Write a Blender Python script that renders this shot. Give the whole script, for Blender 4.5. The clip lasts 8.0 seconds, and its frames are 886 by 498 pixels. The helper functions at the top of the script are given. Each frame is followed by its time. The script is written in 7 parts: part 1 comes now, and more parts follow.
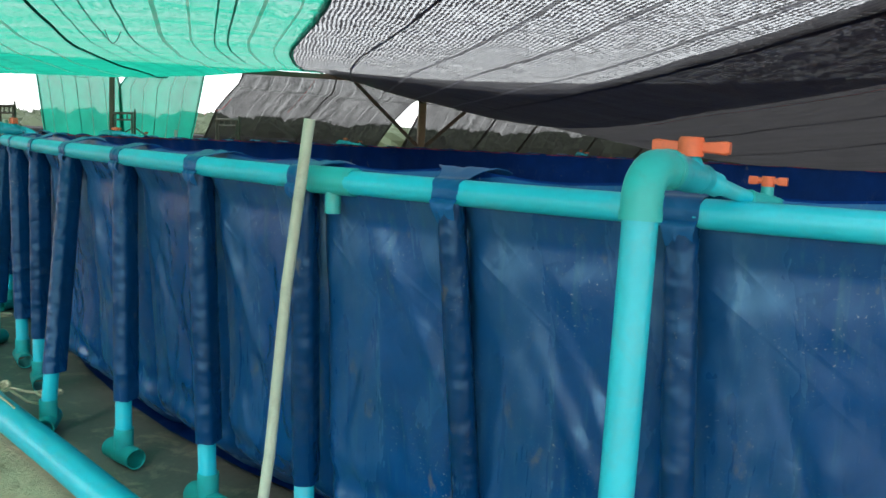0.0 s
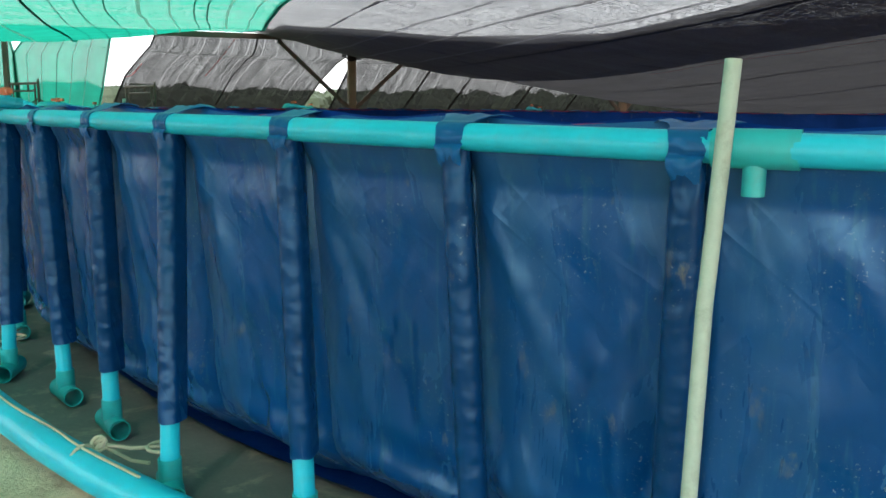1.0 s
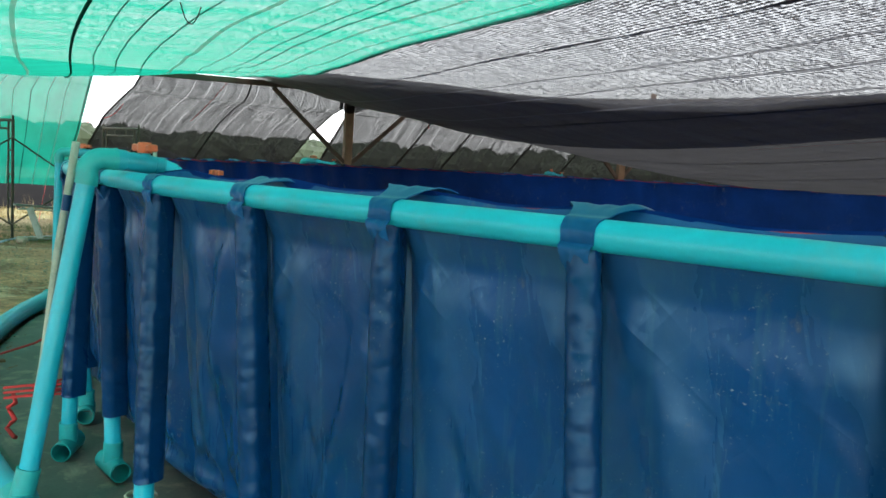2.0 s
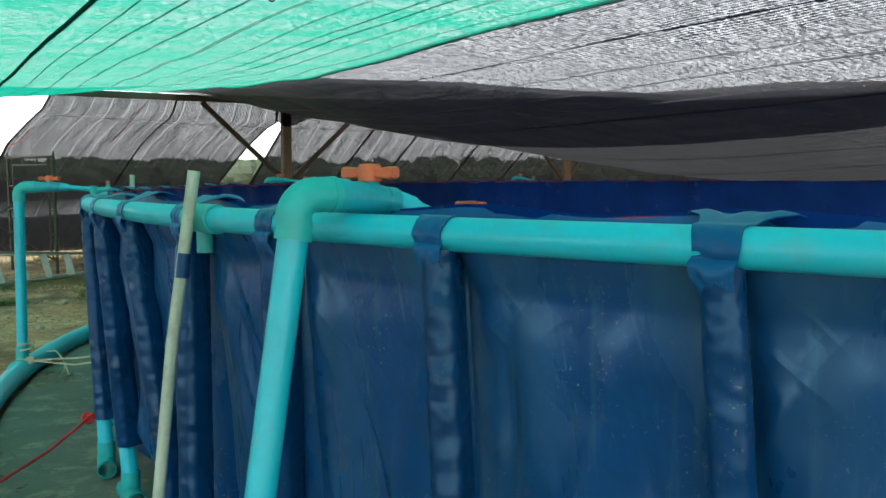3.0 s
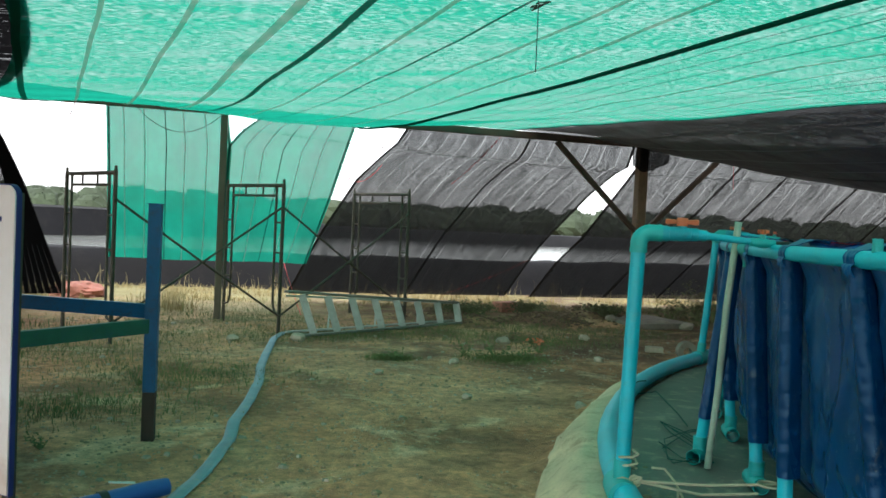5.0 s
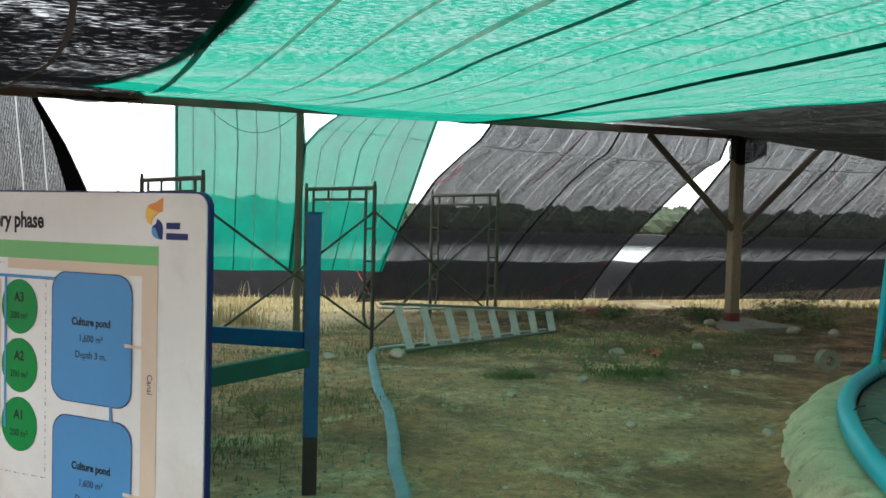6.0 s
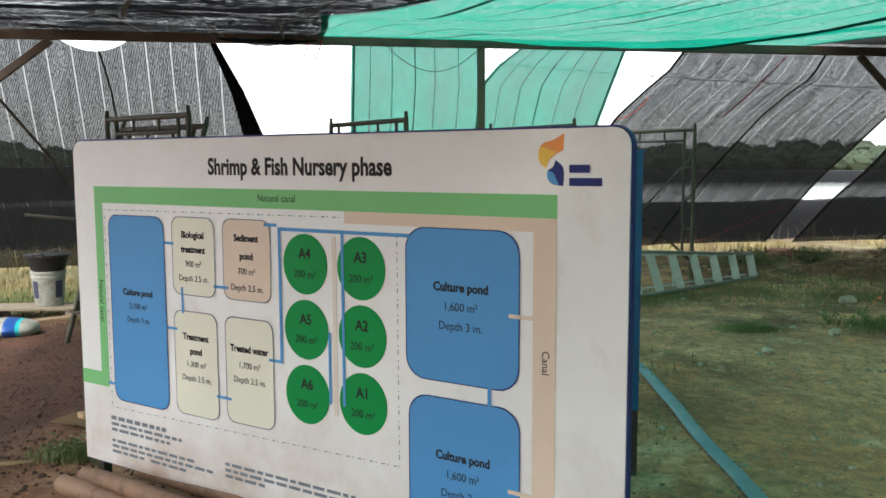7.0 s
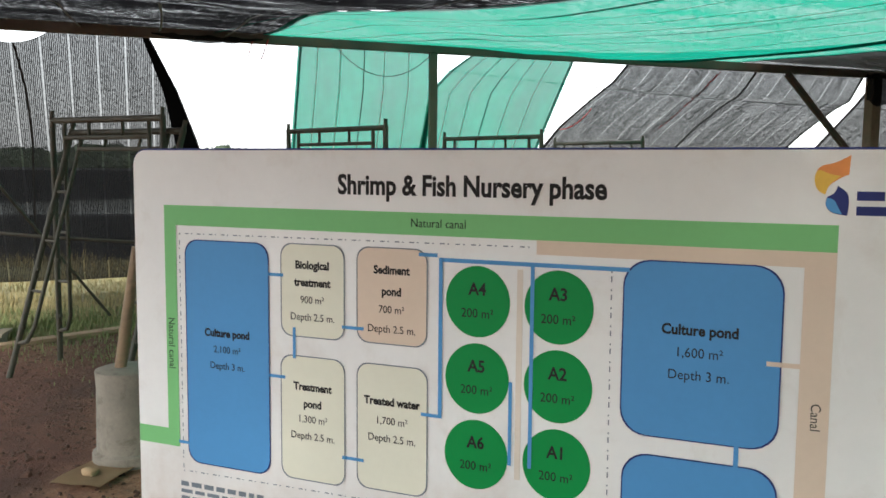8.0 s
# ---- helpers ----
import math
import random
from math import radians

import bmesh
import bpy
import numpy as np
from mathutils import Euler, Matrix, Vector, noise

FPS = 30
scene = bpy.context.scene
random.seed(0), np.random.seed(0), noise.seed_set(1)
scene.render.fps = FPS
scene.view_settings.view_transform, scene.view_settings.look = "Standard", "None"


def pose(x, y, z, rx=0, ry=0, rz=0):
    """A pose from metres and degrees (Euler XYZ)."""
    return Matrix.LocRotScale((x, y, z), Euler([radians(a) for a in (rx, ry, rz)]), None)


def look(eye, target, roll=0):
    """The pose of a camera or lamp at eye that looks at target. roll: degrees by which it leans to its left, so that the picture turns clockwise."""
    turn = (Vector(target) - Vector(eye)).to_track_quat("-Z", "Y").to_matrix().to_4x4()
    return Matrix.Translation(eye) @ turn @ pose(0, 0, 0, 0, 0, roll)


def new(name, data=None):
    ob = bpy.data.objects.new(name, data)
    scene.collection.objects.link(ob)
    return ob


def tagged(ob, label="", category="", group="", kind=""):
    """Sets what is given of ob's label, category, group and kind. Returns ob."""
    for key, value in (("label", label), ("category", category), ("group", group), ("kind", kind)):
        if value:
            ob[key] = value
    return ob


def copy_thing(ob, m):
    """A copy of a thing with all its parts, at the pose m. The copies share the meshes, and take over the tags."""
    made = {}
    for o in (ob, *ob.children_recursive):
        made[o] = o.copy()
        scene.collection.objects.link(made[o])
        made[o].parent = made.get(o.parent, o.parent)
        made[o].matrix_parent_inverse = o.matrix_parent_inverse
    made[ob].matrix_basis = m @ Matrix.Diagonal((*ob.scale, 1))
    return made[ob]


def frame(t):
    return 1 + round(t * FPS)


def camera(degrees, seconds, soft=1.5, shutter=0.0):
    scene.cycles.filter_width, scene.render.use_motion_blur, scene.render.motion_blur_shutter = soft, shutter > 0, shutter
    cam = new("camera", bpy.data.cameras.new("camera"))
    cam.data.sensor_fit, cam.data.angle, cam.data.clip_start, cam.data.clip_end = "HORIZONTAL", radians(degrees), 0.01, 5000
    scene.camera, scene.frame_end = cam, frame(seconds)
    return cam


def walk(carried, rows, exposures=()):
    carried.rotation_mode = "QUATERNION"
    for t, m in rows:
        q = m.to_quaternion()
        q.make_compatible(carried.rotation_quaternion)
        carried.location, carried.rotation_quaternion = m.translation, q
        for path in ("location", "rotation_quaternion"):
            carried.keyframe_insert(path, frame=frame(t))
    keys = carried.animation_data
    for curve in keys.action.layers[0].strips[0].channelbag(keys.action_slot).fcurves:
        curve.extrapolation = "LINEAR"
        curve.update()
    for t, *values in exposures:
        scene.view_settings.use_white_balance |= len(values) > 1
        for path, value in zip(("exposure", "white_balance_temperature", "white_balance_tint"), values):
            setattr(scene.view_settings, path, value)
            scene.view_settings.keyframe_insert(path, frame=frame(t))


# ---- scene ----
import functools

cam = camera(55.2, 8.0, soft=1.6)
PATH = [
    (0, (0.968, -0.837, 1.387), (1.113, 1.143, 1.143), 2.9),
    (0.5, (0.449, -0.463, 1.38), (0.801, 1.479, 1.055), 1.6),
    (1, (-0.021, 0.007, 1.347), (0.387, 1.937, 1.018), 0.6),
    (1.5, (-0.539, 0.568, 1.375), (-0.107, 2.505, 1.127), 2.8),
    (2.8, (-1.563, 2.381, 1.421), (-0.772, 4.209, 1.242), 0.6),
    (3, (-1.695, 2.596, 1.394), (-0.894, 4.42, 1.221), -0.1),
    (3.5, (-2.078, 3.167, 1.401), (-1.339, 5.023, 1.309), 1.5),
    (4, (-2.526, 3.726, 1.401), (-1.908, 5.625, 1.298), -0.4),
    (4.5, (-2.948, 4.336, 1.386), (-2.543, 6.29, 1.263), 0.8),
    (4.7, (-3.136, 4.558, 1.347), (-2.778, 6.525, 1.288), 3.2),
    (5.8, (-4.072, 5.693, 1.325), (-3.767, 7.668, 1.242), 0.3),
    (6, (-4.258, 5.865, 1.332), (-3.934, 7.838, 1.267), 1.4),
    (6.1, (-4.347, 5.933, 1.328), (-4.033, 7.907, 1.273), 1.6),
    (6.5, (-4.698, 6.263, 1.319), (-4.504, 8.25, 1.208), -0.3),
    (7, (-5.171, 6.554, 1.311), (-5.086, 8.542, 1.109), -0.2),
    (7.5, (-5.627, 6.795, 1.33), (-5.336, 8.764, 1.138), -0.4),
    (8, (-6.117, 7.087, 1.349), (-5.705, 9.035, 1.162), 0.5),
]
walk(cam, [(t, look(eye, target, roll)) for t, eye, target, roll in PATH],
     exposures=[(0, 1.3, 6400, 8.5), (0.5, 1.2, 6400, 8.5), (1.0, 1.42, 6450, 9), (1.5, 1.44, 6450, 9.3), (3.0, 1.36, 6400, 9), (3.8, 1.34, 6400, 9.5), (4.7, 1.16, 6400, 9), (5.8, 1.04, 6350, 8), (8, 1.09, 6400, 7.5)])
# ---- light ----
SUN_EL, SUN_AZ = 47.0, 210.0      # degrees above the horizon, degrees clockwise from +y
world = bpy.data.worlds.new("sky")
scene.world = world
world.use_nodes = True
wn, wl = world.node_tree.nodes, world.node_tree.links
sky = wn.new("ShaderNodeTexSky")
sky.sky_type, sky.sun_disc = "NISHITA", False
sky.sun_elevation, sky.sun_rotation = radians(SUN_EL), radians(SUN_AZ)
sky.air_density, sky.dust_density, sky.ozone_density = 1.0, 3.0, 1.0
pale = wn.new("ShaderNodeHueSaturation")      # a hazy, nearly white sky
pale.inputs["Saturation"].default_value = 0.35
wl.new(sky.outputs["Color"], pale.inputs["Color"])
wn["Background"].inputs["Strength"].default_value = 0.3
haze = wn.new("ShaderNodeMix")                # bright even cloud veil over the sky's own gradient
haze.data_type = "RGBA"
haze.inputs[0].default_value = 0.6
haze.inputs[7].default_value = (4.6, 4.65, 4.7, 1)
wl.new(pale.outputs["Color"], haze.inputs[6])
wl.new(haze.outputs[2], wn["Background"].inputs["Color"])
sun = new("sun", bpy.data.lights.new("sun", "SUN"))
sun.data.energy, sun.data.angle, sun.data.color = 2.0, radians(4.0), (1.0, 0.95, 0.87)
az, el = radians(SUN_AZ), radians(SUN_EL)
sun.matrix_world = look((0, 0, 20), (-20 * math.sin(az) * math.cos(el), -20 * math.cos(az) * math.cos(el), 20 - 20 * math.sin(el)))
# ---- materials ----
def shader(name):
    m = bpy.data.materials.new(name)
    m.use_nodes = True
    return m, m.node_tree.nodes, m.node_tree.links, m.node_tree.nodes["Principled BSDF"]


def mapped(n, l, scale, coords="Object"):
    tc, mp = n.new("ShaderNodeTexCoord"), n.new("ShaderNodeMapping")
    mp.inputs["Scale"].default_value = scale if isinstance(scale, tuple) else (scale,) * 3
    l.new(tc.outputs[coords], mp.inputs["Vector"])
    return mp.outputs["Vector"]


def noisy(n, l, scale, detail=4.0, rough=0.6, coords="Object", distort=0.0):
    t = n.new("ShaderNodeTexNoise")
    t.inputs["Scale"].default_value = 1.0
    t.inputs["Detail"].default_value, t.inputs["Roughness"].default_value = detail, rough
    t.inputs["Distortion"].default_value = distort
    l.new(mapped(n, l, scale, coords), t.inputs["Vector"])
    return t.outputs["Fac"]


def ramp(n, l, fac, stops):
    r = n.new("ShaderNodeValToRGB")
    while len(r.color_ramp.elements) < len(stops):
        r.color_ramp.elements.new(0.5)
    for e, (p, c) in zip(r.color_ramp.elements, stops):
        e.position, e.color = p, (*c, 1) if not isinstance(c, float) else (c, c, c, 1)
    l.new(fac, r.inputs["Fac"])
    return r.outputs["Color"]


def mixed(n, l, fac, a, b, how="MIX"):
    m = n.new("ShaderNodeMix")
    m.data_type, m.blend_type = "RGBA", how
    for sock, v in ((m.inputs[0], fac), (m.inputs[6], a), (m.inputs[7], b)):
        if isinstance(v, (int, float)):
            sock.default_value = v
        elif isinstance(v, tuple):
            sock.default_value = (*v, 1)
        else:
            l.new(v, sock)
    return m.outputs[2]


def bumped(n, l, bsdf, height, strength=0.3, distance=0.01):
    b = n.new("ShaderNodeBump")
    b.inputs["Strength"].default_value, b.inputs["Distance"].default_value = strength, distance
    l.new(height, b.inputs["Height"])
    l.new(b.outputs["Normal"], bsdf.inputs["Normal"])


def surface(name, base, rough=0.6, metal=0.0, vary=0.25, big=1.5, fine=40.0, dirt=None, dirt_amount=0.5, bump=0.15, dist=0.004, per_object=0.0, coords="Object", spec=0.5):
    """A worn surface: base colour varied at two scales, with stains of a second colour and fine relief."""
    m, n, l, p = shader(name)
    low = tuple(c * (1 - vary) for c in base)
    high = tuple(min(1, c * (1 + vary)) for c in base)
    a = ramp(n, l, noisy(n, l, big, coords=coords), [(0.3, low), (0.7, high)])
    f = noisy(n, l, fine, 6, 0.65, coords)
    col = mixed(n, l, 0.35, a, ramp(n, l, f, [(0.3, low), (0.7, high)]))
    if dirt:
        spots = ramp(n, l, noisy(n, l, big * 3.1, 8, 0.7, coords, 0.4), [(0.52, 0.0), (0.72, float(dirt_amount))])
        col = mixed(n, l, spots, col, dirt)
    if per_object:
        info, hsv = n.new("ShaderNodeObjectInfo"), n.new("ShaderNodeHueSaturation")
        mr = n.new("ShaderNodeMapRange")
        mr.inputs["To Min"].default_value, mr.inputs["To Max"].default_value = 1 - per_object, 1 + per_object
        l.new(info.outputs["Random"], mr.inputs["Value"])
        l.new(mr.outputs["Result"], hsv.inputs["Value"])
        l.new(col, hsv.inputs["Color"])
        col = hsv.outputs["Color"]
    l.new(col, p.inputs["Base Color"])
    rr = n.new("ShaderNodeMapRange")
    rr.inputs["To Min"].default_value, rr.inputs["To Max"].default_value = max(0.03, rough - 0.12), min(1, rough + 0.12)
    l.new(f, rr.inputs["Value"])
    l.new(rr.outputs["Result"], p.inputs["Roughness"])
    p.inputs["Metallic"].default_value = metal
    p.inputs["Specular IOR Level"].default_value = spec
    if bump:
        bumped(n, l, p, f, bump, dist)
    return m


def tarpaulin(name, base, dust, amount, rough=0.3, crease=0.4, fold=(3.2, 3.2, 2.0), gloss=0.45):
    """Coated polyester sheet: glossy soft folds, faint dried dust, small pale and yellow flecks."""
    m, n, l, p = shader(name)
    cloud = noisy(n, l, 2.0, 5, 0.6)
    col = ramp(n, l, cloud, [(0.3, tuple(c * 0.75 for c in base)), (0.7, tuple(c * 1.25 for c in base))])
    film = noisy(n, l, (3.2, 3.2, 1.1), 6, 0.62, "Object", 0.5)
    col = mixed(n, l, ramp(n, l, film, [(0.44, 0.0), (0.78, float(amount))]), col, dust)
    drip = noisy(n, l, (46, 46, 1.2), 3, 0.5)
    col = mixed(n, l, ramp(n, l, drip, [(0.56, 0.0), (0.74, float(amount) * 0.55)]), col, dust)
    patch = ramp(n, l, noisy(n, l, 3.3, 3, 0.5), [(0.5, 0.0), (0.66, 1.0)])
    fleck = ramp(n, l, noisy(n, l, 130, 3, 0.6), [(0.63, 0.0), (0.74, 0.5)])
    col = mixed(n, l, mixed(n, l, 1.0, fleck, patch, "MULTIPLY"), col, (0.42, 0.47, 0.42))
    smear = ramp(n, l, noisy(n, l, (17, 17, 8), 5, 0.7), [(0.59, 0.0), (0.72, 0.6)])
    col = mixed(n, l, mixed(n, l, 1.0, smear, patch, "MULTIPLY"), col, (0.2, 0.19, 0.08))
    scuff = ramp(n, l, noisy(n, l, (70, 70, 9), 4, 0.6, "Object", 1.5), [(0.65, 0.0), (0.73, 0.25)])
    col = mixed(n, l, mixed(n, l, 1.0, scuff, ramp(n, l, cloud, [(0.45, 0.0), (0.6, 1.0)]), "MULTIPLY"), col, (0.2, 0.3, 0.36))
    info, hsv = n.new("ShaderNodeObjectInfo"), n.new("ShaderNodeHueSaturation")
    mr = n.new("ShaderNodeMapRange")
    mr.inputs["To Min"].default_value, mr.inputs["To Max"].default_value = 0.88, 1.12
    l.new(info.outputs["Random"], mr.inputs["Value"])
    l.new(mr.outputs["Result"], hsv.inputs["Value"])
    l.new(col, hsv.inputs["Color"])
    l.new(hsv.outputs["Color"], p.inputs["Base Color"])
    p.inputs["Specular IOR Level"].default_value = gloss
    p.inputs["Specular Tint"].default_value = (0.42, 0.8, 1.0, 1)      # blue-dyed clear coating
    l.new(ramp(n, l, film, [(0.35, rough - 0.06), (0.75, rough + 0.14)]), p.inputs["Roughness"])
    soft = noisy(n, l, fold, 1.5, 0.4)
    off, crumple = n.new("ShaderNodeMath"), n.new("ShaderNodeMath")
    off.operation, crumple.operation = "SUBTRACT", "ABSOLUTE"
    l.new(noisy(n, l, (6, 6, 4.5), 3, 0.55, "Object", 0.3), off.inputs[0])
    off.inputs[1].default_value = 0.5
    l.new(off.outputs[0], crumple.inputs[0])
    where = ramp(n, l, noisy(n, l, 2.6, 2, 0.5), [(0.42, 0.05), (0.64, 0.26)])
    relief = mixed(n, l, where, soft, crumple.outputs[0])
    for turn, spot in ((40, (3.1, 3.1, 2.2)), (-48, (2.3, 2.3, 3.0)), (75, (4.0, 4.0, 1.8))):      # straight pulled wrinkles in three directions
        spin, mp = n.new("ShaderNodeMapping"), n.new("ShaderNodeMapping")
        spin.inputs["Rotation"].default_value = (0, radians(turn), 0)
        mp.inputs["Scale"].default_value = (2.6, 2.6, 13.0)
        l.new(mapped(n, l, 1.0), spin.inputs["Vector"])
        l.new(spin.outputs["Vector"], mp.inputs["Vector"])
        t = n.new("ShaderNodeTexNoise")
        t.inputs["Scale"].default_value, t.inputs["Detail"].default_value = 1.0, 1.0
        l.new(mp.outputs["Vector"], t.inputs["Vector"])
        line = ramp(n, l, t.outputs["Fac"], [(0.42, 0.0), (0.5, 1.0), (0.58, 0.0)])
        spread = ramp(n, l, noisy(n, l, spot, 2, 0.5), [(0.52, 0.0), (0.68, 0.024)])
        relief = mixed(n, l, spread, relief, line, "ADD")
    bumped(n, l, p, relief, crease, 0.06)
    return m


def netting(name, thread, low, high, cell, glow, broad_scale, mottle=0.25, window=(0.41, 0.58), rows=0.0, ribbed=0.0, dashes=0.0, stripe=()):
    """Woven shade cloth: rows of short threads that scatter light or let it through, with open gaps between them.
    low, high: the share of thread in thin and in thick places; cell: rows a metre across and along the cloth;
    rows, ribbed: knitted ribs a metre across the cloth and how strongly they show;
    dashes: stitches a metre along each rib, where the ribs are rows of short dark stitches;
    stripe: pitch, width, first place and openness of thin stripes across the cloth."""
    m, n, l, p = shader(name)
    out = n["Material Output"]
    n.remove(p)

    def calc(how, a, b=0.0, c=0.0):
        k = n.new("ShaderNodeMath")
        k.operation = how
        for i, q in enumerate((a, b, c)):
            if isinstance(q, (int, float)):
                k.inputs[i].default_value = q
            else:
                l.new(q, k.inputs[i])
        return k.outputs[0]
    t = n.new("ShaderNodeTexNoise")
    t.inputs["Scale"].default_value, t.inputs["Detail"].default_value, t.inputs["Roughness"].default_value = 1.0, 2.0, 0.5
    l.new(mapped(n, l, (cell[0], cell[1], 1), "UV"), t.inputs["Vector"])
    fine = noisy(n, l, (cell[0] * 3.1, cell[1] * 3.1, 1), 2, 0.5, "UV")
    broad = noisy(n, l, (broad_scale[0], broad_scale[1], 1), 4, 0.6, "UV")
    s = mixed(n, l, 0.3, t.outputs["Fac"], fine)
    s = mixed(n, l, mottle, s, broad)
    if dashes:
        sep, com, stitch = n.new("ShaderNodeSeparateXYZ"), n.new("ShaderNodeCombineXYZ"), n.new("ShaderNodeTexNoise")
        l.new(mapped(n, l, (rows, dashes, 1), "UV"), sep.inputs[0])
        across = calc("MULTIPLY_ADD", noisy(n, l, (2.0, 2.0, 1), 2, 0.5, "UV"), 2.5, sep.outputs["X"])
        l.new(calc("MULTIPLY", calc("FLOOR", across), 3.71), com.inputs[0])
        l.new(sep.outputs["Y"], com.inputs[1])
        stitch.inputs["Scale"].default_value, stitch.inputs["Detail"].default_value = 1.0, 1.0
        l.new(com.outputs[0], stitch.inputs["Vector"])
        rib = calc("PINGPONG", across, 0.5)
        s = mixed(n, l, 0.55, s, mixed(n, l, ribbed, stitch.outputs["Fac"], calc("MULTIPLY", rib, 2.0)))
    elif rows:
        rib = n.new("ShaderNodeTexWave")
        rib.bands_direction = "X"
        rib.inputs["Scale"].default_value, rib.inputs["Distortion"].default_value = 1.0, 0.7
        rib.inputs["Detail"].default_value, rib.inputs["Detail Scale"].default_value = 1.0, 0.7
        l.new(mapped(n, l, (rows * 0.314, rows * 0.1, 1), "UV"), rib.inputs["Vector"])
        s = mixed(n, l, ribbed, s, rib.outputs["Fac"])
    mr = n.new("ShaderNodeMapRange")
    mr.interpolation_type = "SMOOTHSTEP"
    mr.inputs["From Min"].default_value, mr.inputs["From Max"].default_value = window
    mr.inputs["To Min"].default_value, mr.inputs["To Max"].default_value = low, high
    l.new(s, mr.inputs["Value"])
    dif, tra, clear = n.new("ShaderNodeBsdfDiffuse"), n.new("ShaderNodeBsdfTranslucent"), n.new("ShaderNodeBsdfTransparent")
    tone = ramp(n, l, broad, [(0.3, tuple(c * 0.8 for c in thread)), (0.7, tuple(min(1, c * 1.2) for c in thread))])
    l.new(tone, dif.inputs["Color"])
    l.new(tone, tra.inputs["Color"])
    a, b = n.new("ShaderNodeMixShader"), n.new("ShaderNodeMixShader")
    a.inputs[0].default_value = glow
    l.new(dif.outputs[0], a.inputs[1])
    l.new(tra.outputs[0], a.inputs[2])
    cover = mr.outputs["Result"]
    if stripe:
        pitch, width, first, gap = stripe
        place = n.new("ShaderNodeSeparateXYZ")
        l.new(mapped(n, l, (1, 1, 1), "UV"), place.inputs[0])
        off = calc("PINGPONG", calc("SUBTRACT", calc("MULTIPLY_ADD", broad, width, place.outputs["X"]), first + width / 2), pitch / 2)
        cover = calc("MULTIPLY", cover, calc("SUBTRACT", 1.0, calc("MULTIPLY", calc("LESS_THAN", off, width / 2), gap)))
    l.new(cover, b.inputs[0])
    l.new(clear.outputs[0], b.inputs[1])
    l.new(a.outputs[0], b.inputs[2])
    l.new(b.outputs[0], out.inputs["Surface"])
    return m


M_PVC = surface("pvc_blue", (0.012, 0.46, 0.6), 0.38, vary=0.12, big=3, fine=60, dirt=(0.14, 0.34, 0.34), dirt_amount=0.35, bump=0.03, spec=0.45)
M_FIT = surface("pvc_fitting", (0.02, 0.40, 0.41), 0.45, vary=0.1, big=4, fine=60, dirt=(0.1, 0.2, 0.18), dirt_amount=0.4, bump=0.03, spec=0.4)
M_VALVE = surface("pvc_valve", (0.012, 0.33, 0.43), 0.42, vary=0.12, big=5, fine=70, dirt=(0.04, 0.1, 0.14), dirt_amount=0.5, bump=0.04, spec=0.4)
M_HANDLE = surface("orange_plastic", (0.6, 0.13, 0.05), 0.5, vary=0.15, big=12, fine=80, dirt=(0.4, 0.1, 0.05), dirt_amount=0.4, bump=0.05)
M_POLE = surface("weathered_pole", (0.36, 0.46, 0.38), 0.6, vary=0.18, big=4, fine=50, dirt=(0.16, 0.2, 0.15), dirt_amount=0.6, bump=0.1)
M_TARP = tarpaulin("blue_tarp", (0.0013, 0.047, 0.172), (0.05, 0.155, 0.21), 0.5, 0.27, 0.9, (2.6, 2.6, 1.3), 0.68)
# same cloth as the wall; the sleeves' shade is put into the base
M_SLEEVE = tarpaulin("sleeve_tarp", (0.0008, 0.034, 0.122), (0.03, 0.09, 0.15), 0.2, 0.3, 0.25, (14, 14, 22), 0.4)
# the sleeves' cloth, its base lightened because the straps face the sky
M_STRAP = tarpaulin("strap_tarp", (0.004, 0.075, 0.225), (0.03, 0.12, 0.22), 0.3, 0.36, 0.2, (9, 9, 9))
M_LINER = tarpaulin("inner_liner", (0.002, 0.026, 0.16), (0.004, 0.04, 0.19), 0.3, 0.4, 0.4, (3.2, 3.2, 2.0), 0.15)
M_GREEN = netting("green_shade_net", (0.008, 0.2, 0.135), 0.8, 0.998, (26, 90), 0.62, (1.3, 4.5), 0.25, (0.39, 0.54))
M_GREEN_SIDE = netting("green_curtain_net", (0.014, 0.3, 0.205), 0.88, 0.955, (70, 30), 0.62, (2.5, 1.5), 0.25, (0.41, 0.58), 45, 0.25)
M_BLACK = netting("black_shade_net", (0.15, 0.15, 0.156), 0.72, 1.0, (75, 75), 0.07, (1.0, 3.5), 0.16, (0.44, 0.53), 36, 0.3, 40)
M_BLACK_FAR = netting("far_black_net", (0.1, 0.099, 0.1), 0.87, 1.0, (60, 40), 0.07, (3.5, 0.8), 0.3, (0.42, 0.56), 31, 0.35, 24)
M_BLACK_SIDE = netting("black_curtain_net", (0.02, 0.02, 0.02), 0.81, 1.0, (44, 40), 0.3, (9, 1.6), 0.25, (0.4, 0.56), 38, 0.15, 0.0, (0.27, 0.014, 0.1, 0.1))
M_BLACK_DENSE = netting("dense_black_net", (0.008, 0.008, 0.009), 0.55, 1.0, (16, 70), 0.25, (1.1, 2.6), 0.35, (0.36, 0.47))
M_BLACK_RIB = netting("ribbed_black_net", (0.016, 0.016, 0.016), 0.83, 1.0, (60, 30), 0.3, (9, 1.4), 0.25, (0.4, 0.6), 60, 0.2, 0.0, (0.25, 0.013, 0.06, 0.2))
M_SEAM_DARK = netting("dark_seam", (0.008, 0.11, 0.08), 0.9, 0.99, (60, 16), 0.55, (2.0, 1.0))
M_SEAM_GREY = netting("grey_seam", (0.5, 0.5, 0.44), 0.78, 0.88, (60, 16), 0.75, (2.0, 1.0))
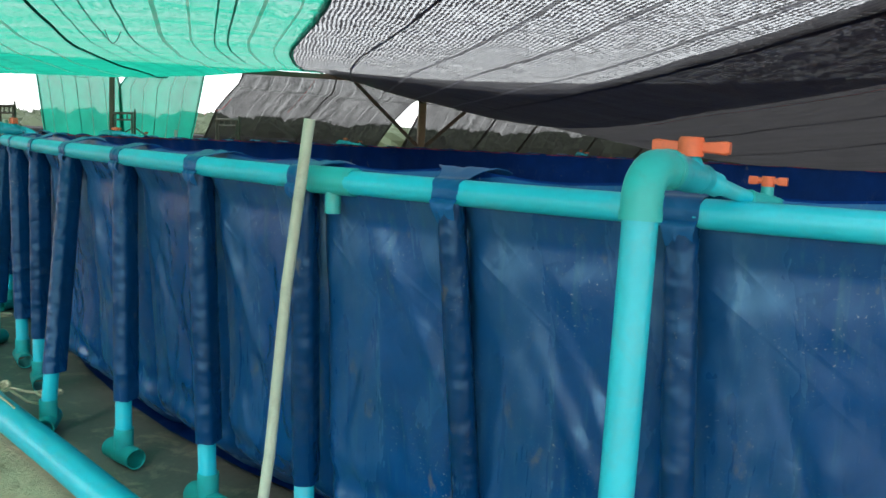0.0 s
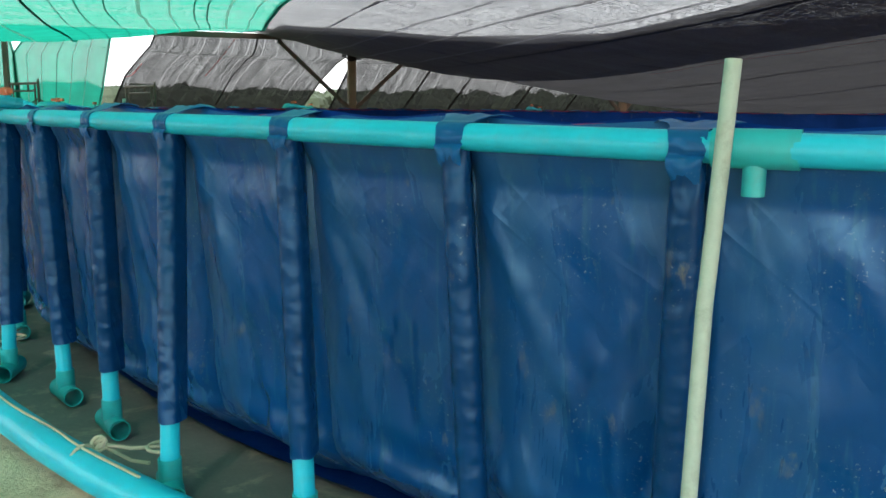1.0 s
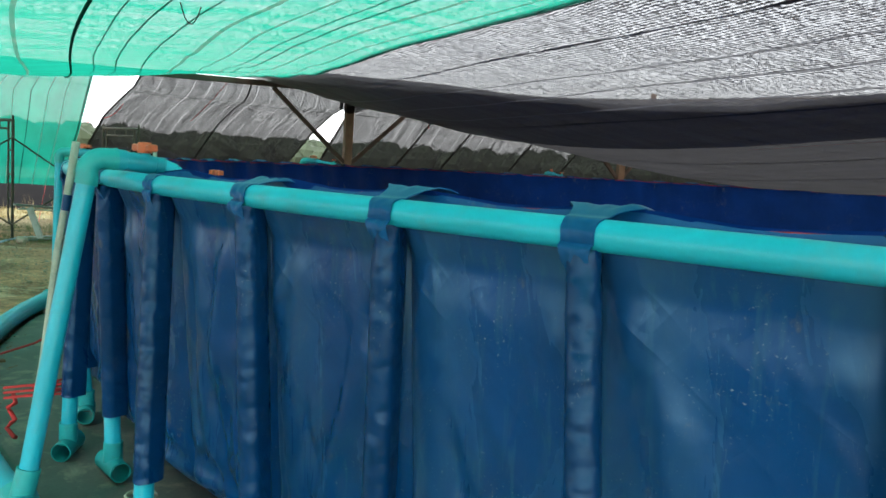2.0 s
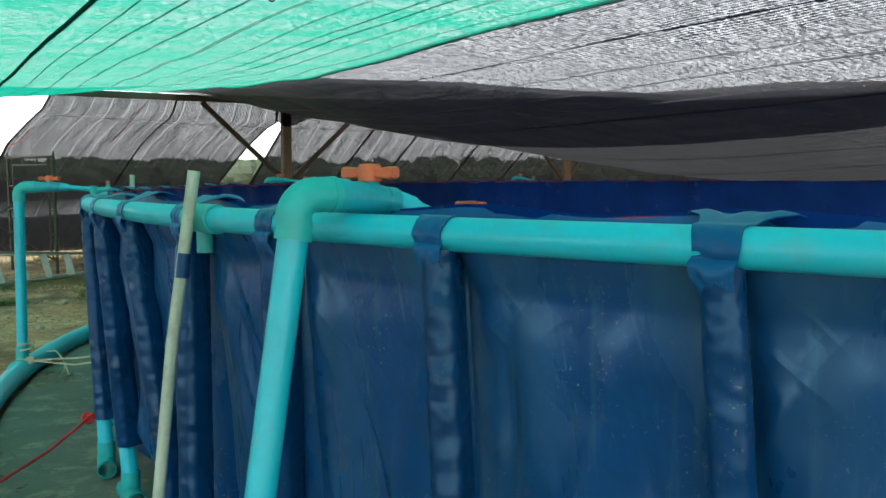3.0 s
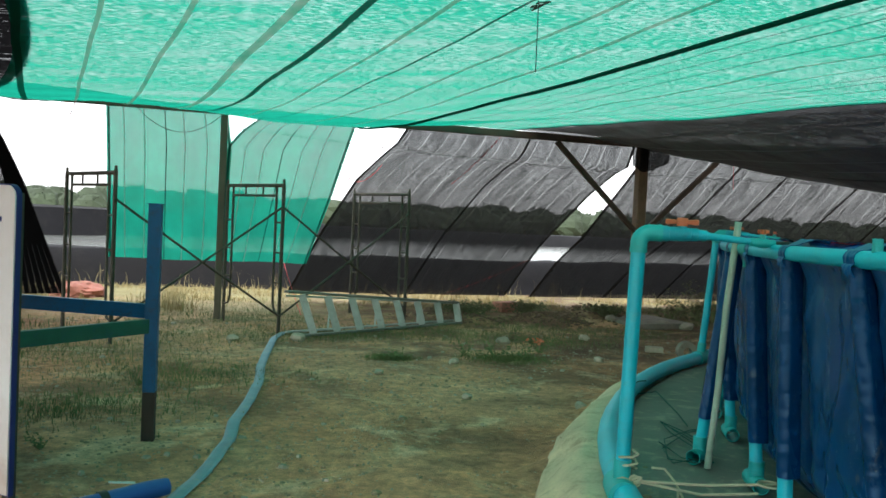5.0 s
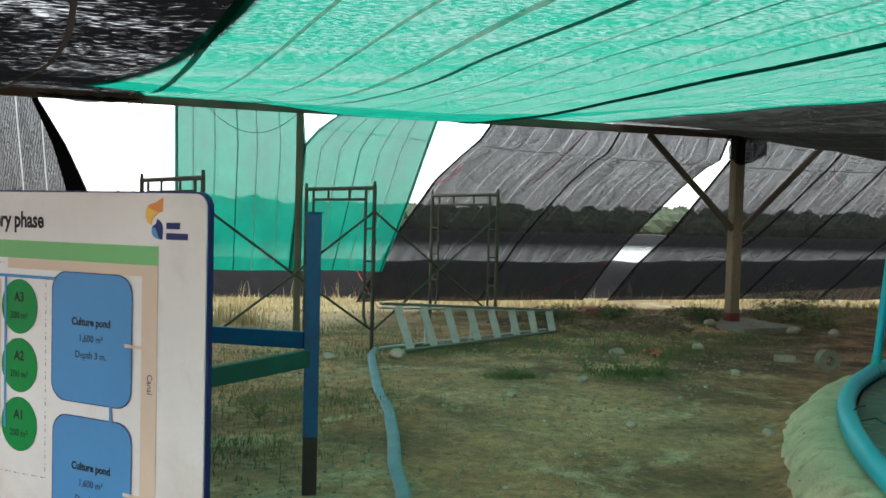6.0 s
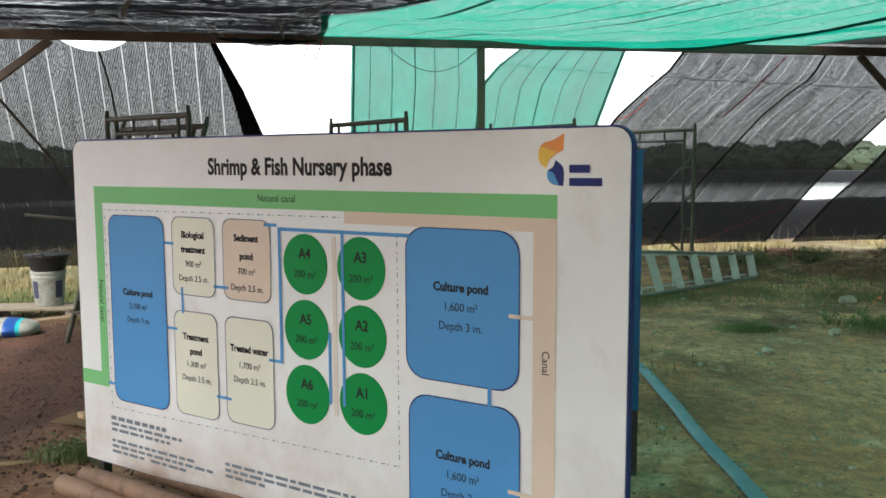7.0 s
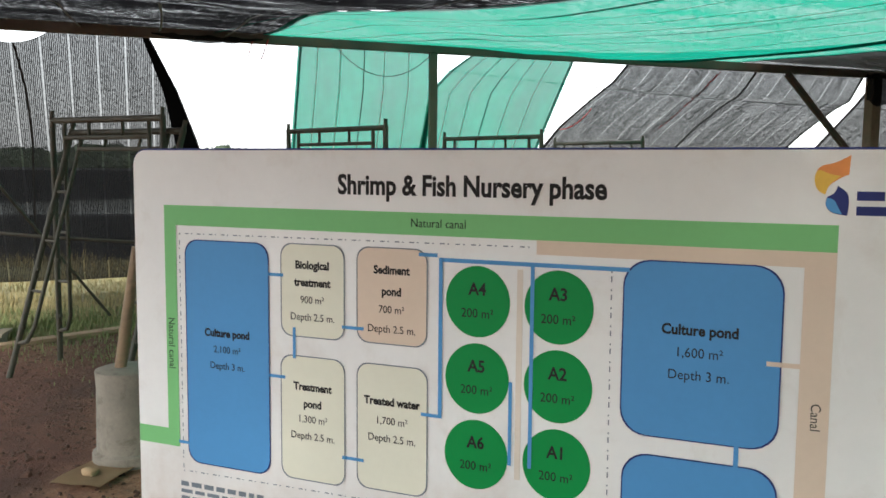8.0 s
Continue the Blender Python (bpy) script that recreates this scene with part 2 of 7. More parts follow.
M_SEAM_BLACK = surface("black_seam", (0.012, 0.012, 0.013), 0.8, vary=0.2, bump=0)
M_SEAM_MID = surface("grey_weave_band", (0.10, 0.10, 0.10), 0.8, vary=0.2, bump=0)
M_SEAM_LILAC = netting("lilac_grey_seam", (0.28, 0.28, 0.3), 0.76, 0.84, (60, 16), 0.6, (2.0, 1.0))
M_ROPE = surface("pale_rope", (0.42, 0.40, 0.28), 0.85, vary=0.2, big=20, fine=200, bump=0.4)
M_ROPE_RED = surface("red_rope", (0.5, 0.03, 0.03), 0.75, vary=0.2, big=20, fine=200, bump=0.3)
M_ROPE_GREEN = surface("dark_green_rope", (0.01, 0.07, 0.06), 0.75, vary=0.2, big=20, fine=200, bump=0.3)
M_WIRE = surface("dark_wire", (0.03, 0.035, 0.03), 0.7, vary=0.1, bump=0)
M_WOOD = surface("post_timber", (0.25, 0.17, 0.105), 0.75, vary=0.3, big=3, fine=(60, 60, 4), dirt=(0.09, 0.06, 0.04), dirt_amount=0.5, bump=0.3)
M_BEAM = surface("beam_steel", (0.10, 0.075, 0.055), 0.7, vary=0.3, big=2, fine=40, dirt=(0.16, 0.07, 0.03), dirt_amount=0.5, bump=0.15)
M_POST_GREEN = surface("painted_post", (0.085, 0.075, 0.05), 0.65, vary=0.25, big=3, fine=50, dirt=(0.12, 0.07, 0.04), dirt_amount=0.5, bump=0.15)
M_SCAF = surface("scaffold_steel", (0.05, 0.047, 0.032), 0.6, metal=0.2, vary=0.3, big=5, fine=60, dirt=(0.1, 0.05, 0.025), dirt_amount=0.6, bump=0.1)
M_ALU = surface("ladder_aluminium", (0.42, 0.46, 0.43), 0.5, metal=0.3, vary=0.15, big=6, fine=90, dirt=(0.2, 0.2, 0.15), dirt_amount=0.5, bump=0.05)
# the ladder's aluminium, darkened for the rails that lie in shade
M_ALU_SHADED = surface("shaded_aluminium", (0.17, 0.19, 0.17), 0.55, metal=0.3, vary=0.2, big=6, fine=90, dirt=(0.1, 0.09, 0.06), dirt_amount=0.6, bump=0.05)
M_RACK = surface("blue_paint", (0.004, 0.095, 0.235), 0.5, vary=0.2, big=6, fine=60, dirt=(0.04, 0.04, 0.05), dirt_amount=0.6, bump=0.1, spec=0.35)
M_RACK_GREEN = surface("green_paint", (0.014, 0.1, 0.075), 0.55, vary=0.25, big=6, fine=60, dirt=(0.012, 0.07, 0.13), dirt_amount=0.7, bump=0.1)
M_RUST = surface("rusted_foot", (0.04, 0.028, 0.025), 0.8, vary=0.3, big=10, fine=80, bump=0.3)
M_HOSE = surface("layflat_hose", (0.14, 0.235, 0.31), 0.5, vary=0.25, big=6, fine=80, dirt=(0.3, 0.31, 0.24), dirt_amount=0.7, bump=0.1)
M_BLUE = surface("blue_plastic", (0.012, 0.07, 0.28), 0.4, vary=0.15, big=8, fine=80, bump=0.05)
M_BLACKPL = surface("black_plastic", (0.012, 0.012, 0.013), 0.5, vary=0.2, bump=0.05)
M_CONC = surface("concrete", (0.25, 0.22, 0.175), 0.85, vary=0.25, big=4, fine=60, dirt=(0.1, 0.08, 0.055), dirt_amount=0.75, bump=0.3)
M_MAT = surface("dark_ground_cloth", (0.165, 0.155, 0.135), 0.8, vary=0.35, big=2.2, fine=70, dirt=(0.42, 0.35, 0.25), dirt_amount=0.85, bump=0.2)
M_LINERBLACK = surface("black_pond_liner", (0.007, 0.007, 0.008), 0.7, vary=0.3, big=0.8, fine=12, dirt=(0.022, 0.02, 0.018), dirt_amount=0.4, bump=0.3, dist=0.03)
M_SAND = surface("pale_sand", (0.68, 0.53, 0.35), 0.95, vary=0.35, big=2.2, fine=70, dirt=(0.3, 0.19, 0.115), dirt_amount=0.8, bump=0.8, dist=0.02)
M_LINERBLACK.node_tree.nodes["Principled BSDF"].inputs["Specular IOR Level"].default_value = 0.08
M_REDPAINT = surface("red_paint", (0.2, 0.03, 0.025), 0.7, vary=0.25, big=8, fine=60, dirt=(0.08, 0.04, 0.03), dirt_amount=0.6, bump=0.1)
M_BRICK = surface("red_brick", (0.30, 0.13, 0.09), 0.85, vary=0.25, big=9, fine=80, bump=0.3)
M_SHEET = surface("faded_red_plastic", (0.24, 0.085, 0.06), 0.7, vary=0.35, big=5, fine=40, dirt=(0.22, 0.15, 0.1), dirt_amount=0.7, bump=0.2)
M_STONE = surface("stone", (0.36, 0.31, 0.24), 0.85, vary=0.3, big=7, fine=60, bump=0.3, per_object=0.2)
M_BAMBOO = surface("bare_log", (0.22, 0.145, 0.08), 0.65, vary=0.25, big=4, fine=(8, 60, 60), dirt=(0.07, 0.04, 0.025), dirt_amount=0.6, bump=0.2)
M_LOG = surface("peeled_log", (0.27, 0.155, 0.095), 0.7, vary=0.35, big=5, fine=(12, 50, 50), dirt=(0.07, 0.035, 0.02), dirt_amount=0.8, bump=0.3)
M_CARD = surface("cardboard", (0.38, 0.26, 0.14), 0.85, vary=0.12, big=5, fine=60, bump=0.1)
M_WHITEPL = surface("white_plastic", (0.6, 0.6, 0.57), 0.5, vary=0.1, big=6, fine=50, dirt=(0.3, 0.25, 0.18), dirt_amount=0.5, bump=0.08)
M_CHALK = surface("white_marker", (0.62, 0.66, 0.66), 0.8, vary=0.15, big=30, fine=200, bump=0)
M_CHALK_WORN = surface("worn_marker", (0.16, 0.3, 0.42), 0.8, vary=0.3, big=30, fine=200, bump=0)


def board_vinyl():
    """White printed vinyl with mud splashed up from the ground."""
    m = surface("white_vinyl", (0.8, 0.8, 0.78), 0.42, vary=0.05, big=1.2, fine=20, dirt=(0.56, 0.5, 0.43), dirt_amount=0.35, bump=0.05)
    n, l = m.node_tree.nodes, m.node_tree.links
    p = n["Principled BSDF"]
    base = p.inputs["Base Color"].links[0].from_socket
    tc, sep, mr = n.new("ShaderNodeTexCoord"), n.new("ShaderNodeSeparateXYZ"), n.new("ShaderNodeMapRange")
    l.new(tc.outputs["Object"], sep.inputs[0])
    l.new(sep.outputs["Z"], mr.inputs["Value"])
    mr.inputs["From Min"].default_value, mr.inputs["From Max"].default_value = 0.05, 0.5
    mr.inputs["To Min"].default_value, mr.inputs["To Max"].default_value = 1.0, 0.0
    mud = mixed(n, l, 1.0, ramp(n, l, noisy(n, l, 3.5, 7, 0.65), [(0.35, 0.1), (0.7, 0.85)]), mr.outputs["Result"], "MULTIPLY")
    l.new(mixed(n, l, mud, base, (0.42, 0.27, 0.18)), p.inputs["Base Color"])
    return m


M_BOARD = board_vinyl()
P_INK = surface("black_ink", (0.02, 0.02, 0.02), 0.6, vary=0.1, bump=0, spec=0.2)
P_NAVY = surface("navy_ink", (0.02, 0.03, 0.15), 0.5, vary=0.1, bump=0, spec=0.25)
P_GREEN = surface("pale_green_ink", (0.2, 0.52, 0.2), 0.5, vary=0.05, bump=0, spec=0.25)
P_BEIGE = surface("beige_ink", (0.7, 0.57, 0.45), 0.5, vary=0.05, bump=0, spec=0.3)
P_BEIGE_PALE = surface("pale_beige_ink", (0.7, 0.63, 0.54), 0.45, vary=0.05, bump=0)
P_CREAM = surface("cream_ink", (0.74, 0.73, 0.6), 0.5, vary=0.04, bump=0, spec=0.3)
P_BLUE = surface("pond_blue_ink", (0.085, 0.29, 0.58), 0.5, vary=0.06, bump=0, spec=0.25)
P_DISC = surface("disc_green_ink", (0.004, 0.245, 0.055), 0.5, vary=0.06, bump=0, spec=0.2)
P_ORANGE = surface("orange_ink", (0.75, 0.26, 0.05), 0.45, vary=0.15, big=8, bump=0)
P_YELLOW = surface("yellow_ink", (0.8, 0.5, 0.06), 0.45, vary=0.15, big=8, bump=0)
P_GREY = surface("grey_outline_ink", (0.16, 0.19, 0.22), 0.5, vary=0.1, bump=0)
M_LEAF = surface("weed_leaf", (0.125, 0.15, 0.05), 0.75, vary=0.5, big=2, fine=30, bump=0)
M_STRAW = surface("dry_grass", (0.26, 0.21, 0.095), 0.8, vary=0.3, big=1.2, fine=30, bump=0)
M_FOREST = surface("far_foliage", (0.026, 0.04, 0.02), 0.85, vary=0.3, big=0.15, fine=1.5, bump=0)


def ground_material():
    m, n, l, p = shader("ground_soil")
    soil = ramp(n, l, noisy(n, l, 0.7, 8, 0.65), [(0.3, (0.34, 0.165, 0.085)), (0.5, (0.52, 0.285, 0.155)), (0.7, (0.7, 0.42, 0.25))])
    gravel = ramp(n, l, noisy(n, l, 45, 6, 0.7), [(0.3, (0.3, 0.205, 0.125)), (0.7, (0.72, 0.5, 0.33))])
    moss = ramp(n, l, noisy(n, l, 0.45, 6, 0.6, "Object", 0.5), [(0.44, 0.0), (0.62, 0.6)])
    col = mixed(n, l, moss, soil, gravel)
    grain = noisy(n, l, 90, 5, 0.7)
    col = mixed(n, l, 0.55, col, ramp(n, l, grain, [(0.3, 0.7), (0.72, 1.2)]), "MULTIPLY")
    tc, sep = n.new("ShaderNodeTexCoord"), n.new("ShaderNodeSeparateXYZ")
    l.new(tc.outputs["Object"], sep.inputs[0])

    def band(sock, a, b, wob=0.0):
        mr = n.new("ShaderNodeMapRange")
        mr.inputs["From Min"].default_value, mr.inputs["From Max"].default_value = a, b
        add = n.new("ShaderNodeMath")
        add.operation = "MULTIPLY_ADD"
        l.new(noisy(n, l, 0.9, 5, 0.65), add.inputs[0])
        add.inputs[1].default_value = wob
        l.new(sock, add.inputs[2])
        l.new(add.outputs[0], mr.inputs["Value"])
        return mr.outputs["Result"]
    # redder turned earth along the timber post and to the west; straw litter past the shed's edge
    # damp brown patches and pale dusty ones in the open yard
    damp = ramp(n, l, noisy(n, l, 0.55, 5, 0.6, "Object", 0.3), [(0.5, 0.0), (0.6, 0.75)])
    col = mixed(n, l, damp, col, (0.16, 0.095, 0.052))
    dusty = ramp(n, l, noisy(n, l, 1.3, 7, 0.7, "Object", 0.6), [(0.54, 0.0), (0.64, 0.7)])
    col = mixed(n, l, dusty, col, (0.62, 0.5, 0.34))
    clump = ramp(n, l, noisy(n, l, 11, 6, 0.75, "Object", 0.4), [(0.32, 0.45), (0.66, 1.6)])
    col = mixed(n, l, 0.85, col, clump, "MULTIPLY")
    red = ramp(n, l, noisy(n, l, 1.6, 6, 0.65), [(0.3, (0.055, 0.024, 0.014)), (0.7, (0.15, 0.068, 0.04))])
    west = band(sep.outputs["X"], -5.6, -6.6, 1.2)
    col = mixed(n, l, west, col, red)
    far_west = n.new("ShaderNodeMath")
    far_west.operation = "MULTIPLY"
    l.new(band(sep.outputs["X"], -6.9, -7.6, 0.8), far_west.inputs[0])
    l.new(band(sep.outputs["Y"], 14.6, 15.6, 0.9), far_west.inputs[1])
    col = mixed(n, l, 1.0, col, (1.1, 0.97, 0.9), "MULTIPLY")
    straw = ramp(n, l, noisy(n, l, 2.5, 8, 0.7), [(0.3, (0.13, 0.105, 0.05)), (0.7, (0.3, 0.25, 0.12))])
    col = mixed(n, l, band(sep.outputs["Y"], 18.9, 19.5, 1.0), col, straw)
    col = mixed(n, l, far_west.outputs[0], col, straw)
    turf = ramp(n, l, noisy(n, l, 1.1, 7, 0.7, "Object", 0.4), [(0.46, 0.0), (0.64, 0.6)])
    turf = mixed(n, l, 1.0, turf, band(sep.outputs["Y"], 13.9, 16.0, 1.6), "MULTIPLY")
    blade = ramp(n, l, noisy(n, l, 38, 5, 0.75), [(0.3, (0.1, 0.1, 0.035)), (0.7, (0.27, 0.27, 0.11))])
    col = mixed(n, l, turf, col, blade)
    dry = mixed(n, l, 0.5, blade, straw)
    verge = mixed(n, l, 1.0, band(sep.outputs["Y"], 16.4, 17.8, 1.2), (0.85, 0.85, 0.85), "MULTIPLY")
    col = mixed(n, l, verge, col, dry)
    churned = mixed(n, l, 1.0, band(sep.outputs["Y"], 12.9, 14.2, 1.4), band(sep.outputs["X"], -3.4, -1.6, 1.2), "MULTIPLY")
    churned = mixed(n, l, 1.0, churned, ramp(n, l, noisy(n, l, 1.5, 6, 0.65), [(0.42, 0.0), (0.56, 0.8)]), "MULTIPLY")
    col = mixed(n, l, churned, col, red)
    l.new(col, p.inputs["Base Color"])
    p.inputs["Roughness"].default_value = 0.92
    h = mixed(n, l, 0.4, noisy(n, l, 9, 8, 0.7), grain)
    bumped(n, l, p, h, 1.0, 0.05)
    return m


M_GROUND = ground_material()


def water_material():
    m, n, l, p = shader("pond_water")
    p.inputs["Base Color"].default_value = (0.17, 0.18, 0.17, 1)
    p.inputs["Roughness"].default_value = 0.12
    bumped(n, l, p, noisy(n, l, 1.2, 4, 0.6), 0.15, 0.05)
    return m


M_WATER = water_material()
# ---- builders ----
def link(bm, name, material, parent=None, smooth=True):
    me = bpy.data.meshes.new(name)
    bmesh.ops.recalc_face_normals(bm, faces=bm.faces)
    bm.to_mesh(me)
    bm.free()
    if smooth:
        me.shade_smooth()
        me.set_sharp_from_angle(angle=radians(40))
    me.materials.append(material)
    ob = new(name, me)
    if parent:
        ob.parent = parent
    return ob


def part(name, bm, material, parent, label="", smooth=True):
    ob = link(bm, name, material, parent, smooth)
    return tagged(ob, label) if label else ob


def thing(name, label, category, group="", m=None, kind=""):
    ob = new(name)
    ob.empty_display_size = 0.1
    if m is not None:
        ob.matrix_world = m
    return tagged(ob, label, category, group, kind)


def bm_new():
    return bmesh.new()


def box(bm, lo, hi, m=None, bevel=0.0):
    r = bmesh.ops.create_cube(bm, size=1.0)
    c = [(a + b) / 2 for a, b in zip(lo, hi)]
    s = [b - a for a, b in zip(lo, hi)]
    mat = Matrix.Translation(c) @ Matrix.Diagonal((*s, 1))
    if m is not None:
        mat = m @ mat
    bmesh.ops.transform(bm, matrix=mat, verts=r["verts"])
    if bevel:
        edges = list({e for v in r["verts"] for e in v.link_edges})
        bmesh.ops.bevel(bm, geom=edges, offset=bevel, segments=2, affect="EDGES", profile=0.6)
    return bm


def frames_along(pts):
    pts = [Vector(p) for p in pts]
    out, side = [], None
    for i, p in enumerate(pts):
        d = (pts[min(i + 1, len(pts) - 1)] - pts[max(i - 1, 0)]).normalized()
        if side is None:
            side = d.orthogonal().normalized()
        side = (side - d * side.dot(d)).normalized()
        out.append((p, side.copy(), d.cross(side)))
    return out


def tube(bm, pts, radius, seg=14, wall=0.0, cap=True, closed=False):
    """A pipe along a line of points; radius a number or one for each point. wall: an open, hollow end of that thickness."""
    fr = frames_along(pts)
    rad = [radius] * len(pts) if isinstance(radius, (int, float)) else list(radius)

    def skin(shrink):
        rows = []
        for (p, s, w), r in zip(fr, rad):
            rows.append([bm.verts.new(p + (s * math.cos(a) + w * math.sin(a)) * (r - shrink)) for a in (2 * math.pi * k / seg for k in range(seg))])
        for r0, r1 in zip(rows, rows[1:] + (rows[:1] if closed else [])):
            for k in range(seg):
                bm.faces.new((r0[k], r0[(k + 1) % seg], r1[(k + 1) % seg], r1[k]))
        return rows
    outer = skin(0)
    if closed:
        return bm
    if wall:
        inner = skin(wall)
        for a, b in ((outer[0], inner[0]), (outer[-1], inner[-1])):
            for k in range(seg):
                bm.faces.new((a[k], a[(k + 1) % seg], b[(k + 1) % seg], b[k]))
    elif cap:
        bm.faces.new(outer[0])
        bm.faces.new(list(reversed(outer[-1])))
    return bm


def grid(bm, nu, nv, at, uv=None):
    """A sheet of nu x nv cells; at(u, v) in 0..1 gives the place, uv(u, v) its flat coordinates in metres."""
    vs = [[bm.verts.new(at(i / nu, j / nv)) for j in range(nv + 1)] for i in range(nu + 1)]
    lay = bm.loops.layers.uv.verify() if uv else None
    for i in range(nu):
        for j in range(nv):
            f = bm.faces.new((vs[i][j], vs[i + 1][j], vs[i + 1][j + 1], vs[i][j + 1]))
            if uv:
                for lp, (a, b) in zip(f.loops, ((i, j), (i + 1, j), (i + 1, j + 1), (i, j + 1))):
                    lp[lay].uv = uv(a / nu, b / nv)
    return bm


def wob(x, y=0.0, z=0.0, s=1.0):
    return noise.noise(Vector((x * s, y * s, z * s)))


def lerp_table(table, x):
    return float(np.interp(x, [t[0] for t in table], [t[1] for t in table]))


# ---- the plan: tank centre, shed axes ----
TC, TR, RIM_Z = Vector((4.94, 6.50)), 6.57, 1.294      # tank centre, rim radius, rim pipe's axis height
GROUND_T, YARD_Z = 0.17, -0.05                                        # top of the tank's mound
SHED_O, SHED_U, SHED_V = Vector((-4.33, 16.13)), Vector((0.992, 0.128)), Vector((-0.128, 0.992))
BEAM_Z = 2.66
# the supply pipe round the tank: angle, and its radius and height
RING_R = [(-180, 7.06), (-168, 6.96), (-159, 6.862), (-155, 6.815), (-151, 6.786), (-147, 6.766), (-143, 6.755), (-140, 6.738), (-136.8, 6.752), (-130, 6.83), (-120.6, 7.02), (-110, 7.1), (-60, 7.12), (60, 7.15), (120, 7.15), (137, 7.17), (147, 7.15), (166, 7.15), (180, 7.06)]
RING_Z = [(-180, 0.235), (-157, 0.25), (-144, 0.27), (-125, 0.255), (-60, 0.235), (180, 0.235)]


def polar(a, r, z=0.0):
    return Vector((TC.x + r * math.cos(radians(a)), TC.y + r * math.sin(radians(a)), z))


# the flexible rim is no true circle: its radius and height by angle
RIM_R = [(-190, 6.57), (-166, 6.565), (-157, 6.55), (-153, 6.516), (-148, 6.495), (-144, 6.475), (-139, 6.482), (-134, 6.512), (-130, 6.545), (-125.3, 6.603), (-118, 6.65), (-110, 6.65), (-90, 6.6), (-60, 6.57), (170, 6.57)]
RIM_H = [(-190, 1.274), (-182, 1.276), (-172, 1.286), (-160, 1.29), (-151, 1.294), (-141, 1.29), (-135, 1.286), (-129, 1.28), (-118, 1.279), (-60, 1.285), (170, 1.274)]


def rim_of(table, a):
    a = (a + 190) % 360 - 190
    return sum(lerp_table(table, a + d) for d in (-2, -1, 0, 1, 2)) / 5


def rim_r(a):
    return rim_of(RIM_R, a)


def rim_dz(a):
    return rim_of(RIM_H, a) - RIM_Z


def shed(a, b, z=0.0):
    p = SHED_O + SHED_U * a + SHED_V * b
    return Vector((p.x, p.y, z))


HEAPS = [(0.9, 17.0, 0.75, 0.14), (0.1, 16.8, 0.5, 0.1), (1.45, 17.4, 0.6, 0.13), (-0.9, 16.7, 0.45, 0.1), (-1.4, 16.95, 0.4, 0.1), (0.5, 16.3, 0.35, 0.07)]     # turned earth


def height(x, y):
    """The ground's height: level earth with a low mound under the tank and a slight unevenness."""
    r = math.hypot(x - TC.x, y - TC.y)
    k = min(1.0, max(0.0, (7.62 + 0.09 * wob(x, y, 3, 1.3) + 0.05 * wob(x, y, 6, 5) - r) / 0.34))
    h = YARD_Z + (GROUND_T - YARD_Z) * k * k * (3 - 2 * k)
    for hx, hy, hr, hh in HEAPS:
        e = math.hypot(x - hx, y - hy) / hr
        if e < 1.6:
            h += hh * math.exp(-2.2 * e * e) * (1 + 0.9 * wob(x, y, 8, 3.5) + 0.5 * wob(x, y, 2, 8))
    d = math.hypot(x, y - 8)
    if d < 40:
        h += 0.02 * wob(x, y, 0, 0.7) * (1 - k) + 0.012 * wob(x, y, 5, 2.6)
    return h


# ---- setting: ground, pond, far country ----
def steps(lo, hi, fine, far):
    mid = list(np.arange(lo, hi + fine / 2, fine))
    out, step, a, b = mid[:], fine, lo, hi
    while b < far:
        step *= 1.5
        a, b = a - step, b + step
        out = [a] + out + [b]
    return out


bm = bm_new()
xs, ys = steps(-13, 8, 0.16, 2500), steps(-3, 22, 0.16, 2500)
rows = [[bm.verts.new((x, y, height(x, y) - 0.05 * (math.hypot(x - TC.x, y - TC.y) < 7.5) if y < 20.5 and abs(x) < 40 else YARD_Z)) for y in ys] for x in xs]
for i in range(len(xs) - 1):
    for j in range(len(ys) - 1):
        bm.faces.new((rows[i][j], rows[i + 1][j], rows[i + 1][j + 1], rows[i][j + 1]))
tagged(link(bm, "ground", M_GROUND), "brown and grey-green packed earth yard with gravel", "ground", kind="structure")

# dark ground cloth laid round the tank's foot
bm = bm_new()


def cloth_at(u, v):
    a = 360 * u
    r = 6.2 + (lerp_table(RING_R, (a + 180) % 360 - 180) - 6.26 + 0.05 * wob(math.cos(radians(a)), math.sin(radians(a)), 1, 5)) * v
    p = polar(a, r)
    return (p.x, p.y, height(p.x, p.y) + 0.008 + 0.006 * wob(p.x, p.y, 9, 3) * (v < 0.99))


grid(bm, 240, 6, cloth_at)
tagged(link(bm, "ground_cloth", M_MAT), "dark green dusty woven ground cloth round the tank", "ground cloth", kind="structure")

# pale sand crust packed round the supply pipe, with a broken edge
bm = bm_new()


def apron_at(u, v):
    a = 360 * u
    q = polar(a, 7.5)
    inner = lerp_table(RING_R, (a + 180) % 360 - 180) - 0.04
    edge = 7.52 + 0.09 * wob(q.x, q.y, 3, 0.9) + 0.03 * wob(q.x, q.y, 8, 4) + 0.012 * wob(q.x, q.y, 1, 15)
    p = polar(a, inner + (edge - inner) * min(1, v / 0.9))
    z = max(height(p.x, p.y), YARD_Z + 0.045 + 0.02 * wob(p.x, p.y, 5, 2)) + 0.012 + 0.008 * wob(p.x, p.y, 4, 9)
    return (p.x, p.y, z - 0.12 * max(0, v - 0.92) / 0.08)


grid(bm, 700, 16, apron_at)
tagged(link(bm, "sand_apron", M_SAND), "pale packed sand crust with a broken edge", "sand", kind="structure")

